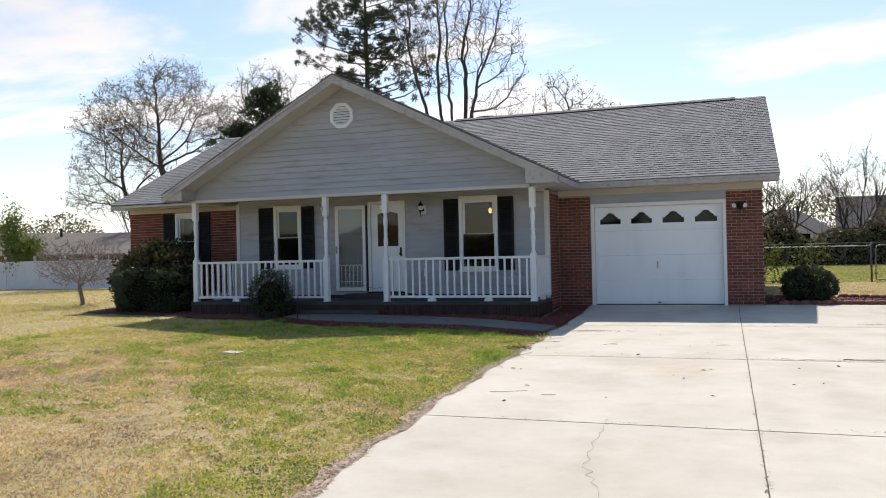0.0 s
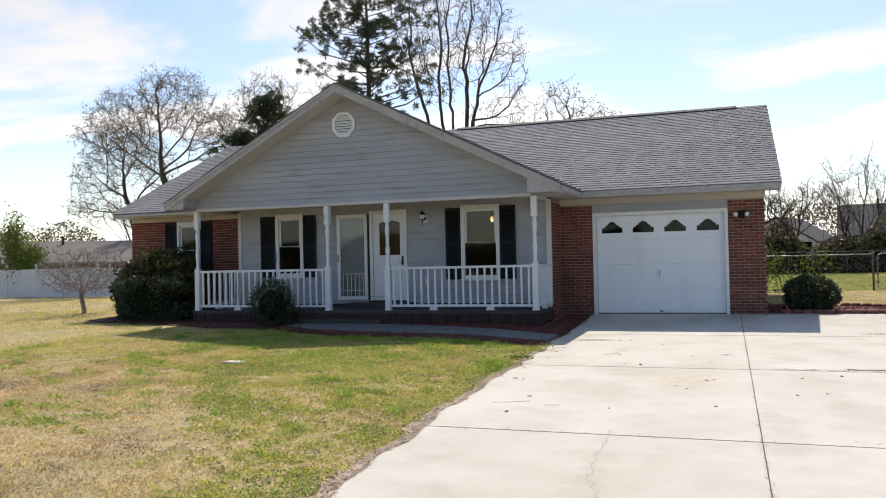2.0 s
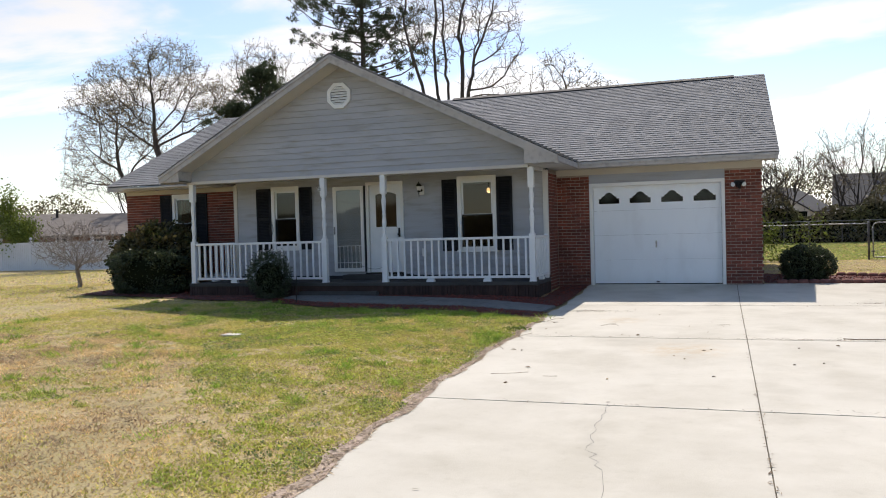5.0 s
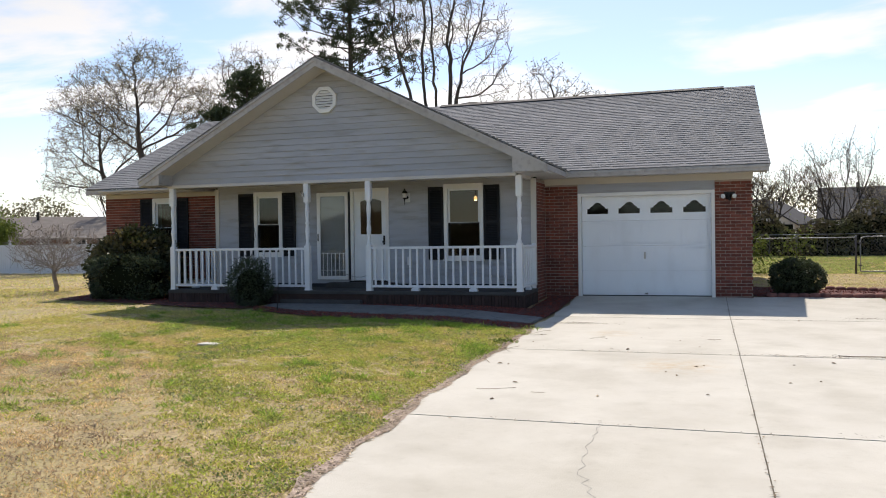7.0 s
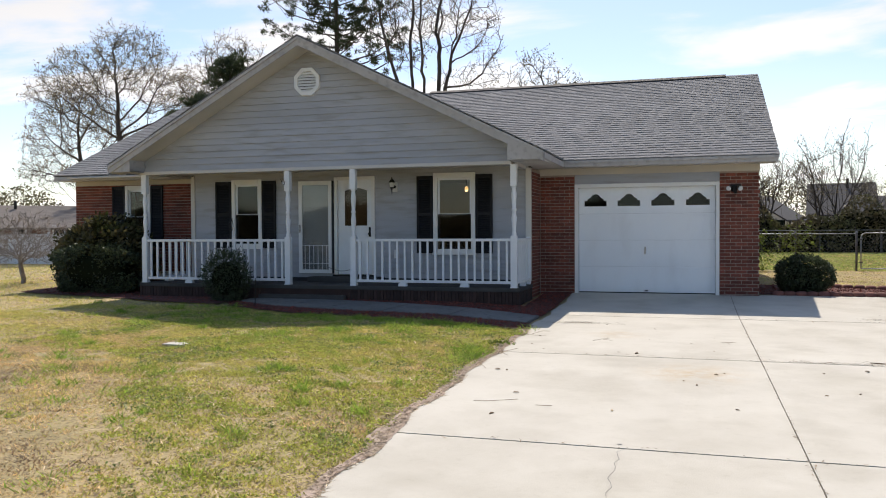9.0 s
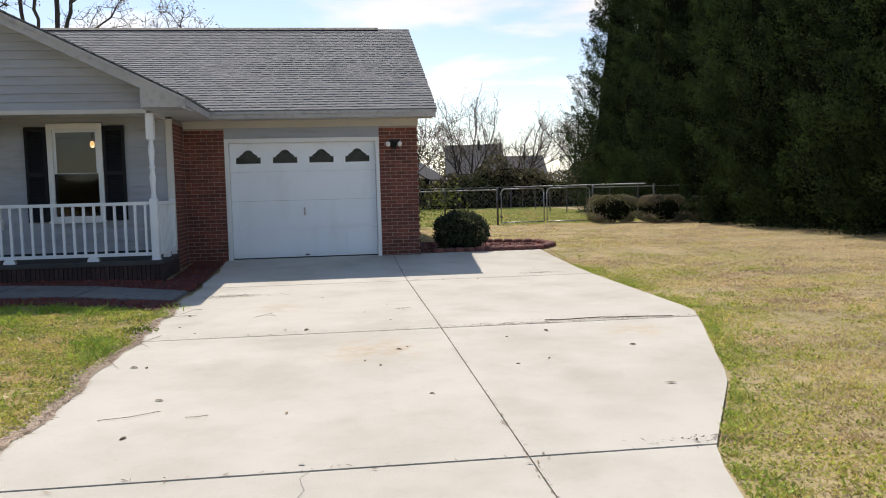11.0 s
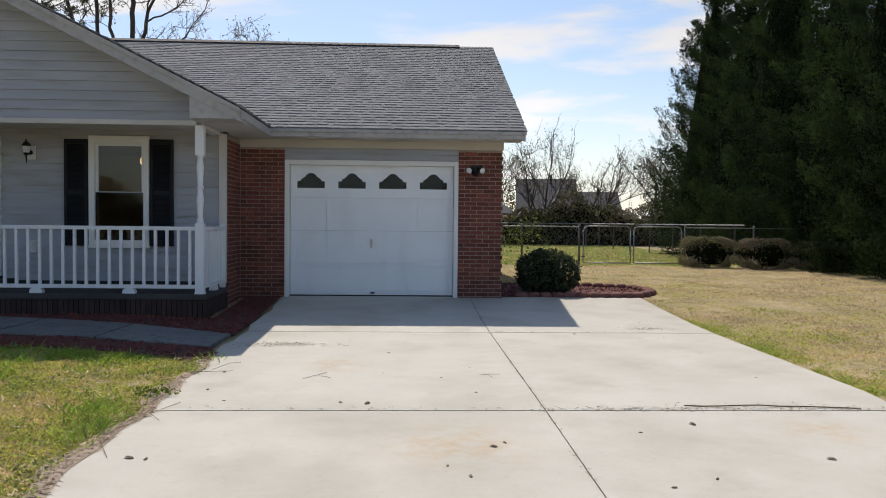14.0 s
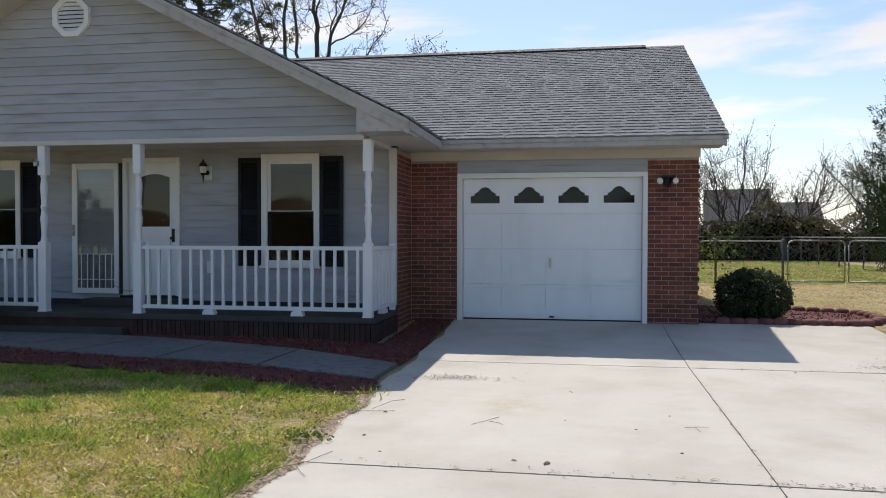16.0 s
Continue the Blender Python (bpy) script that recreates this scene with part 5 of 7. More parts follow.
def crowned_tree(name, x, y, height, r, seed, label, lobes, fork, step=0.42, points=1100, twigs=3, bud_size=0.13, bud_part=0.7, mat="bark", bud="bud", group="", twig_len=0.7, stems=((0, 0),)):
    """A tree that grows limb by limb towards points scattered in its crown's lobes (dx, dy, height, rx, rz), the trunk bare up to fork."""
    r2 = np.random.default_rng(seed)
    z = float(ground_z(x, y)) - 0.05
    t = thing(name, x, y, z, label, "tree", group)
    goal = []
    for dx, dy, h, rx, rz in lobes:
        m = int(points * rx * rx * rz / sum(a[3] * a[3] * a[4] for a in lobes))
        d = r2.normal(size=(m, 3))
        d = d / np.linalg.norm(d, axis=1)[:, None] * (r2.uniform(0.12, 1, m) ** 0.42)[:, None]
        goal.append(d * (rx, rx, rz) + (x + dx, y + dy, z + h))
    goal = np.concatenate(goal)
    nodes, parent = [np.array((x, y, z))], [-1]
    for ox, oy in stems:
        last = 0
        for k in range(1, int(fork / step) + 1):
            f = k / int(fork / step)
            parent.append(last)
            last = len(nodes)
            nodes.append(np.array((x + ox * f ** 1.2 + r2.normal() * 0.03, y + oy * f ** 1.2 + r2.normal() * 0.03, z + fork * f)))
    best = np.full(len(goal), 1e9)
    who = np.zeros(len(goal), dtype=int)
    fresh = list(range(len(nodes)))
    for _ in range(90):
        if not fresh or not len(goal):
            break
        new_pts = np.array([nodes[i] for i in fresh])
        d = np.linalg.norm(goal[:, None, :] - new_pts[None], axis=2)
        k = d.argmin(axis=1)
        dm = d[np.arange(len(goal)), k]
        closer = dm < best
        best[closer], who[closer] = dm[closer], np.array(fresh)[k[closer]]
        alive = best > step * 1.3
        goal, best, who = goal[alive], best[alive], who[alive]
        fresh = []
        for i in np.unique(who):
            pull = goal[who == i] - nodes[i]
            pull = (pull / np.linalg.norm(pull, axis=1)[:, None]).sum(axis=0)
            old = nodes[i] - nodes[parent[i]] if parent[i] >= 0 else np.array((0, 0, step))
            way = pull / (np.linalg.norm(pull) + 1e-6) + old / step * 0.55 + r2.normal(size=3) * 0.22
            fresh.append(len(nodes))
            parent.append(int(i))
            nodes.append(nodes[i] + way / np.linalg.norm(way) * step)
    n = len(nodes)
    kids = [[] for _ in range(n)]
    area = np.zeros(n)
    for i in range(n - 1, 0, -1):
        kids[parent[i]].append(i)
        if not kids[i]:
            area[i] = 1.0
        area[parent[i]] += area[i]
    rad = r * (np.maximum(area, 1.0) / area[0]) ** 0.55
    rad = np.maximum(rad, min(0.012, r * 0.12))
    g, buds = Geo(), []
    for i in range(1, n):
        a = max(rad[i], min(rad[parent[i]], rad[i] * 1.25))
        g.tube(nodes[parent[i]], nodes[i], float(a), float(rad[i]), 8 if rad[i] > 0.1 else 5 if rad[i] > 0.03 else 3, False)
        if rad[i] < 0.035 and nodes[i][2] > z + fork * 0.9:
            way = nodes[i] - nodes[parent[i]]
            for _ in range(twigs):
                d = way / step * 0.6 + r2.normal(size=3) * 0.7 + np.array((0, 0, 0.25))
                q = nodes[i] + d / np.linalg.norm(d) * twig_len * r2.uniform(0.5, 1.2)
                g.tube(nodes[i], q, min(0.011, r * 0.1), min(0.006, r * 0.06), 3, False)
                buds += [q, nodes[i] * 0.5 + q * 0.5, nodes[i] * 0.25 + q * 0.75]
    part("trunk", g, mat, t, smooth=True)
    c = np.array(buds)
    c = c[r2.uniform(0, 1, len(c)) < bud_part]
    if len(c):
        cloud("crown", leaves(c + r2.normal(size=c.shape) * 0.09, bud_size, 0.8), 4, bud, t)
    return t


def pine_tree(x, y, height, width, first, seed, label, limbs=46, tufts=34):
    rnd = random.Random(seed)
    z = float(ground_z(x, y)) - 0.05
    t = thing("pine_tree", x, y, z, label, "tree", "pines behind the house")
    g, c, grow = Geo(), [], []
    g.tube((x, y, z), (x + 0.1, y, z + height * 0.5), 0.24, 0.16, 8, False).tube((x + 0.1, y, z + height * 0.5), (x, y, z + height), 0.16, 0.03, 7, False)
    for i in range(limbs):
        f = i / (limbs - 1)
        h = first + (height - first) * f ** 0.9
        L = width / 2 * (0.35 + 0.75 * math.sin(math.pi * (0.22 + 0.70 * f))) * rnd.uniform(0.4, 1.15)
        a = i * 2.4 + rnd.uniform(-0.8, 0.8)
        p = Vector((x, y, z + h))
        mid = p + Vector((math.cos(a) * L * 0.55, math.sin(a) * L * 0.55, L * 0.12))
        q = mid + Vector((math.cos(a + 0.3) * L * 0.45, math.sin(a + 0.3) * L * 0.45, L * 0.28))
        g.tube(p, mid, 0.055 * (1.2 - f), 0.035 * (1.2 - f), 4, False).tube(mid, q, 0.035 * (1.2 - f), 0.01, 4, False)
        for _ in range(5):
            b = mid.lerp(q, rnd.uniform(0.0, 1.0)) + Vector((rnd.gauss(0, 0.3), rnd.gauss(0, 0.3), rnd.gauss(0.1, 0.16))) * L * 0.42
            g.tube(mid.lerp(q, 0.4), b, 0.016, 0.008, 3, False)
            for _ in range(3):
                p2 = b + Vector((rnd.gauss(0, 0.26), rnd.gauss(0, 0.26), rnd.gauss(0.05, 0.13)))
                d = rng.normal(size=(tufts, 3)) + (0, 0, 0.5)
                d /= np.linalg.norm(d, axis=1)[:, None]
                c.append(np.array(p2) + d * (0.15, 0.15, 0.13))
                grow.append(d * 1.6)
    part("trunk", g, "bark", t)
    cloud("crown", leaves(np.concatenate(c), 0.27, 0.22, grow=np.concatenate(grow)), 4, "needle", t)


crowned_tree("oak_tree", -36.0, 28.0, 15.2, 0.21, 11, "large bare spring tree with dark spreading limbs", [(-2.1, -1.4, 11.6, 2.6, 2.2), (0.3, 0.2, 13.0, 2.6, 2.4), (2.4, 1.7, 10.9, 2.3, 2.2), (-3.5, -2.3, 10.4, 1.8, 1.5), (4.0, 2.8, 11.2, 1.3, 1.5), (-1.0, -0.6, 9.0, 1.6, 1.2)], 5.0, points=2600, twigs=4, bud_part=0.9)
crowned_tree("oak_tree", -40.2, 30.1, 12.0, 0.19, 23, "bare spring tree leaning over the white fence", [(-0.7, -0.5, 10.4, 2.3, 1.9), (-2.0, -1.4, 8.2, 2.2, 1.8), (1.2, 0.8, 8.4, 1.5, 1.6), (-2.4, -1.7, 5.9, 1.9, 0.9)], 3.6, points=1500, twigs=4, bud_part=0.9)
crowned_tree("oak_tree", -31.7, 33.5, 15.5, 0.22, 31, "bare budding tree behind the roof", [(0, 0, 13.3, 2.6, 2.4), (1.5, 1.2, 11.0, 2.6, 2.2), (-1.8, -1.3, 11.2, 2.2, 2.2)], 7.5, points=900)
crowned_tree("oak_tree", -27.5, 37.0, 15.0, 0.20, 37, "bare budding tree behind the roof", [(0, 0, 12.8, 2.6, 2.4), (1.6, 1.3, 10.8, 2.3, 2.1), (-1.7, -1.2, 10.6, 2.0, 2.0)], 7.5, points=800)
crowned_tree("maple_tree", -13.7, 22.3, 17.0, 0.23, 5, "tall bare tree of several dark stems", [(-1.6, -0.5, 13.6, 1.5, 3.4), (0.2, 0.6, 14.4, 1.6, 3.4), (1.9, 0.4, 13.2, 1.6, 3.4), (3.0, 0.9, 11.2, 1.3, 2.2), (-0.3, -0.8, 11.5, 1.5, 2.4), (2.6, 0.5, 8.6, 1.4, 1.0)], 9.0, points=1700, twigs=4, bud_size=0.1, stems=((-1.1, -0.4), (-0.5, 0.3), (0.3, -0.3), (0.9, 0.4), (1.4, 0.1)))
crowned_tree("maple_tree", -9.6, 32.0, 12.3, 0.13, 47, "slim bare tree top above the roof", [(0, 0, 10.8, 1.5, 1.5), (2.2, 0, 9.6, 1.5, 1.1), (-1.2, 0, 9.4, 1.2, 1.0)], 6.5, points=330, step=0.36, twigs=2)
pine_tree(-18.9, 23.5, 18.5, 7.2, 7.6, 3, "tall dark pine with open needle clumps", 84, 32)
pine_tree(-26.4, 25.1, 11.5, 3.4, 5.0, 8, "small dense dark pine behind the roof", 46, 34)
pine_tree(-28.0, 25.0, 9.3, 3.0, 4.0, 9, "small dense dark pine behind the roof", 40, 34)
for i, (x, y, h, s) in enumerate(((3.2, 33, 6.0, 71), (7.0, 34.5, 7.6, 72), (10.5, 36, 6.0, 73), (14.0, 33, 6.8, 74), (17.5, 37, 6.4, 75), (-0.5, 36, 6.0, 76))):
    bare_tree("wild_plum_tree", x, y, h, 0.10, s, "thin bare budding tree above the back thicket", 0.85, 4, (0.05 * (i % 3 - 1), 0), stems=4, fan=0.35, trunk=0.38, bud_part=0.55, bud_size=0.09, mat="bark", group="bare trees behind the yard", thin=0.009)
for i, (x, y, h, s) in enumerate(((-40, 44, 8, 81), (-36, 40, 6.5, 82), (-33, 30, 5.5, 84), (-52, 44, 9, 83))):
    bare_tree("wild_plum_tree", x, y, h, 0.14, s, "bare reddish tree behind the white fence", 0.95, 4, (0, 0), stems=2, fan=0.3, trunk=0.36, bud_part=0.6, bud_size=0.14, group="bare trees behind the fence")
crowned_tree("crape_myrtle", -17.2, 0.1, 2.0, 0.062, 90, "small bare pale-branched tree on the lawn", [(0, 0, 1.25, 1.2, 0.72), (-0.5, 0.3, 1.05, 0.8, 0.5), (0.5, -0.3, 1.1, 0.8, 0.5)], 0.30, step=0.13, points=1300, twigs=2, bud_part=0.0, mat="palebark", twig_len=0.22)

# small leafy tree behind the white fence
t = thing("pear_tree", -44.0, 23.6, -0.6, "small tree in fresh yellow-green leaf behind the fence", "tree")
g, buds = Geo(), []
branches(g, buds, (-44, 23.6, -0.6), (0, 0, 1), 1.75, 0.09, 0, 3, 0.6, 0.03, random.Random(4))
part("trunk", g, "bark", t)
c = np.repeat(np.array([tuple(b) for b in buds]), 36, axis=0)
cloud("crown", leaves(c + rng.normal(size=c.shape) * (0.35, 0.35, 0.5), 0.16, 0.9), 4, "newleaf", t)


def cypress(height, radius, seed):
    """A leyland cypress at the origin: dark core, trunk, and sprays that hang from its limbs."""
    r2 = np.random.default_rng(seed)
    t = thing("cypress_tree", 0, 0, 0, "tall dense dark green cypress in a screening row", "tree", "cypress row")
    part("trunk", Geo().tube((0, 0, -0.2), (0, 0, height * 0.8), 0.16, 0.04, 8), "bark", t)
    shape = lambda f: radius * (np.clip(1.0 - f, 0, 1) ** 0.78) * (0.72 + 0.36 * np.clip(f / 0.28, 0, 1))
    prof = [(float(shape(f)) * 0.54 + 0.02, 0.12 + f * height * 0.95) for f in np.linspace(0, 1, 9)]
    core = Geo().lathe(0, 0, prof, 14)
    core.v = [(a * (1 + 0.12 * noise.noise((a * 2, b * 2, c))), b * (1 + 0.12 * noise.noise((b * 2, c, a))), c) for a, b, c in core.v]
    # added solid core: its colour stands for shade behind the sprays
    part("core", core, "core", t, "near-black core standing in for the shade inside", smooth=True)
    # limbs end in upright feathery plumes, with dark gaps between them
    n, per = 380, 260
    f = r2.uniform(0, 1, n) ** 1.2
    a = r2.uniform(0, 2 * math.pi, n)
    rad = shape(f) * r2.uniform(0.50, 1.10, n)
    foot = np.stack([rad * np.cos(a), rad * np.sin(a), 0.15 + f * height], axis=1)
    way = np.stack([0.75 * np.cos(a), 0.75 * np.sin(a), r2.uniform(0.35, 1.1, n)], axis=1) + r2.normal(size=(n, 3)) * 0.18
    way /= np.linalg.norm(way, axis=1)[:, None]
    size = (0.50 + 0.42 * (1 - f)) * r2.uniform(0.7, 1.3, n)
    u = r2.uniform(0, 1, (n, per, 1))
    spread = r2.normal(size=(n, per, 3)) * (0.30 * (1 - u) ** 0.7 + 0.035) * size[:, None, None] * 0.85
    c = foot[:, None, :] + way[:, None, :] * (u * 1.5 - 0.55) * size[:, None, None] + spread
    c[..., 2] = np.maximum(c[..., 2], 0.05)
    o = np.broadcast_to(way[:, None, :], c.shape) + spread * 1.4
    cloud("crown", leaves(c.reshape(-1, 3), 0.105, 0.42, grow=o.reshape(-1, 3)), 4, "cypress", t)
    return t


cy = [cypress(10.3, 2.75, 1), cypress(11.2, 2.95, 2)]
spots = [(11.9, 20.0), (12.1, 16.9), (12.0, 13.7), (12.2, 10.4), (12.1, 7.2), (12.3, 4.1), (12.2, 0.9), (12.4, -2.3)]
for i, (x, y) in enumerate(spots):
    m = pose(x, y, float(ground_z(x, y)), 0, 0, 70 * i) @ Matrix.Diagonal((1, 1, (1.08, 0.92, 1.14, 0.97, 1.05)[i % 5], 1))
    if i < 2:
        cy[i].matrix_basis = m
    else:
        copy_thing(cy[i % 2], m)


# ---- shrubs and hedges ----
def shrub(name, x, y, rx, ry, h, mat, label, n, size, seed, flat=0.6, square=0.0, group="", z0=None, loose=0.10, stems=True, inside=0.7):
    r2 = np.random.default_rng(seed)
    z = float(ground_z(x, y)) if z0 is None else z0
    t = thing(name, x, y, z, label, "shrub" if "hedge" not in name else "hedge", group)

    def surf(u, v):
        d = np.stack([np.cos(u) * np.sin(v), np.sin(u) * np.sin(v), np.cos(v)], axis=-1)
        if square:
            d = np.sign(d) * np.abs(d) ** (1 - square)
            d = d / np.maximum(np.abs(d).max(axis=-1, keepdims=True), np.linalg.norm(d, axis=-1, keepdims=True) * (1 - square * 0.35))
        return d
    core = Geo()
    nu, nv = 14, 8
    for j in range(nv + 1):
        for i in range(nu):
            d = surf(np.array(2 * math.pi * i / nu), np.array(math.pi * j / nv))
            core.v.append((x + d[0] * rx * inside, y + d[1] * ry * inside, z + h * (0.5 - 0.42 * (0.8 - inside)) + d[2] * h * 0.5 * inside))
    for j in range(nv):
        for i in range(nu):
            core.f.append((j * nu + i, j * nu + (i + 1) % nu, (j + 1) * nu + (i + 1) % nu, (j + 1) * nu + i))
    # added core, coloured as the shade between the leaves
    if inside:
        part("core", core, "core", t, "near-black core standing in for the shade inside", smooth=True)
    u, v = r2.uniform(0, 2 * math.pi, n), np.arccos(r2.uniform(-0.95, 1, n))
    d = surf(u, v)
    lump = 1 + loose * np.sin(3 * u + seed) * np.sin(4 * v + seed) + r2.normal(size=n) * loose * 0.7
    c = np.stack([x + d[:, 0] * rx * lump, y + d[:, 1] * ry * lump, z + h * 0.5 + d[:, 2] * h * 0.5 * lump], axis=1)
    c[:, 2] = np.maximum(c[:, 2], z + 0.04)
    cloud("leaves", leaves(c, size, flat, grow=d * 0.7), 4, mat, t)
    if stems:
        g = Geo()
        for k in range(5):
            a = k * 1.3
            g.tube((x + 0.05 * math.cos(a), y + 0.05 * math.sin(a), z - 0.03), (x + rx * 0.5 * math.cos(a), y + ry * 0.5 * math.sin(a), z + h * 0.5), 0.022, 0.01, 6)
        part("stems", g, "bark", t)
    return t


shrub("boxwood", 1.62, 0.65, 0.50, 0.48, 0.74, "boxwood", "rounded dark green boxwood in red mulch by the garage", 9000, 0.05, 1, 0.8, 0.1)
shrub("boxwood", -9.22, -2.98, 0.42, 0.38, 0.96, "boxwood", "dark upright evergreen shrub before the porch", 5200, 0.075, 2, 0.3, loose=0.16)
shrub("camellia_bush", -13.3, -1.35, 1.02, 0.7, 1.62, "camellia", "large glossy evergreen shrub against the brick wing", 9000, 0.10, 3, 0.9, loose=0.13)
shrub("clipped_hedge", -13.05, -2.0, 0.95, 0.42, 1.02, "boxwood", "low dark clipped hedge below the large shrub", 9000, 0.06, 4, 0.8, 0.5, loose=0.09)
shrub("camellia_bush", -14.25, -1.2, 0.45, 0.5, 1.3, "camellia", "loose glossy shrub at the corner of the wing", 4200, 0.10, 5, 0.9, loose=0.18)
shrub("clipped_hedge", 7.95, 10.0, 0.72, 0.5, 0.88, "hedge_dry", "clipped brownish winter hedge beside the gate", 6500, 0.05, 6, 0.8, 0.6, "clipped hedges", loose=0.05)
shrub("clipped_hedge", 9.4, 9.4, 0.68, 0.5, 0.85, "hedge_dry", "clipped brownish green hedge under the cypress row", 6500, 0.05, 7, 0.8, 0.6, "clipped hedges", loose=0.05)
shrub("clipped_hedge", 10.7, 8.7, 0.6, 0.5, 0.8, "hedge_dry", "clipped shaded hedge under the cypress row", 5000, 0.05, 8, 0.8, 0.6, "clipped hedges", loose=0.05)
shrub("vine_bush", 1.3, 10.4, 0.5, 0.16, 1.25, "newleaf", "leafy green vine climbing the wire fence", 800, 0.09, 9, 0.9, loose=0.5, stems=False, inside=0)
shrub("vine_bush", 2.6, 10.45, 0.5, 0.12, 1.05, "newleaf", "leafy green vine climbing the wire fence", 330, 0.08, 10, 0.9, loose=0.5, stems=False, z0=0.35, inside=0)

# thicket along the back of the yard
thick = thing("thicket", 8, 33, 0, "tangled dark thicket along the back of the yard", "thicket", kind="stuff")
n = 26000
u = rng.uniform(-12, 30, n)
hgt = 2.3 + 0.6 * np.sin(u * 0.9) + 0.35 * np.sin(u * 2.3 + 1)
c = np.stack([u, 32.5 + rng.uniform(-0.7, 1.2, n), hgt * rng.uniform(0, 1, n) ** 0.8], axis=1)
cloud("leaves", leaves(c, 0.22, 0.8), 4, "thicket", thick)
g = Geo()
for i in range(260):
    x, y = random.uniform(-12, 30), 32.5 + random.uniform(-0.4, 0.8)
    g.tube((x, y, -0.05), (x + random.uniform(-0.5, 0.5), y, random.uniform(1.5, 3.4)), 0.02, 0.006, 4, False)
part("stems", g, "bark", thick)
# near-black boxes fill the thicket in place of its inner shade
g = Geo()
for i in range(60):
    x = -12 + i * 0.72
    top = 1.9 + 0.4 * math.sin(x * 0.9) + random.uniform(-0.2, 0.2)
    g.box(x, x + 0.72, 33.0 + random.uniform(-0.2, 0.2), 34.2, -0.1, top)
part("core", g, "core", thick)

# far woods, and an added unseen stretch behind the camera
woods = thing("far_woods", 0, 0, -0.6, "distant bare and evergreen tree line, with an added unseen stretch behind the camera", "trees", kind="stuff")
n = 190000
a = rng.uniform(-math.pi, math.pi, n)
# nearer stretch behind the camera is added to dim reflections and fill light
d = np.where(np.cos(a) < -0.1, rng.uniform(62, 90, n), rng.uniform(165, 215, n))
top = (7.5 + 2.5 * np.sin(a * 21) + 1.5 * np.sin(a * 57 + 2)) * np.where(np.cos(a) < -0.1, 0.5, 1.0)
c = np.stack([d * np.sin(a), d * np.cos(a) - 14, top * rng.uniform(0, 1, n) ** 0.7], axis=1)
cloud("crowns", leaves(c, 0.6, 0.9), 4, "thicket", woods)


# ---- fences ----
def chain_link(x0, x1, y0, y1, h, gate=False):
    """Diamond wire between two posts."""
    g = Geo()
    p, q = Vector((x0, y0, 0)), Vector((x1, y1, 0))
    d = (q - p).normalized()
    L = (q - p).length
    s, w = 0.11, 0.0012
    up = Vector((0, 0, 1))
    k = -h
    while k < L:
        for sign in (1, -1):
            a0, a1 = (k, k + h) if sign > 0 else (k + h, k)
            pts = []
            for f in (0.0, 1.0):
                pts.append((a0 + (a1 - a0) * f, h * f))
            (ua, za), (ub, zb) = pts
            if ua > ub:
                (ua, za), (ub, zb) = (ub, zb), (ua, za)
            if ub <= 0 or ua >= L:
                continue
            fa, fb = max(0, (0 - ua) / (ub - ua)), min(1, (L - ua) / (ub - ua))
            A = p + d * (ua + (ub - ua) * fa) + up * (0.05 + za + (zb - za) * fa)
            B = p + d * (ua + (ub - ua) * fb) + up * (0.05 + za + (zb - za) * fb)
            nrm = (B - A).cross(d.cross(up)).normalized() * w
            g.add([tuple(A - nrm), tuple(A + nrm), tuple(B + nrm), tuple(B - nrm)], [(0, 1, 2, 3)])
        k += s
    return g


yard = thing("wire_fence", 4.0, 10.55, 0, "grey chain-link fence between house and hedges", "fence")
for x in (0.9, 2.58, 4.3, 7.5, 9.6):
    p = part("post", Geo().tube((x, 10.55, -0.05), (x, 10.55, 1.16), 0.032, n=10), "rust", yard, smooth=True)
    part("cap", Geo().lathe(x, 10.55, [(0.036, 1.15), (0.038, 1.18), (0.02, 1.21)], 10), "steel", p)
for a, b in ((0.75, 4.3), (7.5, 11.6)):
    part("top_rail", Geo().tube((a, 10.55, 1.13), (b, 10.55, 1.13), 0.017, n=8), "steel", yard)
    part("mesh", chain_link(a, b, 10.55, 10.55, 1.05), "steel", yard, "galvanised diamond wire")
for a, b in ((4.42, 5.84), (5.94, 7.38)):
    gate = thing("wire_gate", (a + b) / 2, 10.55, 0, "closed chain-link gate leaf with a rounded tube frame", "gate", "double gate")
    tubes = Geo()
    corner = 0.12
    line = [(a, 0.06), (a, 1.15 - corner), (a + corner * 0.3, 1.15 - corner * 0.3), (a + corner, 1.15), (b - corner, 1.15), (b - corner * 0.3, 1.15 - corner * 0.3), (b, 1.15 - corner), (b, 0.06), (a, 0.06)]
    for (xa, za), (xb, zb) in zip(line, line[1:]):
        tubes.tube((xa, 10.52, za), (xb, 10.52, zb), 0.019, n=8)
    part("gate_frame", tubes, "steel", gate, smooth=True)
    part("mesh", chain_link(a + 0.02, b - 0.02, 10.52, 10.52, 1.02), "steel", gate)
    for z in (0.25, 0.95):
        part("hinge", Geo().box((a if a < 5 else b) - 0.05, (a if a < 5 else b) + 0.05, 10.49, 10.58, z - 0.02, z + 0.02), "rust", gate)
side = thing("wire_fence", 9.2, 21, 0, "chain-link fence along the side and back of the yard", "fence")
for i in range(8):
    y = 11.5 + i * 2.9
    part("post", Geo().tube((9.4 - 0.02 * i, y, -0.05), (9.4 - 0.02 * i, y, 1.25), 0.028, n=8), "rust", side)
part("top_rail", Geo().tube((9.4, 10.8, 1.22), (9.2, 31.8, 1.22), 0.02, n=8), "steel", side)
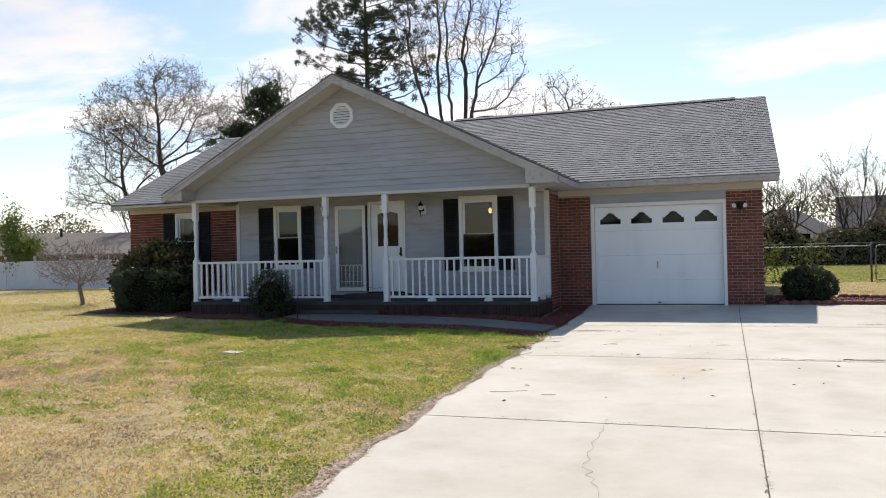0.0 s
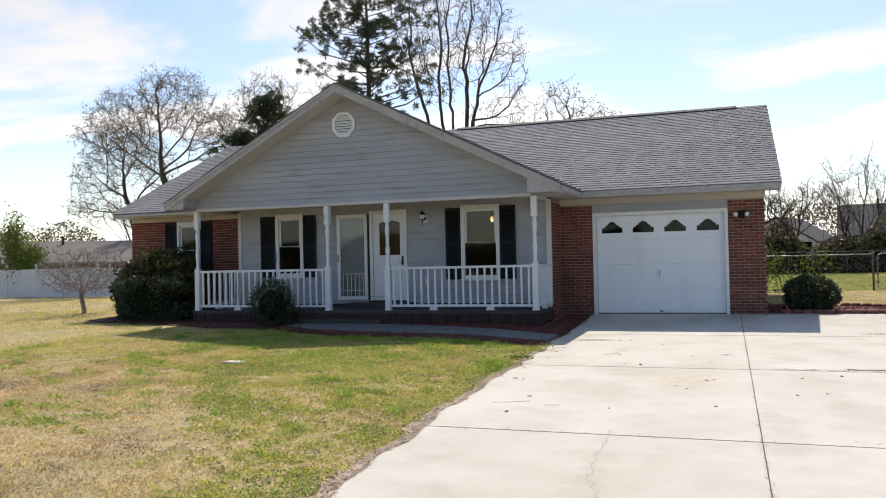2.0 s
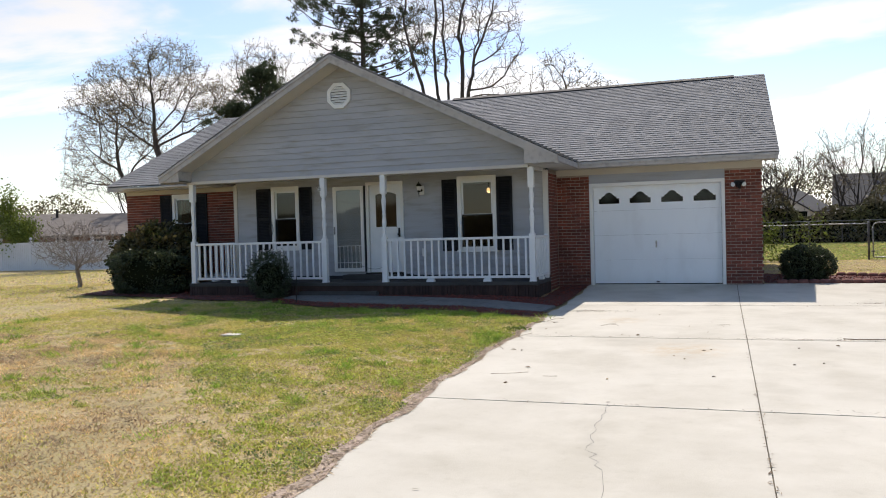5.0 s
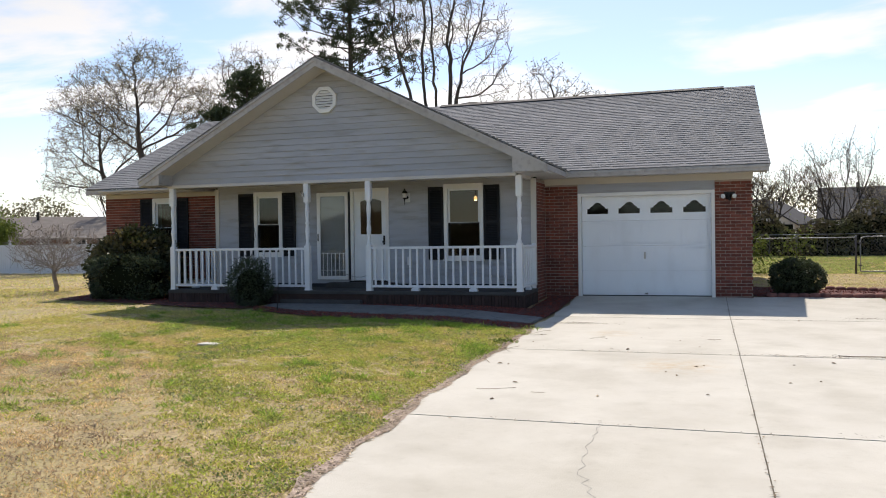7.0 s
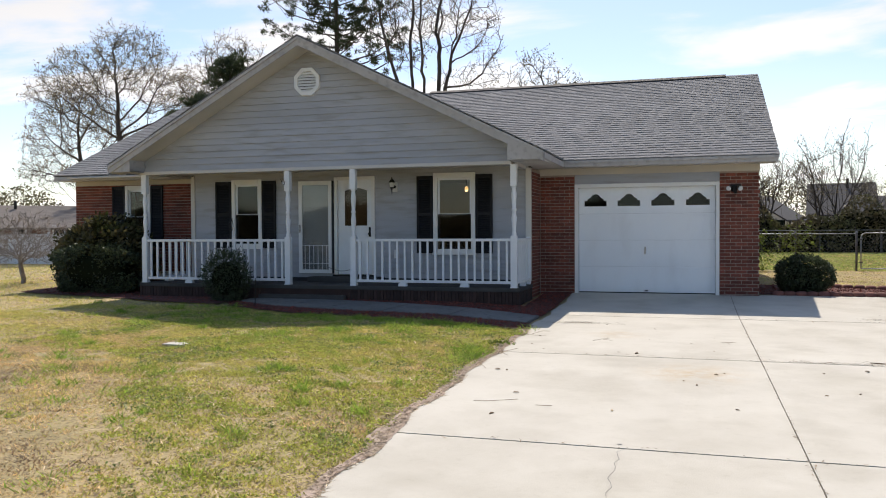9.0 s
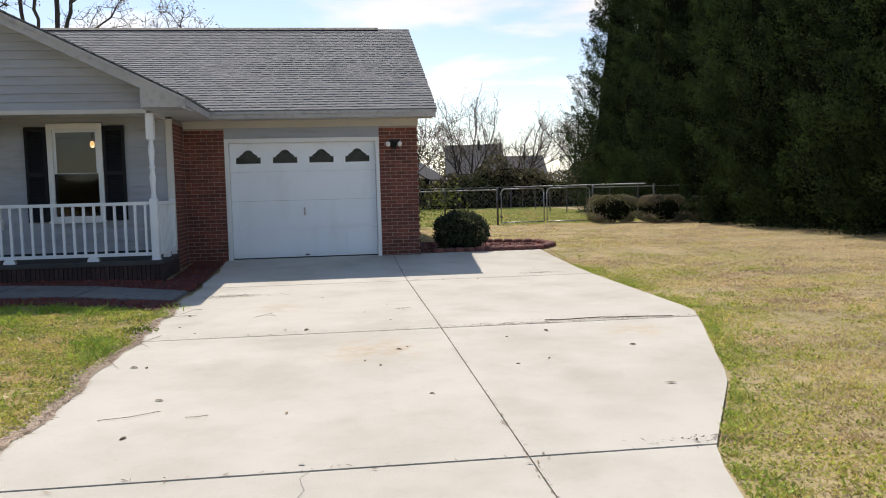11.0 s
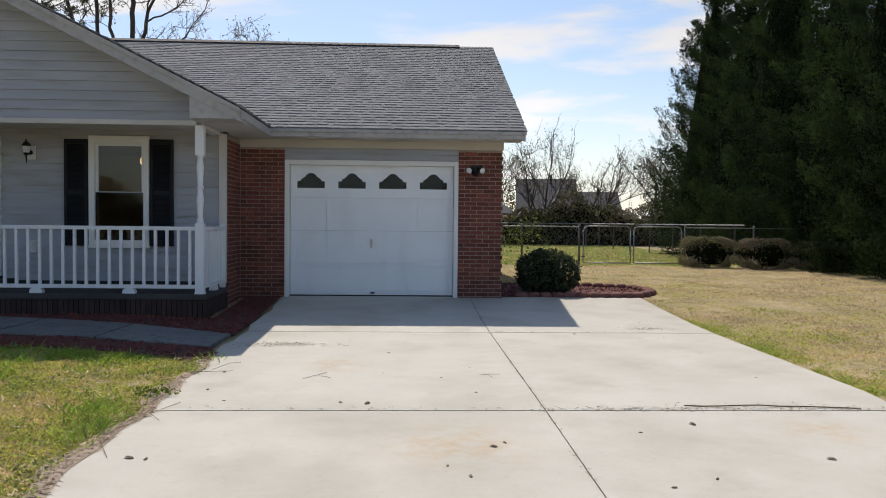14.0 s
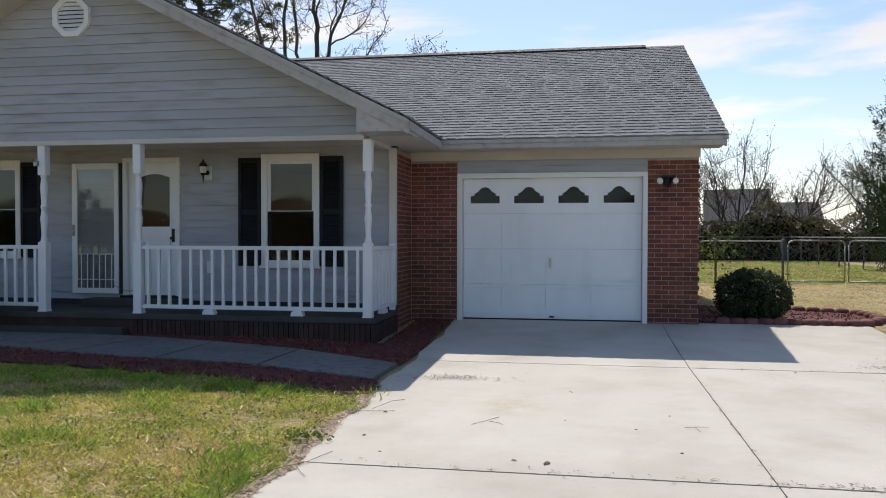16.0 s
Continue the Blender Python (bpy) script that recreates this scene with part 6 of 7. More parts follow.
part("top_rail", Geo().tube((9.2, 31.8, 1.22), (-14, 31.8, 1.22), 0.02, n=8), "steel", side)
for i in range(8):
    part("post", Geo().tube((9.2 - i * 3, 31.8, -0.05), (9.2 - i * 3, 31.8, 1.25), 0.028, n=8), "rust", side)

white = thing("vinyl_fence", -40, 22.5, -0.57, "white vinyl privacy fence with ball-capped posts", "fence")
x = -64.0
while x < -17:
    z = float(ground_z(x, 22.5)) - 0.02
    p = part("post", Geo().box(x - 0.065, x + 0.065, 22.435, 22.565, z, z + 1.90), "vinyl", white, bevel=0.008)
    part("cap", Geo().box(x - 0.085, x + 0.085, 22.415, 22.585, z + 1.90, z + 1.93).lathe(x, 22.5, [(0.03, z + 1.93), (0.035, z + 1.96), (0.085, z + 2.02), (0.095, z + 2.07), (0.07, z + 2.13), (0.01, z + 2.15)], 12), "vinyl", p, "white ball cap")
    part("panel", Geo().box(x + 0.065, x + 2.375, 22.48, 22.52, z + 0.06, z + 1.78), "vinyl", white)
    part("rail", Geo().box(x + 0.065, x + 2.375, 22.46, 22.54, z + 1.70, z + 1.82), "vinyl", white, bevel=0.006)
    part("rail", Geo().box(x + 0.065, x + 2.375, 22.46, 22.54, z + 0.04, z + 0.18), "vinyl", white, bevel=0.006)
    g = Geo()
    for k in range(1, 15):
        g.box(x + 0.065 + k * 0.154 - 0.004, x + 0.065 + k * 0.154 + 0.004, 22.474, 22.482, z + 0.18, z + 1.70)
    part("grooves", g, "far_wall", white)
    x += 2.44


# ---- neighbouring houses ----
def far_house(x, y, turn, w, d, eave, ridge, roof_mat, wall_mat, label, base=0.0, cross=False):
    h = thing("far_house", x, y, base, label, "house")
    m = pose(x, y, base, 0, 0, turn)

    def placed(g):
        g.v = [tuple(m @ Vector(v)) for v in g.v]
        return g
    part("wall", placed(Geo().box(-w / 2, w / 2, -d / 2, d / 2, -0.5, eave).add([(-w / 2, -d / 2, eave), (-w / 2, d / 2, eave), (-w / 2, 0, ridge - 0.1), (w / 2, -d / 2, eave), (w / 2, d / 2, eave), (w / 2, 0, ridge - 0.1)], [(0, 1, 2), (5, 4, 3)])), wall_mat, h)
    o = 0.4
    sl = (ridge - eave) / (d / 2)
    g = Geo()
    for s in (-1, 1):
        g.add([(-w / 2 - o, 0, ridge), (w / 2 + o, 0, ridge), (w / 2 + o, s * (d / 2 + o), eave - o * sl), (-w / 2 - o, s * (d / 2 + o), eave - o * sl),
               (-w / 2 - o, 0, ridge - 0.15), (w / 2 + o, 0, ridge - 0.15), (w / 2 + o, s * (d / 2 + o), eave - o * sl - 0.15), (-w / 2 - o, s * (d / 2 + o), eave - o * sl - 0.15)],
              [(0, 1, 2, 3), (4, 7, 6, 5), (2, 6, 7, 3), (0, 3, 7, 4), (1, 5, 6, 2)])
    roof2 = part("roof", placed(g), roof_mat, h)
    part("vent_pipe", placed(Geo().tube((w * 0.1, -0.8, ridge - 0.6), (w * 0.1, -0.8, ridge + 0.35), 0.12, n=8)), "iron", roof2)
    k = -w / 2 + 1.2
    while k < w / 2 - 1:
        wd = part("window", placed(Geo().box(k, k + 1.0, -d / 2 - 0.05, -d / 2 + 0.02, 1.0, 2.2)), "paint", h)
        part("pane", placed(Geo().box(k + 0.1, k + 0.9, -d / 2 - 0.06, -d / 2 - 0.04, 1.1, 2.1)), "dark", wd)
        k += 2.9
    for s in (-1, 1):
        wd = part("window", placed(Geo().box(s * w / 2 - 0.05, s * w / 2 + 0.05, -0.5, 0.5, 1.2, 2.4)), "paint", h)
        part("pane", placed(Geo().box(s * w / 2 - 0.06, s * w / 2 + 0.06, -0.4, 0.4, 1.3, 2.3)), "dark", wd)


far_house(-57.4, 38.0, 46, 17, 9, 2.2, 4.0, "far_roof", "far_brick", "low house with a brown-grey roof behind the fence", -0.3)
far_house(-74, 30, 46, 13, 8, 2.2, 3.9, "far_roof", "far_wall", "low neighbouring house with a brown roof", -0.3)
far_house(11.9, 61, -8, 4.6, 9, 2.7, 5.3, "far_roof_grey", "far_wall", "neighbouring house with a steep grey roof")
far_house(16.6, 62, -8, 3.6, 8, 2.4, 4.2, "far_roof_grey", "far_wall", "lower grey-roofed garage of a neighbouring house")
far_house(5.6, 68, 68, 7, 7, 2.4, 4.6, "far_roof_grey", "far_wall", "pale gabled house beyond the thicket")

# ---- grass, weeds and litter ----
def blades(pts, h, w, mat, name, label):
    p = np.asarray(pts)
    n = len(p)
    a = rng.uniform(0, 2 * math.pi, n)
    hh = h * rng.uniform(0.5, 1.4, n) * (0.85 + 0.55 * np.sin(9 * p[:, 0] + 2.5 * np.sin(6 * p[:, 1])) * np.sin(8 * p[:, 1] + 2.5 * np.sin(5 * p[:, 0])))
    ww = w * rng.uniform(0.6, 1.4, n)
    side = np.stack([np.cos(a) * ww, np.sin(a) * ww, np.zeros(n)], axis=1)
    b = rng.uniform(0, 2 * math.pi, n)
    lean = np.stack([np.cos(b) * hh * 1.1, np.sin(b) * hh * 1.1, hh], axis=1)
    v = np.stack([p - side, p + side, p + lean], axis=1).reshape(-1, 3)
    return tagged(cloud(name, v, 3, mat), label, "grass", kind="stuff")


def off_drive(x, y):
    left = np.interp(-y, [0, 5.0, 6.3, 8.5, 10.5, 12.0, 14.0], [-2.84, -2.82, -2.74, -2.74, -2.70, -2.62, -2.50]) + 0.03 * np.sin(y * 3.1) + 0.02 * np.sin(y * 7.3)
    right = np.interp(-y, [0, 7.0, 7.7, 9.0, 9.9, 11.4, 12.6, 15, 30], [3.08, 3.05, 2.82, 2.34, 2.02, 1.2, 0.9, 0.75, 0.7])
    ok = (x < left - 0.05) | (x > right + 0.03) | (y > 0.3)
    house_in = (x > -15.4) & (x < 0.8) & (y > -0.3) & (y < 9.8)
    porch = (x > -12.1) & (x < -2.8) & (y > -2.6) & (y <= 0.3)
    beds = (x > -9.0) & (x < -2.7) & (y > np.interp(x, [-9, -8.6, -7, -4.9, -2.8], [-3.0, -3.8, -4.64, -5.0, -5.31])) & (y < 0)
    beds |= (x > -15.2) & (x <= -8.9) & (y > np.interp(x, [-15.2, -12, -10.4, -9.1], [-2.3, -2.8, -3.3, -3.5])) & (y < 0)
    beds |= (x > 0.7) & (x < 3.55) & (y > -0.1) & (y < 2.5)
    return ok & ~house_in & ~porch & ~beds


def green_share(x, y):
    """How green the lawn is: fresh near the house and along the drive, straw further out."""
    v = np.array([noise.noise((px * 0.55, py * 0.8, 3.0)) + 0.7 * noise.noise((px * 1.5, py * 2.1, 8.0)) + 0.5 * noise.noise((px * 4.3, py * 5.0, 5.0)) for px, py in zip(x, y)])
    border = np.interp(-y, [7.2, 8.1, 8.9, 10.4, 11.3, 13.0, 14.0, 18.0], [-60.0, -14.0, -7.2, -5.7, -5.2, -3.95, -3.6, -3.4])
    straw = np.clip((border - x + 0.7 * v) / 0.7 + 0.5, 0, 1) * np.clip((x + 22) / 4, 0.35, 1)
    base = np.where(x > 0.4, np.where(y > 10.3, 0.95, 0.60 - 0.09 * np.clip(x - 3, 0, 6)), 0.90 - 0.78 * straw - 0.015 * np.clip(-x - 10, 0, 12))
    edge = np.interp(-y, [0, 7.0, 7.7, 9.0, 9.9, 11.4, 12.6, 15, 30], [3.08, 3.05, 2.82, 2.34, 2.02, 1.2, 0.9, 0.75, 0.7])
    base = base + np.where((x > 0.4) & (y < -3.5), 0.9 * np.exp(-np.clip(x - edge, 0, 9) / 0.28), 0)
    return np.clip(base + 0.75 * v, 0.04, 0.96)


zones = [((-12, -2.6, -15.5, -4), 250000, 0.025, 0.0062), ((-8.5, -2.6, -10, -4.8), 150000, 0.026, 0.0042), ((-24, -2.6, -13, 2), 150000, 0.030, 0.009), ((0.6, 11.5, -14, 11), 130000, 0.022, 0.007), ((0.8, 6.5, -12.5, -1.0), 190000, 0.024, 0.0055), ((-40, -12, -4, 22), 40000, 0.05, 0.016), ((-4, 11, 10.6, 32), 120000, 0.05, 0.03)]
for (x0, x1, y0, y1), n, h, w in zones:
    x, y = rng.uniform(x0, x1, n), rng.uniform(y0, y1, n)
    if n == 190000:
        x, y = x0 + 10 * rng.beta(1.1, 2.2, n), y0 + 20 * rng.beta(1.2, 2.6, n)
    keep = off_drive(x, y)
    x, y = x[keep], y[keep]
    share = green_share(x, y)
    green = rng.uniform(0, 1, len(x)) < share
    p = np.stack([x, y, ground_z(x, y) - 0.004], axis=1)
    blades(p[green], h * 0.8, w, "yard_green" if y0 > 10 else "blade_green", "grass", "short green spring grass on the lawn")
    spots = np.array([noise.noise((px * 1.1 + 40, py * 1.3, 1.0)) + 0.5 * noise.noise((px * 3.1, py * 3.7, 2.0)) for px, py in zip(x, y)])
    brown = ~green & (rng.uniform(0, 1, len(x)) < np.clip(np.where((x > 0.4) & (y < 9), 0.82, 0.20) + 1.2 * spots, 0, 1))
    dry = ~green & ~brown
    blades(p[dry], h * 0.8, w, "blade_dry", "dry_grass", "short straw-coloured dormant grass on the lawn")
    blades(p[brown], h * 0.7, w, "blade_brown", "brown_grass", "short brown dead grass on the lawn")
# longer tufts
tufts = []
for k in range(170):
    cx, cy_ = random.uniform(-12, -2.75), random.uniform(-13, -3.6)
    if k < 60:
        cx, cy_ = random.uniform(-9, -3.1), random.uniform(-6.2, -4.6)
    if bool(off_drive(np.array([cx]), np.array([cy_]))[0]):
        q = rng.normal(size=(60, 2)) * random.uniform(0.04, 0.12) + (cx, cy_)
        tufts.append(np.column_stack([q, ground_z(q[:, 0], q[:, 1])]))
for cx, cy_ in ((-4.1, -5.35), (-3.55, -5.5), (-4.9, -5.22), (-5.4, -5.15), (-5.0, -5.3), (-6.4, -5.1), (-3.12, -7.43), (-2.85, -7.89), (-4.3, -6.4), (-5.2, -6.6), (-4.6, -7.4), (-5.9, -7.2)):
    q = rng.normal(size=(330, 2)) * 0.15 + (cx, cy_)
    q = q[off_drive(q[:, 0], q[:, 1])]
    tufts.append(np.column_stack([q, ground_z(q[:, 0], q[:, 1])]))
blades(np.concatenate(tufts), 0.07, 0.006, "fresh", "grass_tufts", "longer tufts of fresh green grass")

# low clover and broad-leaved weeds between the blades
def clover(x0, x1, y0, y1, n, name, mat, shift, cut, size):
    x, y = rng.uniform(x0, x1, n), rng.uniform(y0, y1, n)
    v = np.array([noise.noise((px * 0.9 + shift, py * 1.2, 6.0)) + 0.7 * noise.noise((px * 3.7, py * 4.4 + shift, 9.0)) for px, py in zip(x, y)])
    ok = off_drive(x, y) & (v > cut) & (green_share(x, y) > 0.55)
    c = np.stack([x, y, ground_z(x, y) + rng.uniform(0.004, 0.028, n)], axis=1)[ok]
    tagged(cloud(name, leaves(c, size, 1.0), 4, mat), "small round-leaved weeds low in the lawn", "weeds", kind="stuff")


clover(-9, -2.65, -14, -5.0, 150000, "clover", "clover", 0.0, 0.02, 0.022)
clover(-9, -2.65, -14, -5.0, 60000, "clover", "clover_dark", 17.0, 0.28, 0.024)
clover(0.9, 6.0, -12.5, -1.0, 60000, "clover", "clover", 31.0, 0.08, 0.022)

# fresh weeds along the right edge of the drive
fringe = []
for k in range(9500):
    y = random.uniform(-13, -2.2)
    x = drive_right(y) + 0.02 + random.expovariate(1 / (0.05 + 0.16 * max(0.0, 0.6 + noise.noise((3.0, y * 0.9, 1.0)))))
    if noise.noise((x * 3, y * 2.2, 4.0)) > -0.22:
        fringe.append((x, y, float(ground_z(x, y))))
fringe = np.array(fringe)
blades(fringe[::2], 0.03, 0.006, "blade_green", "grass", "yellow-green weeds along the edge of the drive")
blades(fringe[1::2], 0.03, 0.006, "fresh", "grass_tufts", "fresh green weeds along the edge of the drive")

# bare dirt strip along the drive
g = Geo()
ys = np.arange(-20, -4.9, 0.09)
for ya, yb in zip(ys, ys[1:]):
    wa, wb = [0.02 + 0.13 * max(0, noise.noise((0, yy * 1.1, 0)) + 0.2) + 0.05 * max(0, noise.noise((4.0, yy * 6.5, 0))) for yy in (ya, yb)]
    za, zb = float(ground_z(-2.7, ya)) + 0.016, float(ground_z(-2.7, yb)) + 0.016
    g.add([(drive_left(ya) - wa - 0.05, ya, za), (drive_left(ya) + wa * 0.6, ya, za), (drive_left(yb) + wb * 0.6, yb, zb), (drive_left(yb) - wb - 0.05, yb, zb)], [(0, 1, 2, 3)])
tagged(part("edge_dirt", g, "pinkdirt"), "pinkish sandy dirt along the edge of the drive", "dirt", kind="structure")


def scatter(name, pts, size, label, flat=0.5):
    p = np.asarray(pts)
    v = leaves(p, size, flat)
    v[:, 2] = np.repeat(p[:, 2], 4) + (v[:, 2] - np.repeat(p[:, 2], 4)) * 0.12 + 0.006
    return tagged(cloud(name, v, 4, "litter"), label, "litter", kind="stuff")


pts = []
for k in range(8200):
    x, y = random.uniform(-11, -2.7), random.uniform(-14, -4.9)
    pts.append((x, y, float(ground_z(x, y)) + 0.012))
for k in range(2400):
    x, y = random.uniform(2, 10), random.uniform(-12, 9)
    if x > drive_right(y) + 0.05:
        pts.append((x, y, float(ground_z(x, y)) + 0.012))
for k in range(3200):
    y = random.uniform(-16, -4.9)
    x = drive_left(y) - abs(random.gauss(0, 0.12)) + 0.03
    pts.append((x, y, float(ground_z(x, y)) + 0.016))
for k in range(620):
    x, yj = random.uniform(-2.5, 3.0), random.choice((-7.42, -7.42, -7.42, -3.35, -11.28))
    if x > 0.2 or random.random() < 0.3:
        y = yj + random.gauss(0, 0.03)
        pts.append((x, y, float(ground_z(x, y)) + 0.014))
for k in range(260):
    y = random.uniform(-14, -0.5)
    x = 0.21 + random.gauss(0, 0.012)
    pts.append((x, y, float(ground_z(x, y)) + 0.013))
scatter("leaf_litter", pts, 0.05, "dry leaf litter along joints and edges of the drive", 0.35)
clump = []
for cx, cy_, n, s in ((-2.15, -4.38, 230, 0.10), (-1.85, -4.4, 60, 0.12), (2.3, -3.05, 130, 0.09), (1.35, -11.2, 120, 0.12), (1.9, -7.38, 130, 0.28), (1.1, -7.44, 60, 0.12), (0.6, -7.42, 40, 0.15), (-2.45, -4.45, 50, 0.1)):
    for k in range(n):
        x, y = cx + random.gauss(0, s * 1.6), cy_ + random.gauss(0, s * (0.75 if cy_ > -5 else 0.3))
        clump.append((x, y, float(ground_z(x, y)) + 0.016))
v = leaves(np.array(clump), 0.042, 0.3)
v[:, 2] = np.repeat(np.array(clump)[:, 2], 4) + (v[:, 2] - np.repeat(np.array(clump)[:, 2], 4)) * 0.3 + 0.006
tagged(cloud("litter_heaps", v, 4, "wet_leaf"), "dark heaps of twigs and leaf bits on the drive", "litter", kind="stuff")
big = []
for k in range(16):
    y = random.uniform(-17, -1.5)
    x = random.uniform(-2.3, max(drive_right(y) - 0.3, 0.4))
    big.append((x, y, float(ground_z(x, y)) + 0.016))
scatter("fallen_leaves", big, 0.075, "scattered brown fallen leaves on the concrete", 0.6)
# long twig in the joint, a pale leaf and a pale lid in the grass
def twig(points, r, mat, label):
    c = bpy.data.curves.new("twig", "CURVE")
    c.dimensions, c.bevel_depth, c.bevel_resolution = "3D", r, 1
    sp = c.splines.new("POLY")
    sp.points.add(len(points) - 1)
    for q, (px, py, dz) in zip(sp.points, points):
        q.co = (px, py, float(ground_z(px, py)) + 0.018 + dz, 1)
    c.materials.append(M[mat])
    return tagged(new("twig", c), label, "twig", "fallen twigs")


line, px, py = [], 1.3, -7.34
for k in range(10):
    line.append((px, py, random.uniform(0, 0.008)))
    px, py = px + 0.15, py + random.uniform(-0.03, 0.035)
twig(line, 0.0055, "litter", "long dry twig lying along the drive joint")
for line in ([(-1.74, -6.30, 0), (-1.64, -6.18, 0.006), (-1.56, -6.02, 0)], [(-1.62, -6.17, 0), (-1.54, -6.24, 0.006), (-1.50, -6.28, 0)], [(-0.16, -6.12, 0), (-0.07, -6.14, 0.012), (0.02, -6.08, 0)], [(-0.09, -6.14, 0.01), (-0.06, -6.24, 0)]):
    twig(line, 0.0018, "litter", "short forked twig lying on the concrete")
for line in ([(-2.33, -10.12, 0), (-2.15, -10.10, 0.004), (-1.97, -9.98, 0)], [(-1.78, -10.16, 0), (-1.70, -10.18, 0.004), (-1.64, -10.14, 0)], [(-2.75, -8.3, 0.01), (-2.6, -8.6, 0.0)], [(-2.66, -7.6, 0.01), (-2.55, -7.75, 0.0)],
             [(-2.60, -6.00, 0.02), (-2.50, -5.72, 0.03), (-2.44, -5.50, 0)], [(-2.72, -6.1, 0.02), (-2.42, -5.95, 0.0)], [(-2.9, -7.9, 0.02), (-2.62, -7.5, 0.01), (-2.55, -7.2, 0.0)]):
    twig(line, 0.002, "litter", "short brown twig at the edge of the drive")
for x, y, s in ((-1.13, -7.24, 0.055), (-0.23, -5.74, 0.02), (-0.28, -8.39, 0.042), (-0.20, -8.30, 0.03), (-0.59, -8.77, 0.025), (-0.47, -8.96, 0.035), (-2.47, -8.61, 0.05), (-2.365, -8.63, 0.035), (-2.04, -9.70, 0.045), (-2.07, -10.53, 0.045), (-0.157, -9.91, 0.03), (0.75, -8.07, 0.025), (1.75, -8.67, 0.045),
                (0.91, -9.02, 0.03), (0.62, -9.16, 0.03), (1.18, -7.86, 0.05), (-2.49, -5.99, 0.03), (-2.46, -6.74, 0.03), (-2.24, -7.14, 0.02), (-0.52, -6.23, 0.02), (-0.26, -6.84, 0.025), (-1.34, -7.2, 0.03), (0.74, -3.4, 0.03), (-1.14, -10.19, 0.04)):
    s = s * 0.62
    turn, g = random.uniform(0, 3.1), Geo()
    for i in range(7):
        u = -1 + i / 3
        wide = s * (0.42 * math.sqrt(max(0.0, 1 - u * u)) + 0.06)
        for k in range(5):
            q = math.pi * (0.15 + 0.8 * k / 4) + random.uniform(-0.12, 0.12)
            ax, ay, az = u * s, wide * math.cos(q), wide * 0.95 * math.sin(q) + random.uniform(0, 0.12) * s
            g.v.append((x + ax * math.cos(turn) - ay * math.sin(turn), y + ax * math.sin(turn) + ay * math.cos(turn), az))
    g.f = [(i * 5 + k, i * 5 + k + 1, i * 5 + k + 6, i * 5 + k + 5) for i in range(6) for k in range(4)]
    z = float(ground_z(x, y)) + 0.012
    g.v = [(a, b, c + z) for a, b, c in g.v]
    tagged(part("curled_leaf", g, "straw" if y == -10.19 else "litter"), "pale curled leaf on the concrete" if y == -10.19 else "curled dark brown leaf on the concrete", "leaf", "curled leaves")
lid = part("meter_lid", Geo().slab([(-6.78, -8.37), (-6.48, -8.41), (-6.45, -8.23), (-6.75, -8.19)], lambda x, y: float(ground_z(x, y)) - 0.02, lambda x, y: float(ground_z(x, y)) + 0.025), "concrete", bevel=0.006)
tagged(lid, "pale concrete lid set in the grass", "lid")

# straw and thin sticks in the grass and along the drive
pts = []
for k in range(7000):
    x, y = random.uniform(-11, -2.8), random.uniform(-13, -5.0)
    pts.append((x, y, float(ground_z(x, y)) + 0.02))
for k in range(1500):
    y = random.uniform(-15, -4.9)
    x = drive_left(y) - abs(random.gauss(0, 0.10)) + 0.04
    pts.append((x, y, float(ground_z(x, y)) + 0.016))
for k in range(1700):
    x, y = random.uniform(1.5, 10), random.uniform(-12, 9)
    if x > drive_right(y) + 0.03:
        pts.append((x, y, float(ground_z(x, y)) + 0.014))
v = leaves(np.array(pts), 0.11, 0.13)
v[:, 2] = np.repeat(np.array(pts)[:, 2], 4) + (v[:, 2] - np.repeat(np.array(pts)[:, 2], 4)) * 0.2
tagged(cloud("straw_litter", v, 4, "straw"), "pale straw and thin dry sticks in the grass", "litter", kind="stuff")
# a low weed at the edge of the drive
wd = thing("weed", -2.82, -6.95, float(ground_z(-2.82, -6.95)), "low dark green weed at the edge of the drive", "weed")
c = rng.normal(size=(130, 3)) * (0.10, 0.07, 0.012) + (-2.84, -6.95, float(ground_z(-2.84, -6.95)) + 0.045)
cloud("leaves", leaves(c, 0.036, 0.8), 4, "newleaf", wd)
cz = float(ground_z(-8.1, -3.2))
stake = part("garden_stake", Geo().tube((-8.1, -3.85, cz - 0.05), (-8.08, -3.84, cz + 0.52), 0.009, 0.007, 6), "iron")
tagged(stake, "thin dark garden stake standing by the walkway", "stake")

# ---- bricks ----
BL, BH, BD = 0.194, 0.057, 0.09
CH, CL = 0.0677, 0.2035


def brick_mesh(length):
    g = Geo().box(-length / 2, length / 2, 0, BD, 0, BH)
    bm = bmesh.new()
    vs = [bm.verts.new(v) for v in g.v]
    for f in g.f:
        bm.faces.new([vs[i] for i in f])
    bmesh.ops.recalc_face_normals(bm, faces=bm.faces)
    bmesh.ops.bevel(bm, geom=[e for e in bm.edges], offset=0.004, segments=1, affect="EDGES")
    me = bpy.data.meshes.new("brick")
    bm.to_mesh(me)
    bm.free()
    me.materials.append(M["brick"])
    return me


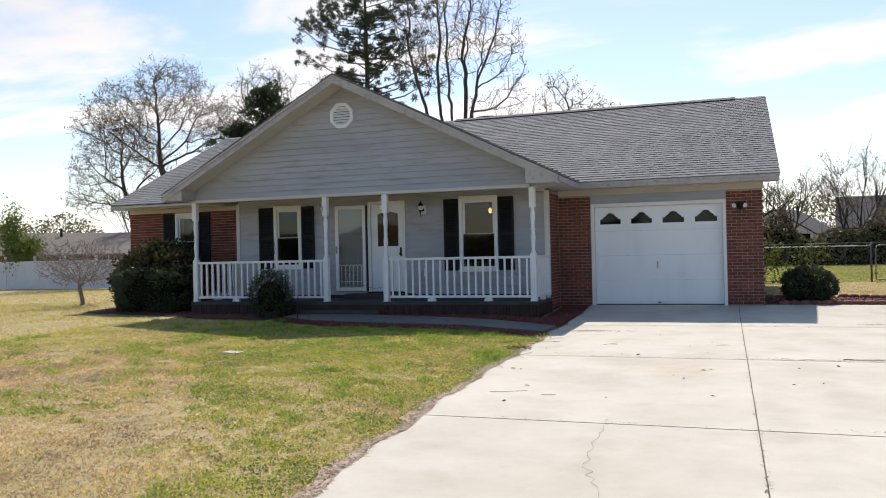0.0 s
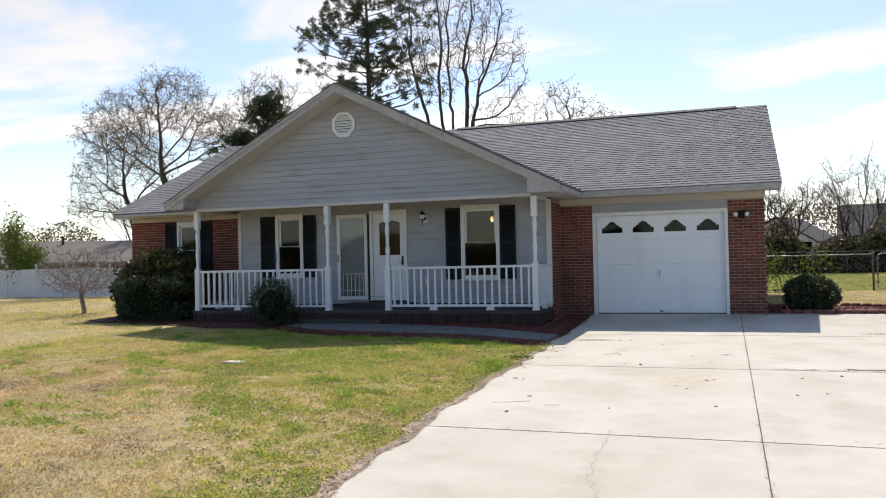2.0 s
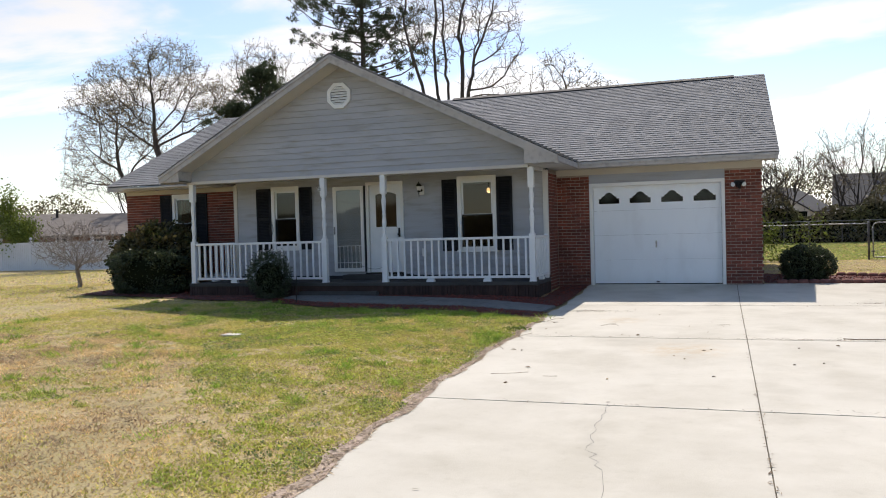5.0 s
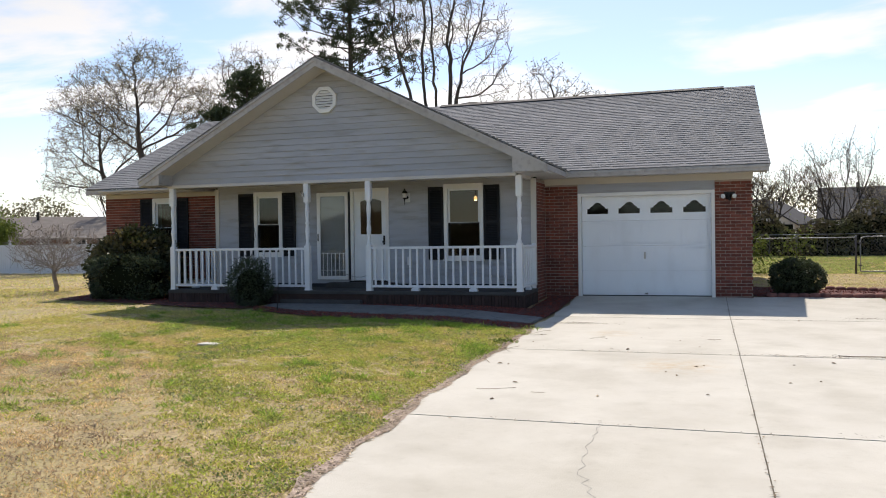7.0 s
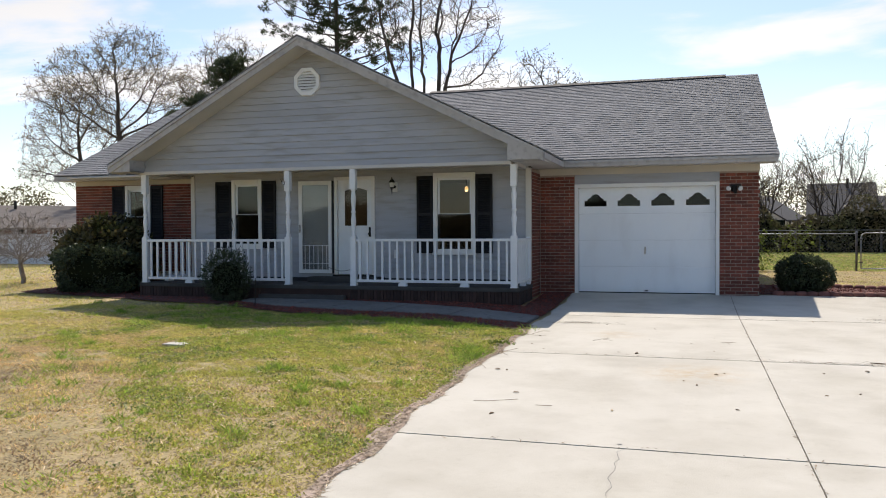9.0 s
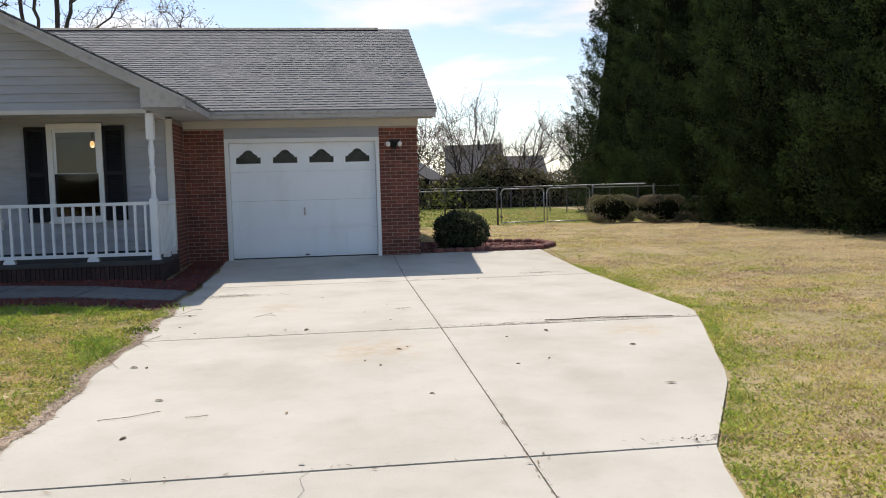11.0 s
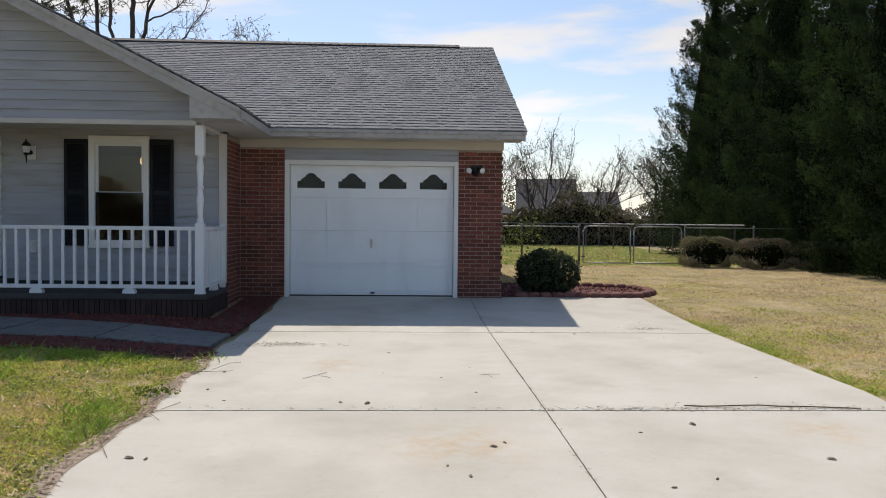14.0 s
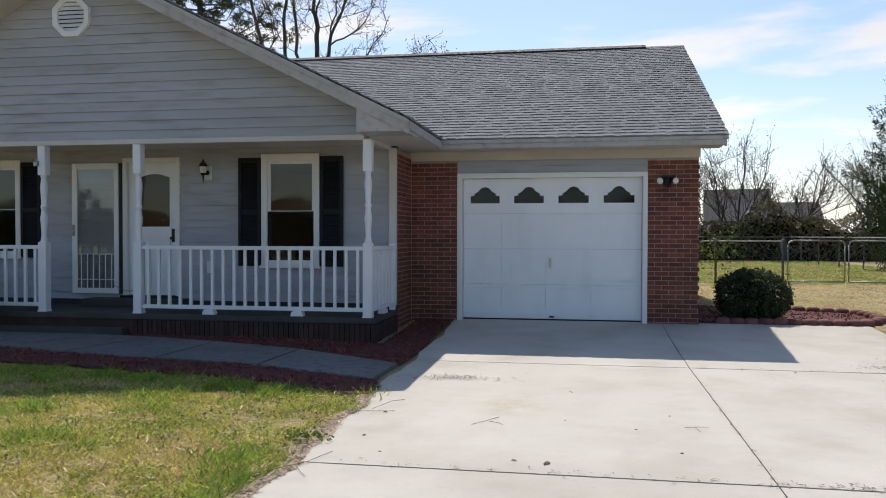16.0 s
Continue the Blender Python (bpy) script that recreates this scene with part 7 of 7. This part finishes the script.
def lay(parent, a, b, z0, z1, place):
    """Running bond along a line from a to b; place(u, z) gives the pose of a brick's middle."""
    cache = {}
    k, z = 0, z0
    while z + BH <= z1 + 0.01:
        u = a - (CL / 2 if k % 2 else 0)
        while u < b:
            lo, hi = max(u, a), min(u + BL, b)
            if hi - lo > 0.03:
                key = round(hi - lo, 2)
                if key not in cache:
                    cache[key] = brick_mesh(hi - lo)
                ob = new("brick", cache[key])
                ob.parent = parent
                ob.matrix_basis = place((lo + hi) / 2, z)
            u += CL
        z += CH
        k += 1


flat = lambda y: (lambda u, z: pose(u, y + random.uniform(-0.002, 0.002), z))
lay(pier_r, 0.004, 0.735, -0.06, 2.40, flat(G))
lay(pier_l, -3.53, -2.824, -0.06, 2.40, flat(G))
lay(side_w, W + 0.052, G - 0.01, -0.06, 2.44, lambda u, z: pose(-3.535 + random.uniform(-0.002, 0.002), u, z, 0, 0, 90))

# brick wing, joined
g = Geo()
k, z = 0, -0.06
while z < 2.40:
    for a, b in ([(-15.26, -13.78), (-13.05, -11.22)] if 0.87 < z < 2.40 else [(-15.26, -11.22)]):
        u = a - (CL / 2 if k % 2 else 0)
        while u < b:
            lo, hi = max(u, a), min(u + BL, b)
            if hi - lo > 0.03:
                dy = random.uniform(-0.002, 0.002)
                g.box(lo, hi, G + dy, G + 0.03, z, z + BH)
            u += CL
    z += CH
    k += 1
tagged(part("bricks", g, "brick_island", house, "red-brown bricks of the wing"), kind="stuff")
# upright bricks along the porch base, shade put into their colour
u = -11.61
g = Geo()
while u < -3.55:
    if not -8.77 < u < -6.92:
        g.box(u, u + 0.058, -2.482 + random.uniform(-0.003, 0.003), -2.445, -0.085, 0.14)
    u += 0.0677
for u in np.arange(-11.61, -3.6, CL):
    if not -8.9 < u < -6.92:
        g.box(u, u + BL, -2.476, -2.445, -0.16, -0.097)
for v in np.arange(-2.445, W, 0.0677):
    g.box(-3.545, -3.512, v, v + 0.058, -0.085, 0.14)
tagged(part("base_bricks", g, "brick_shaded", house, "upright bricks under the porch floor, darkened as in shade"), kind="stuff")
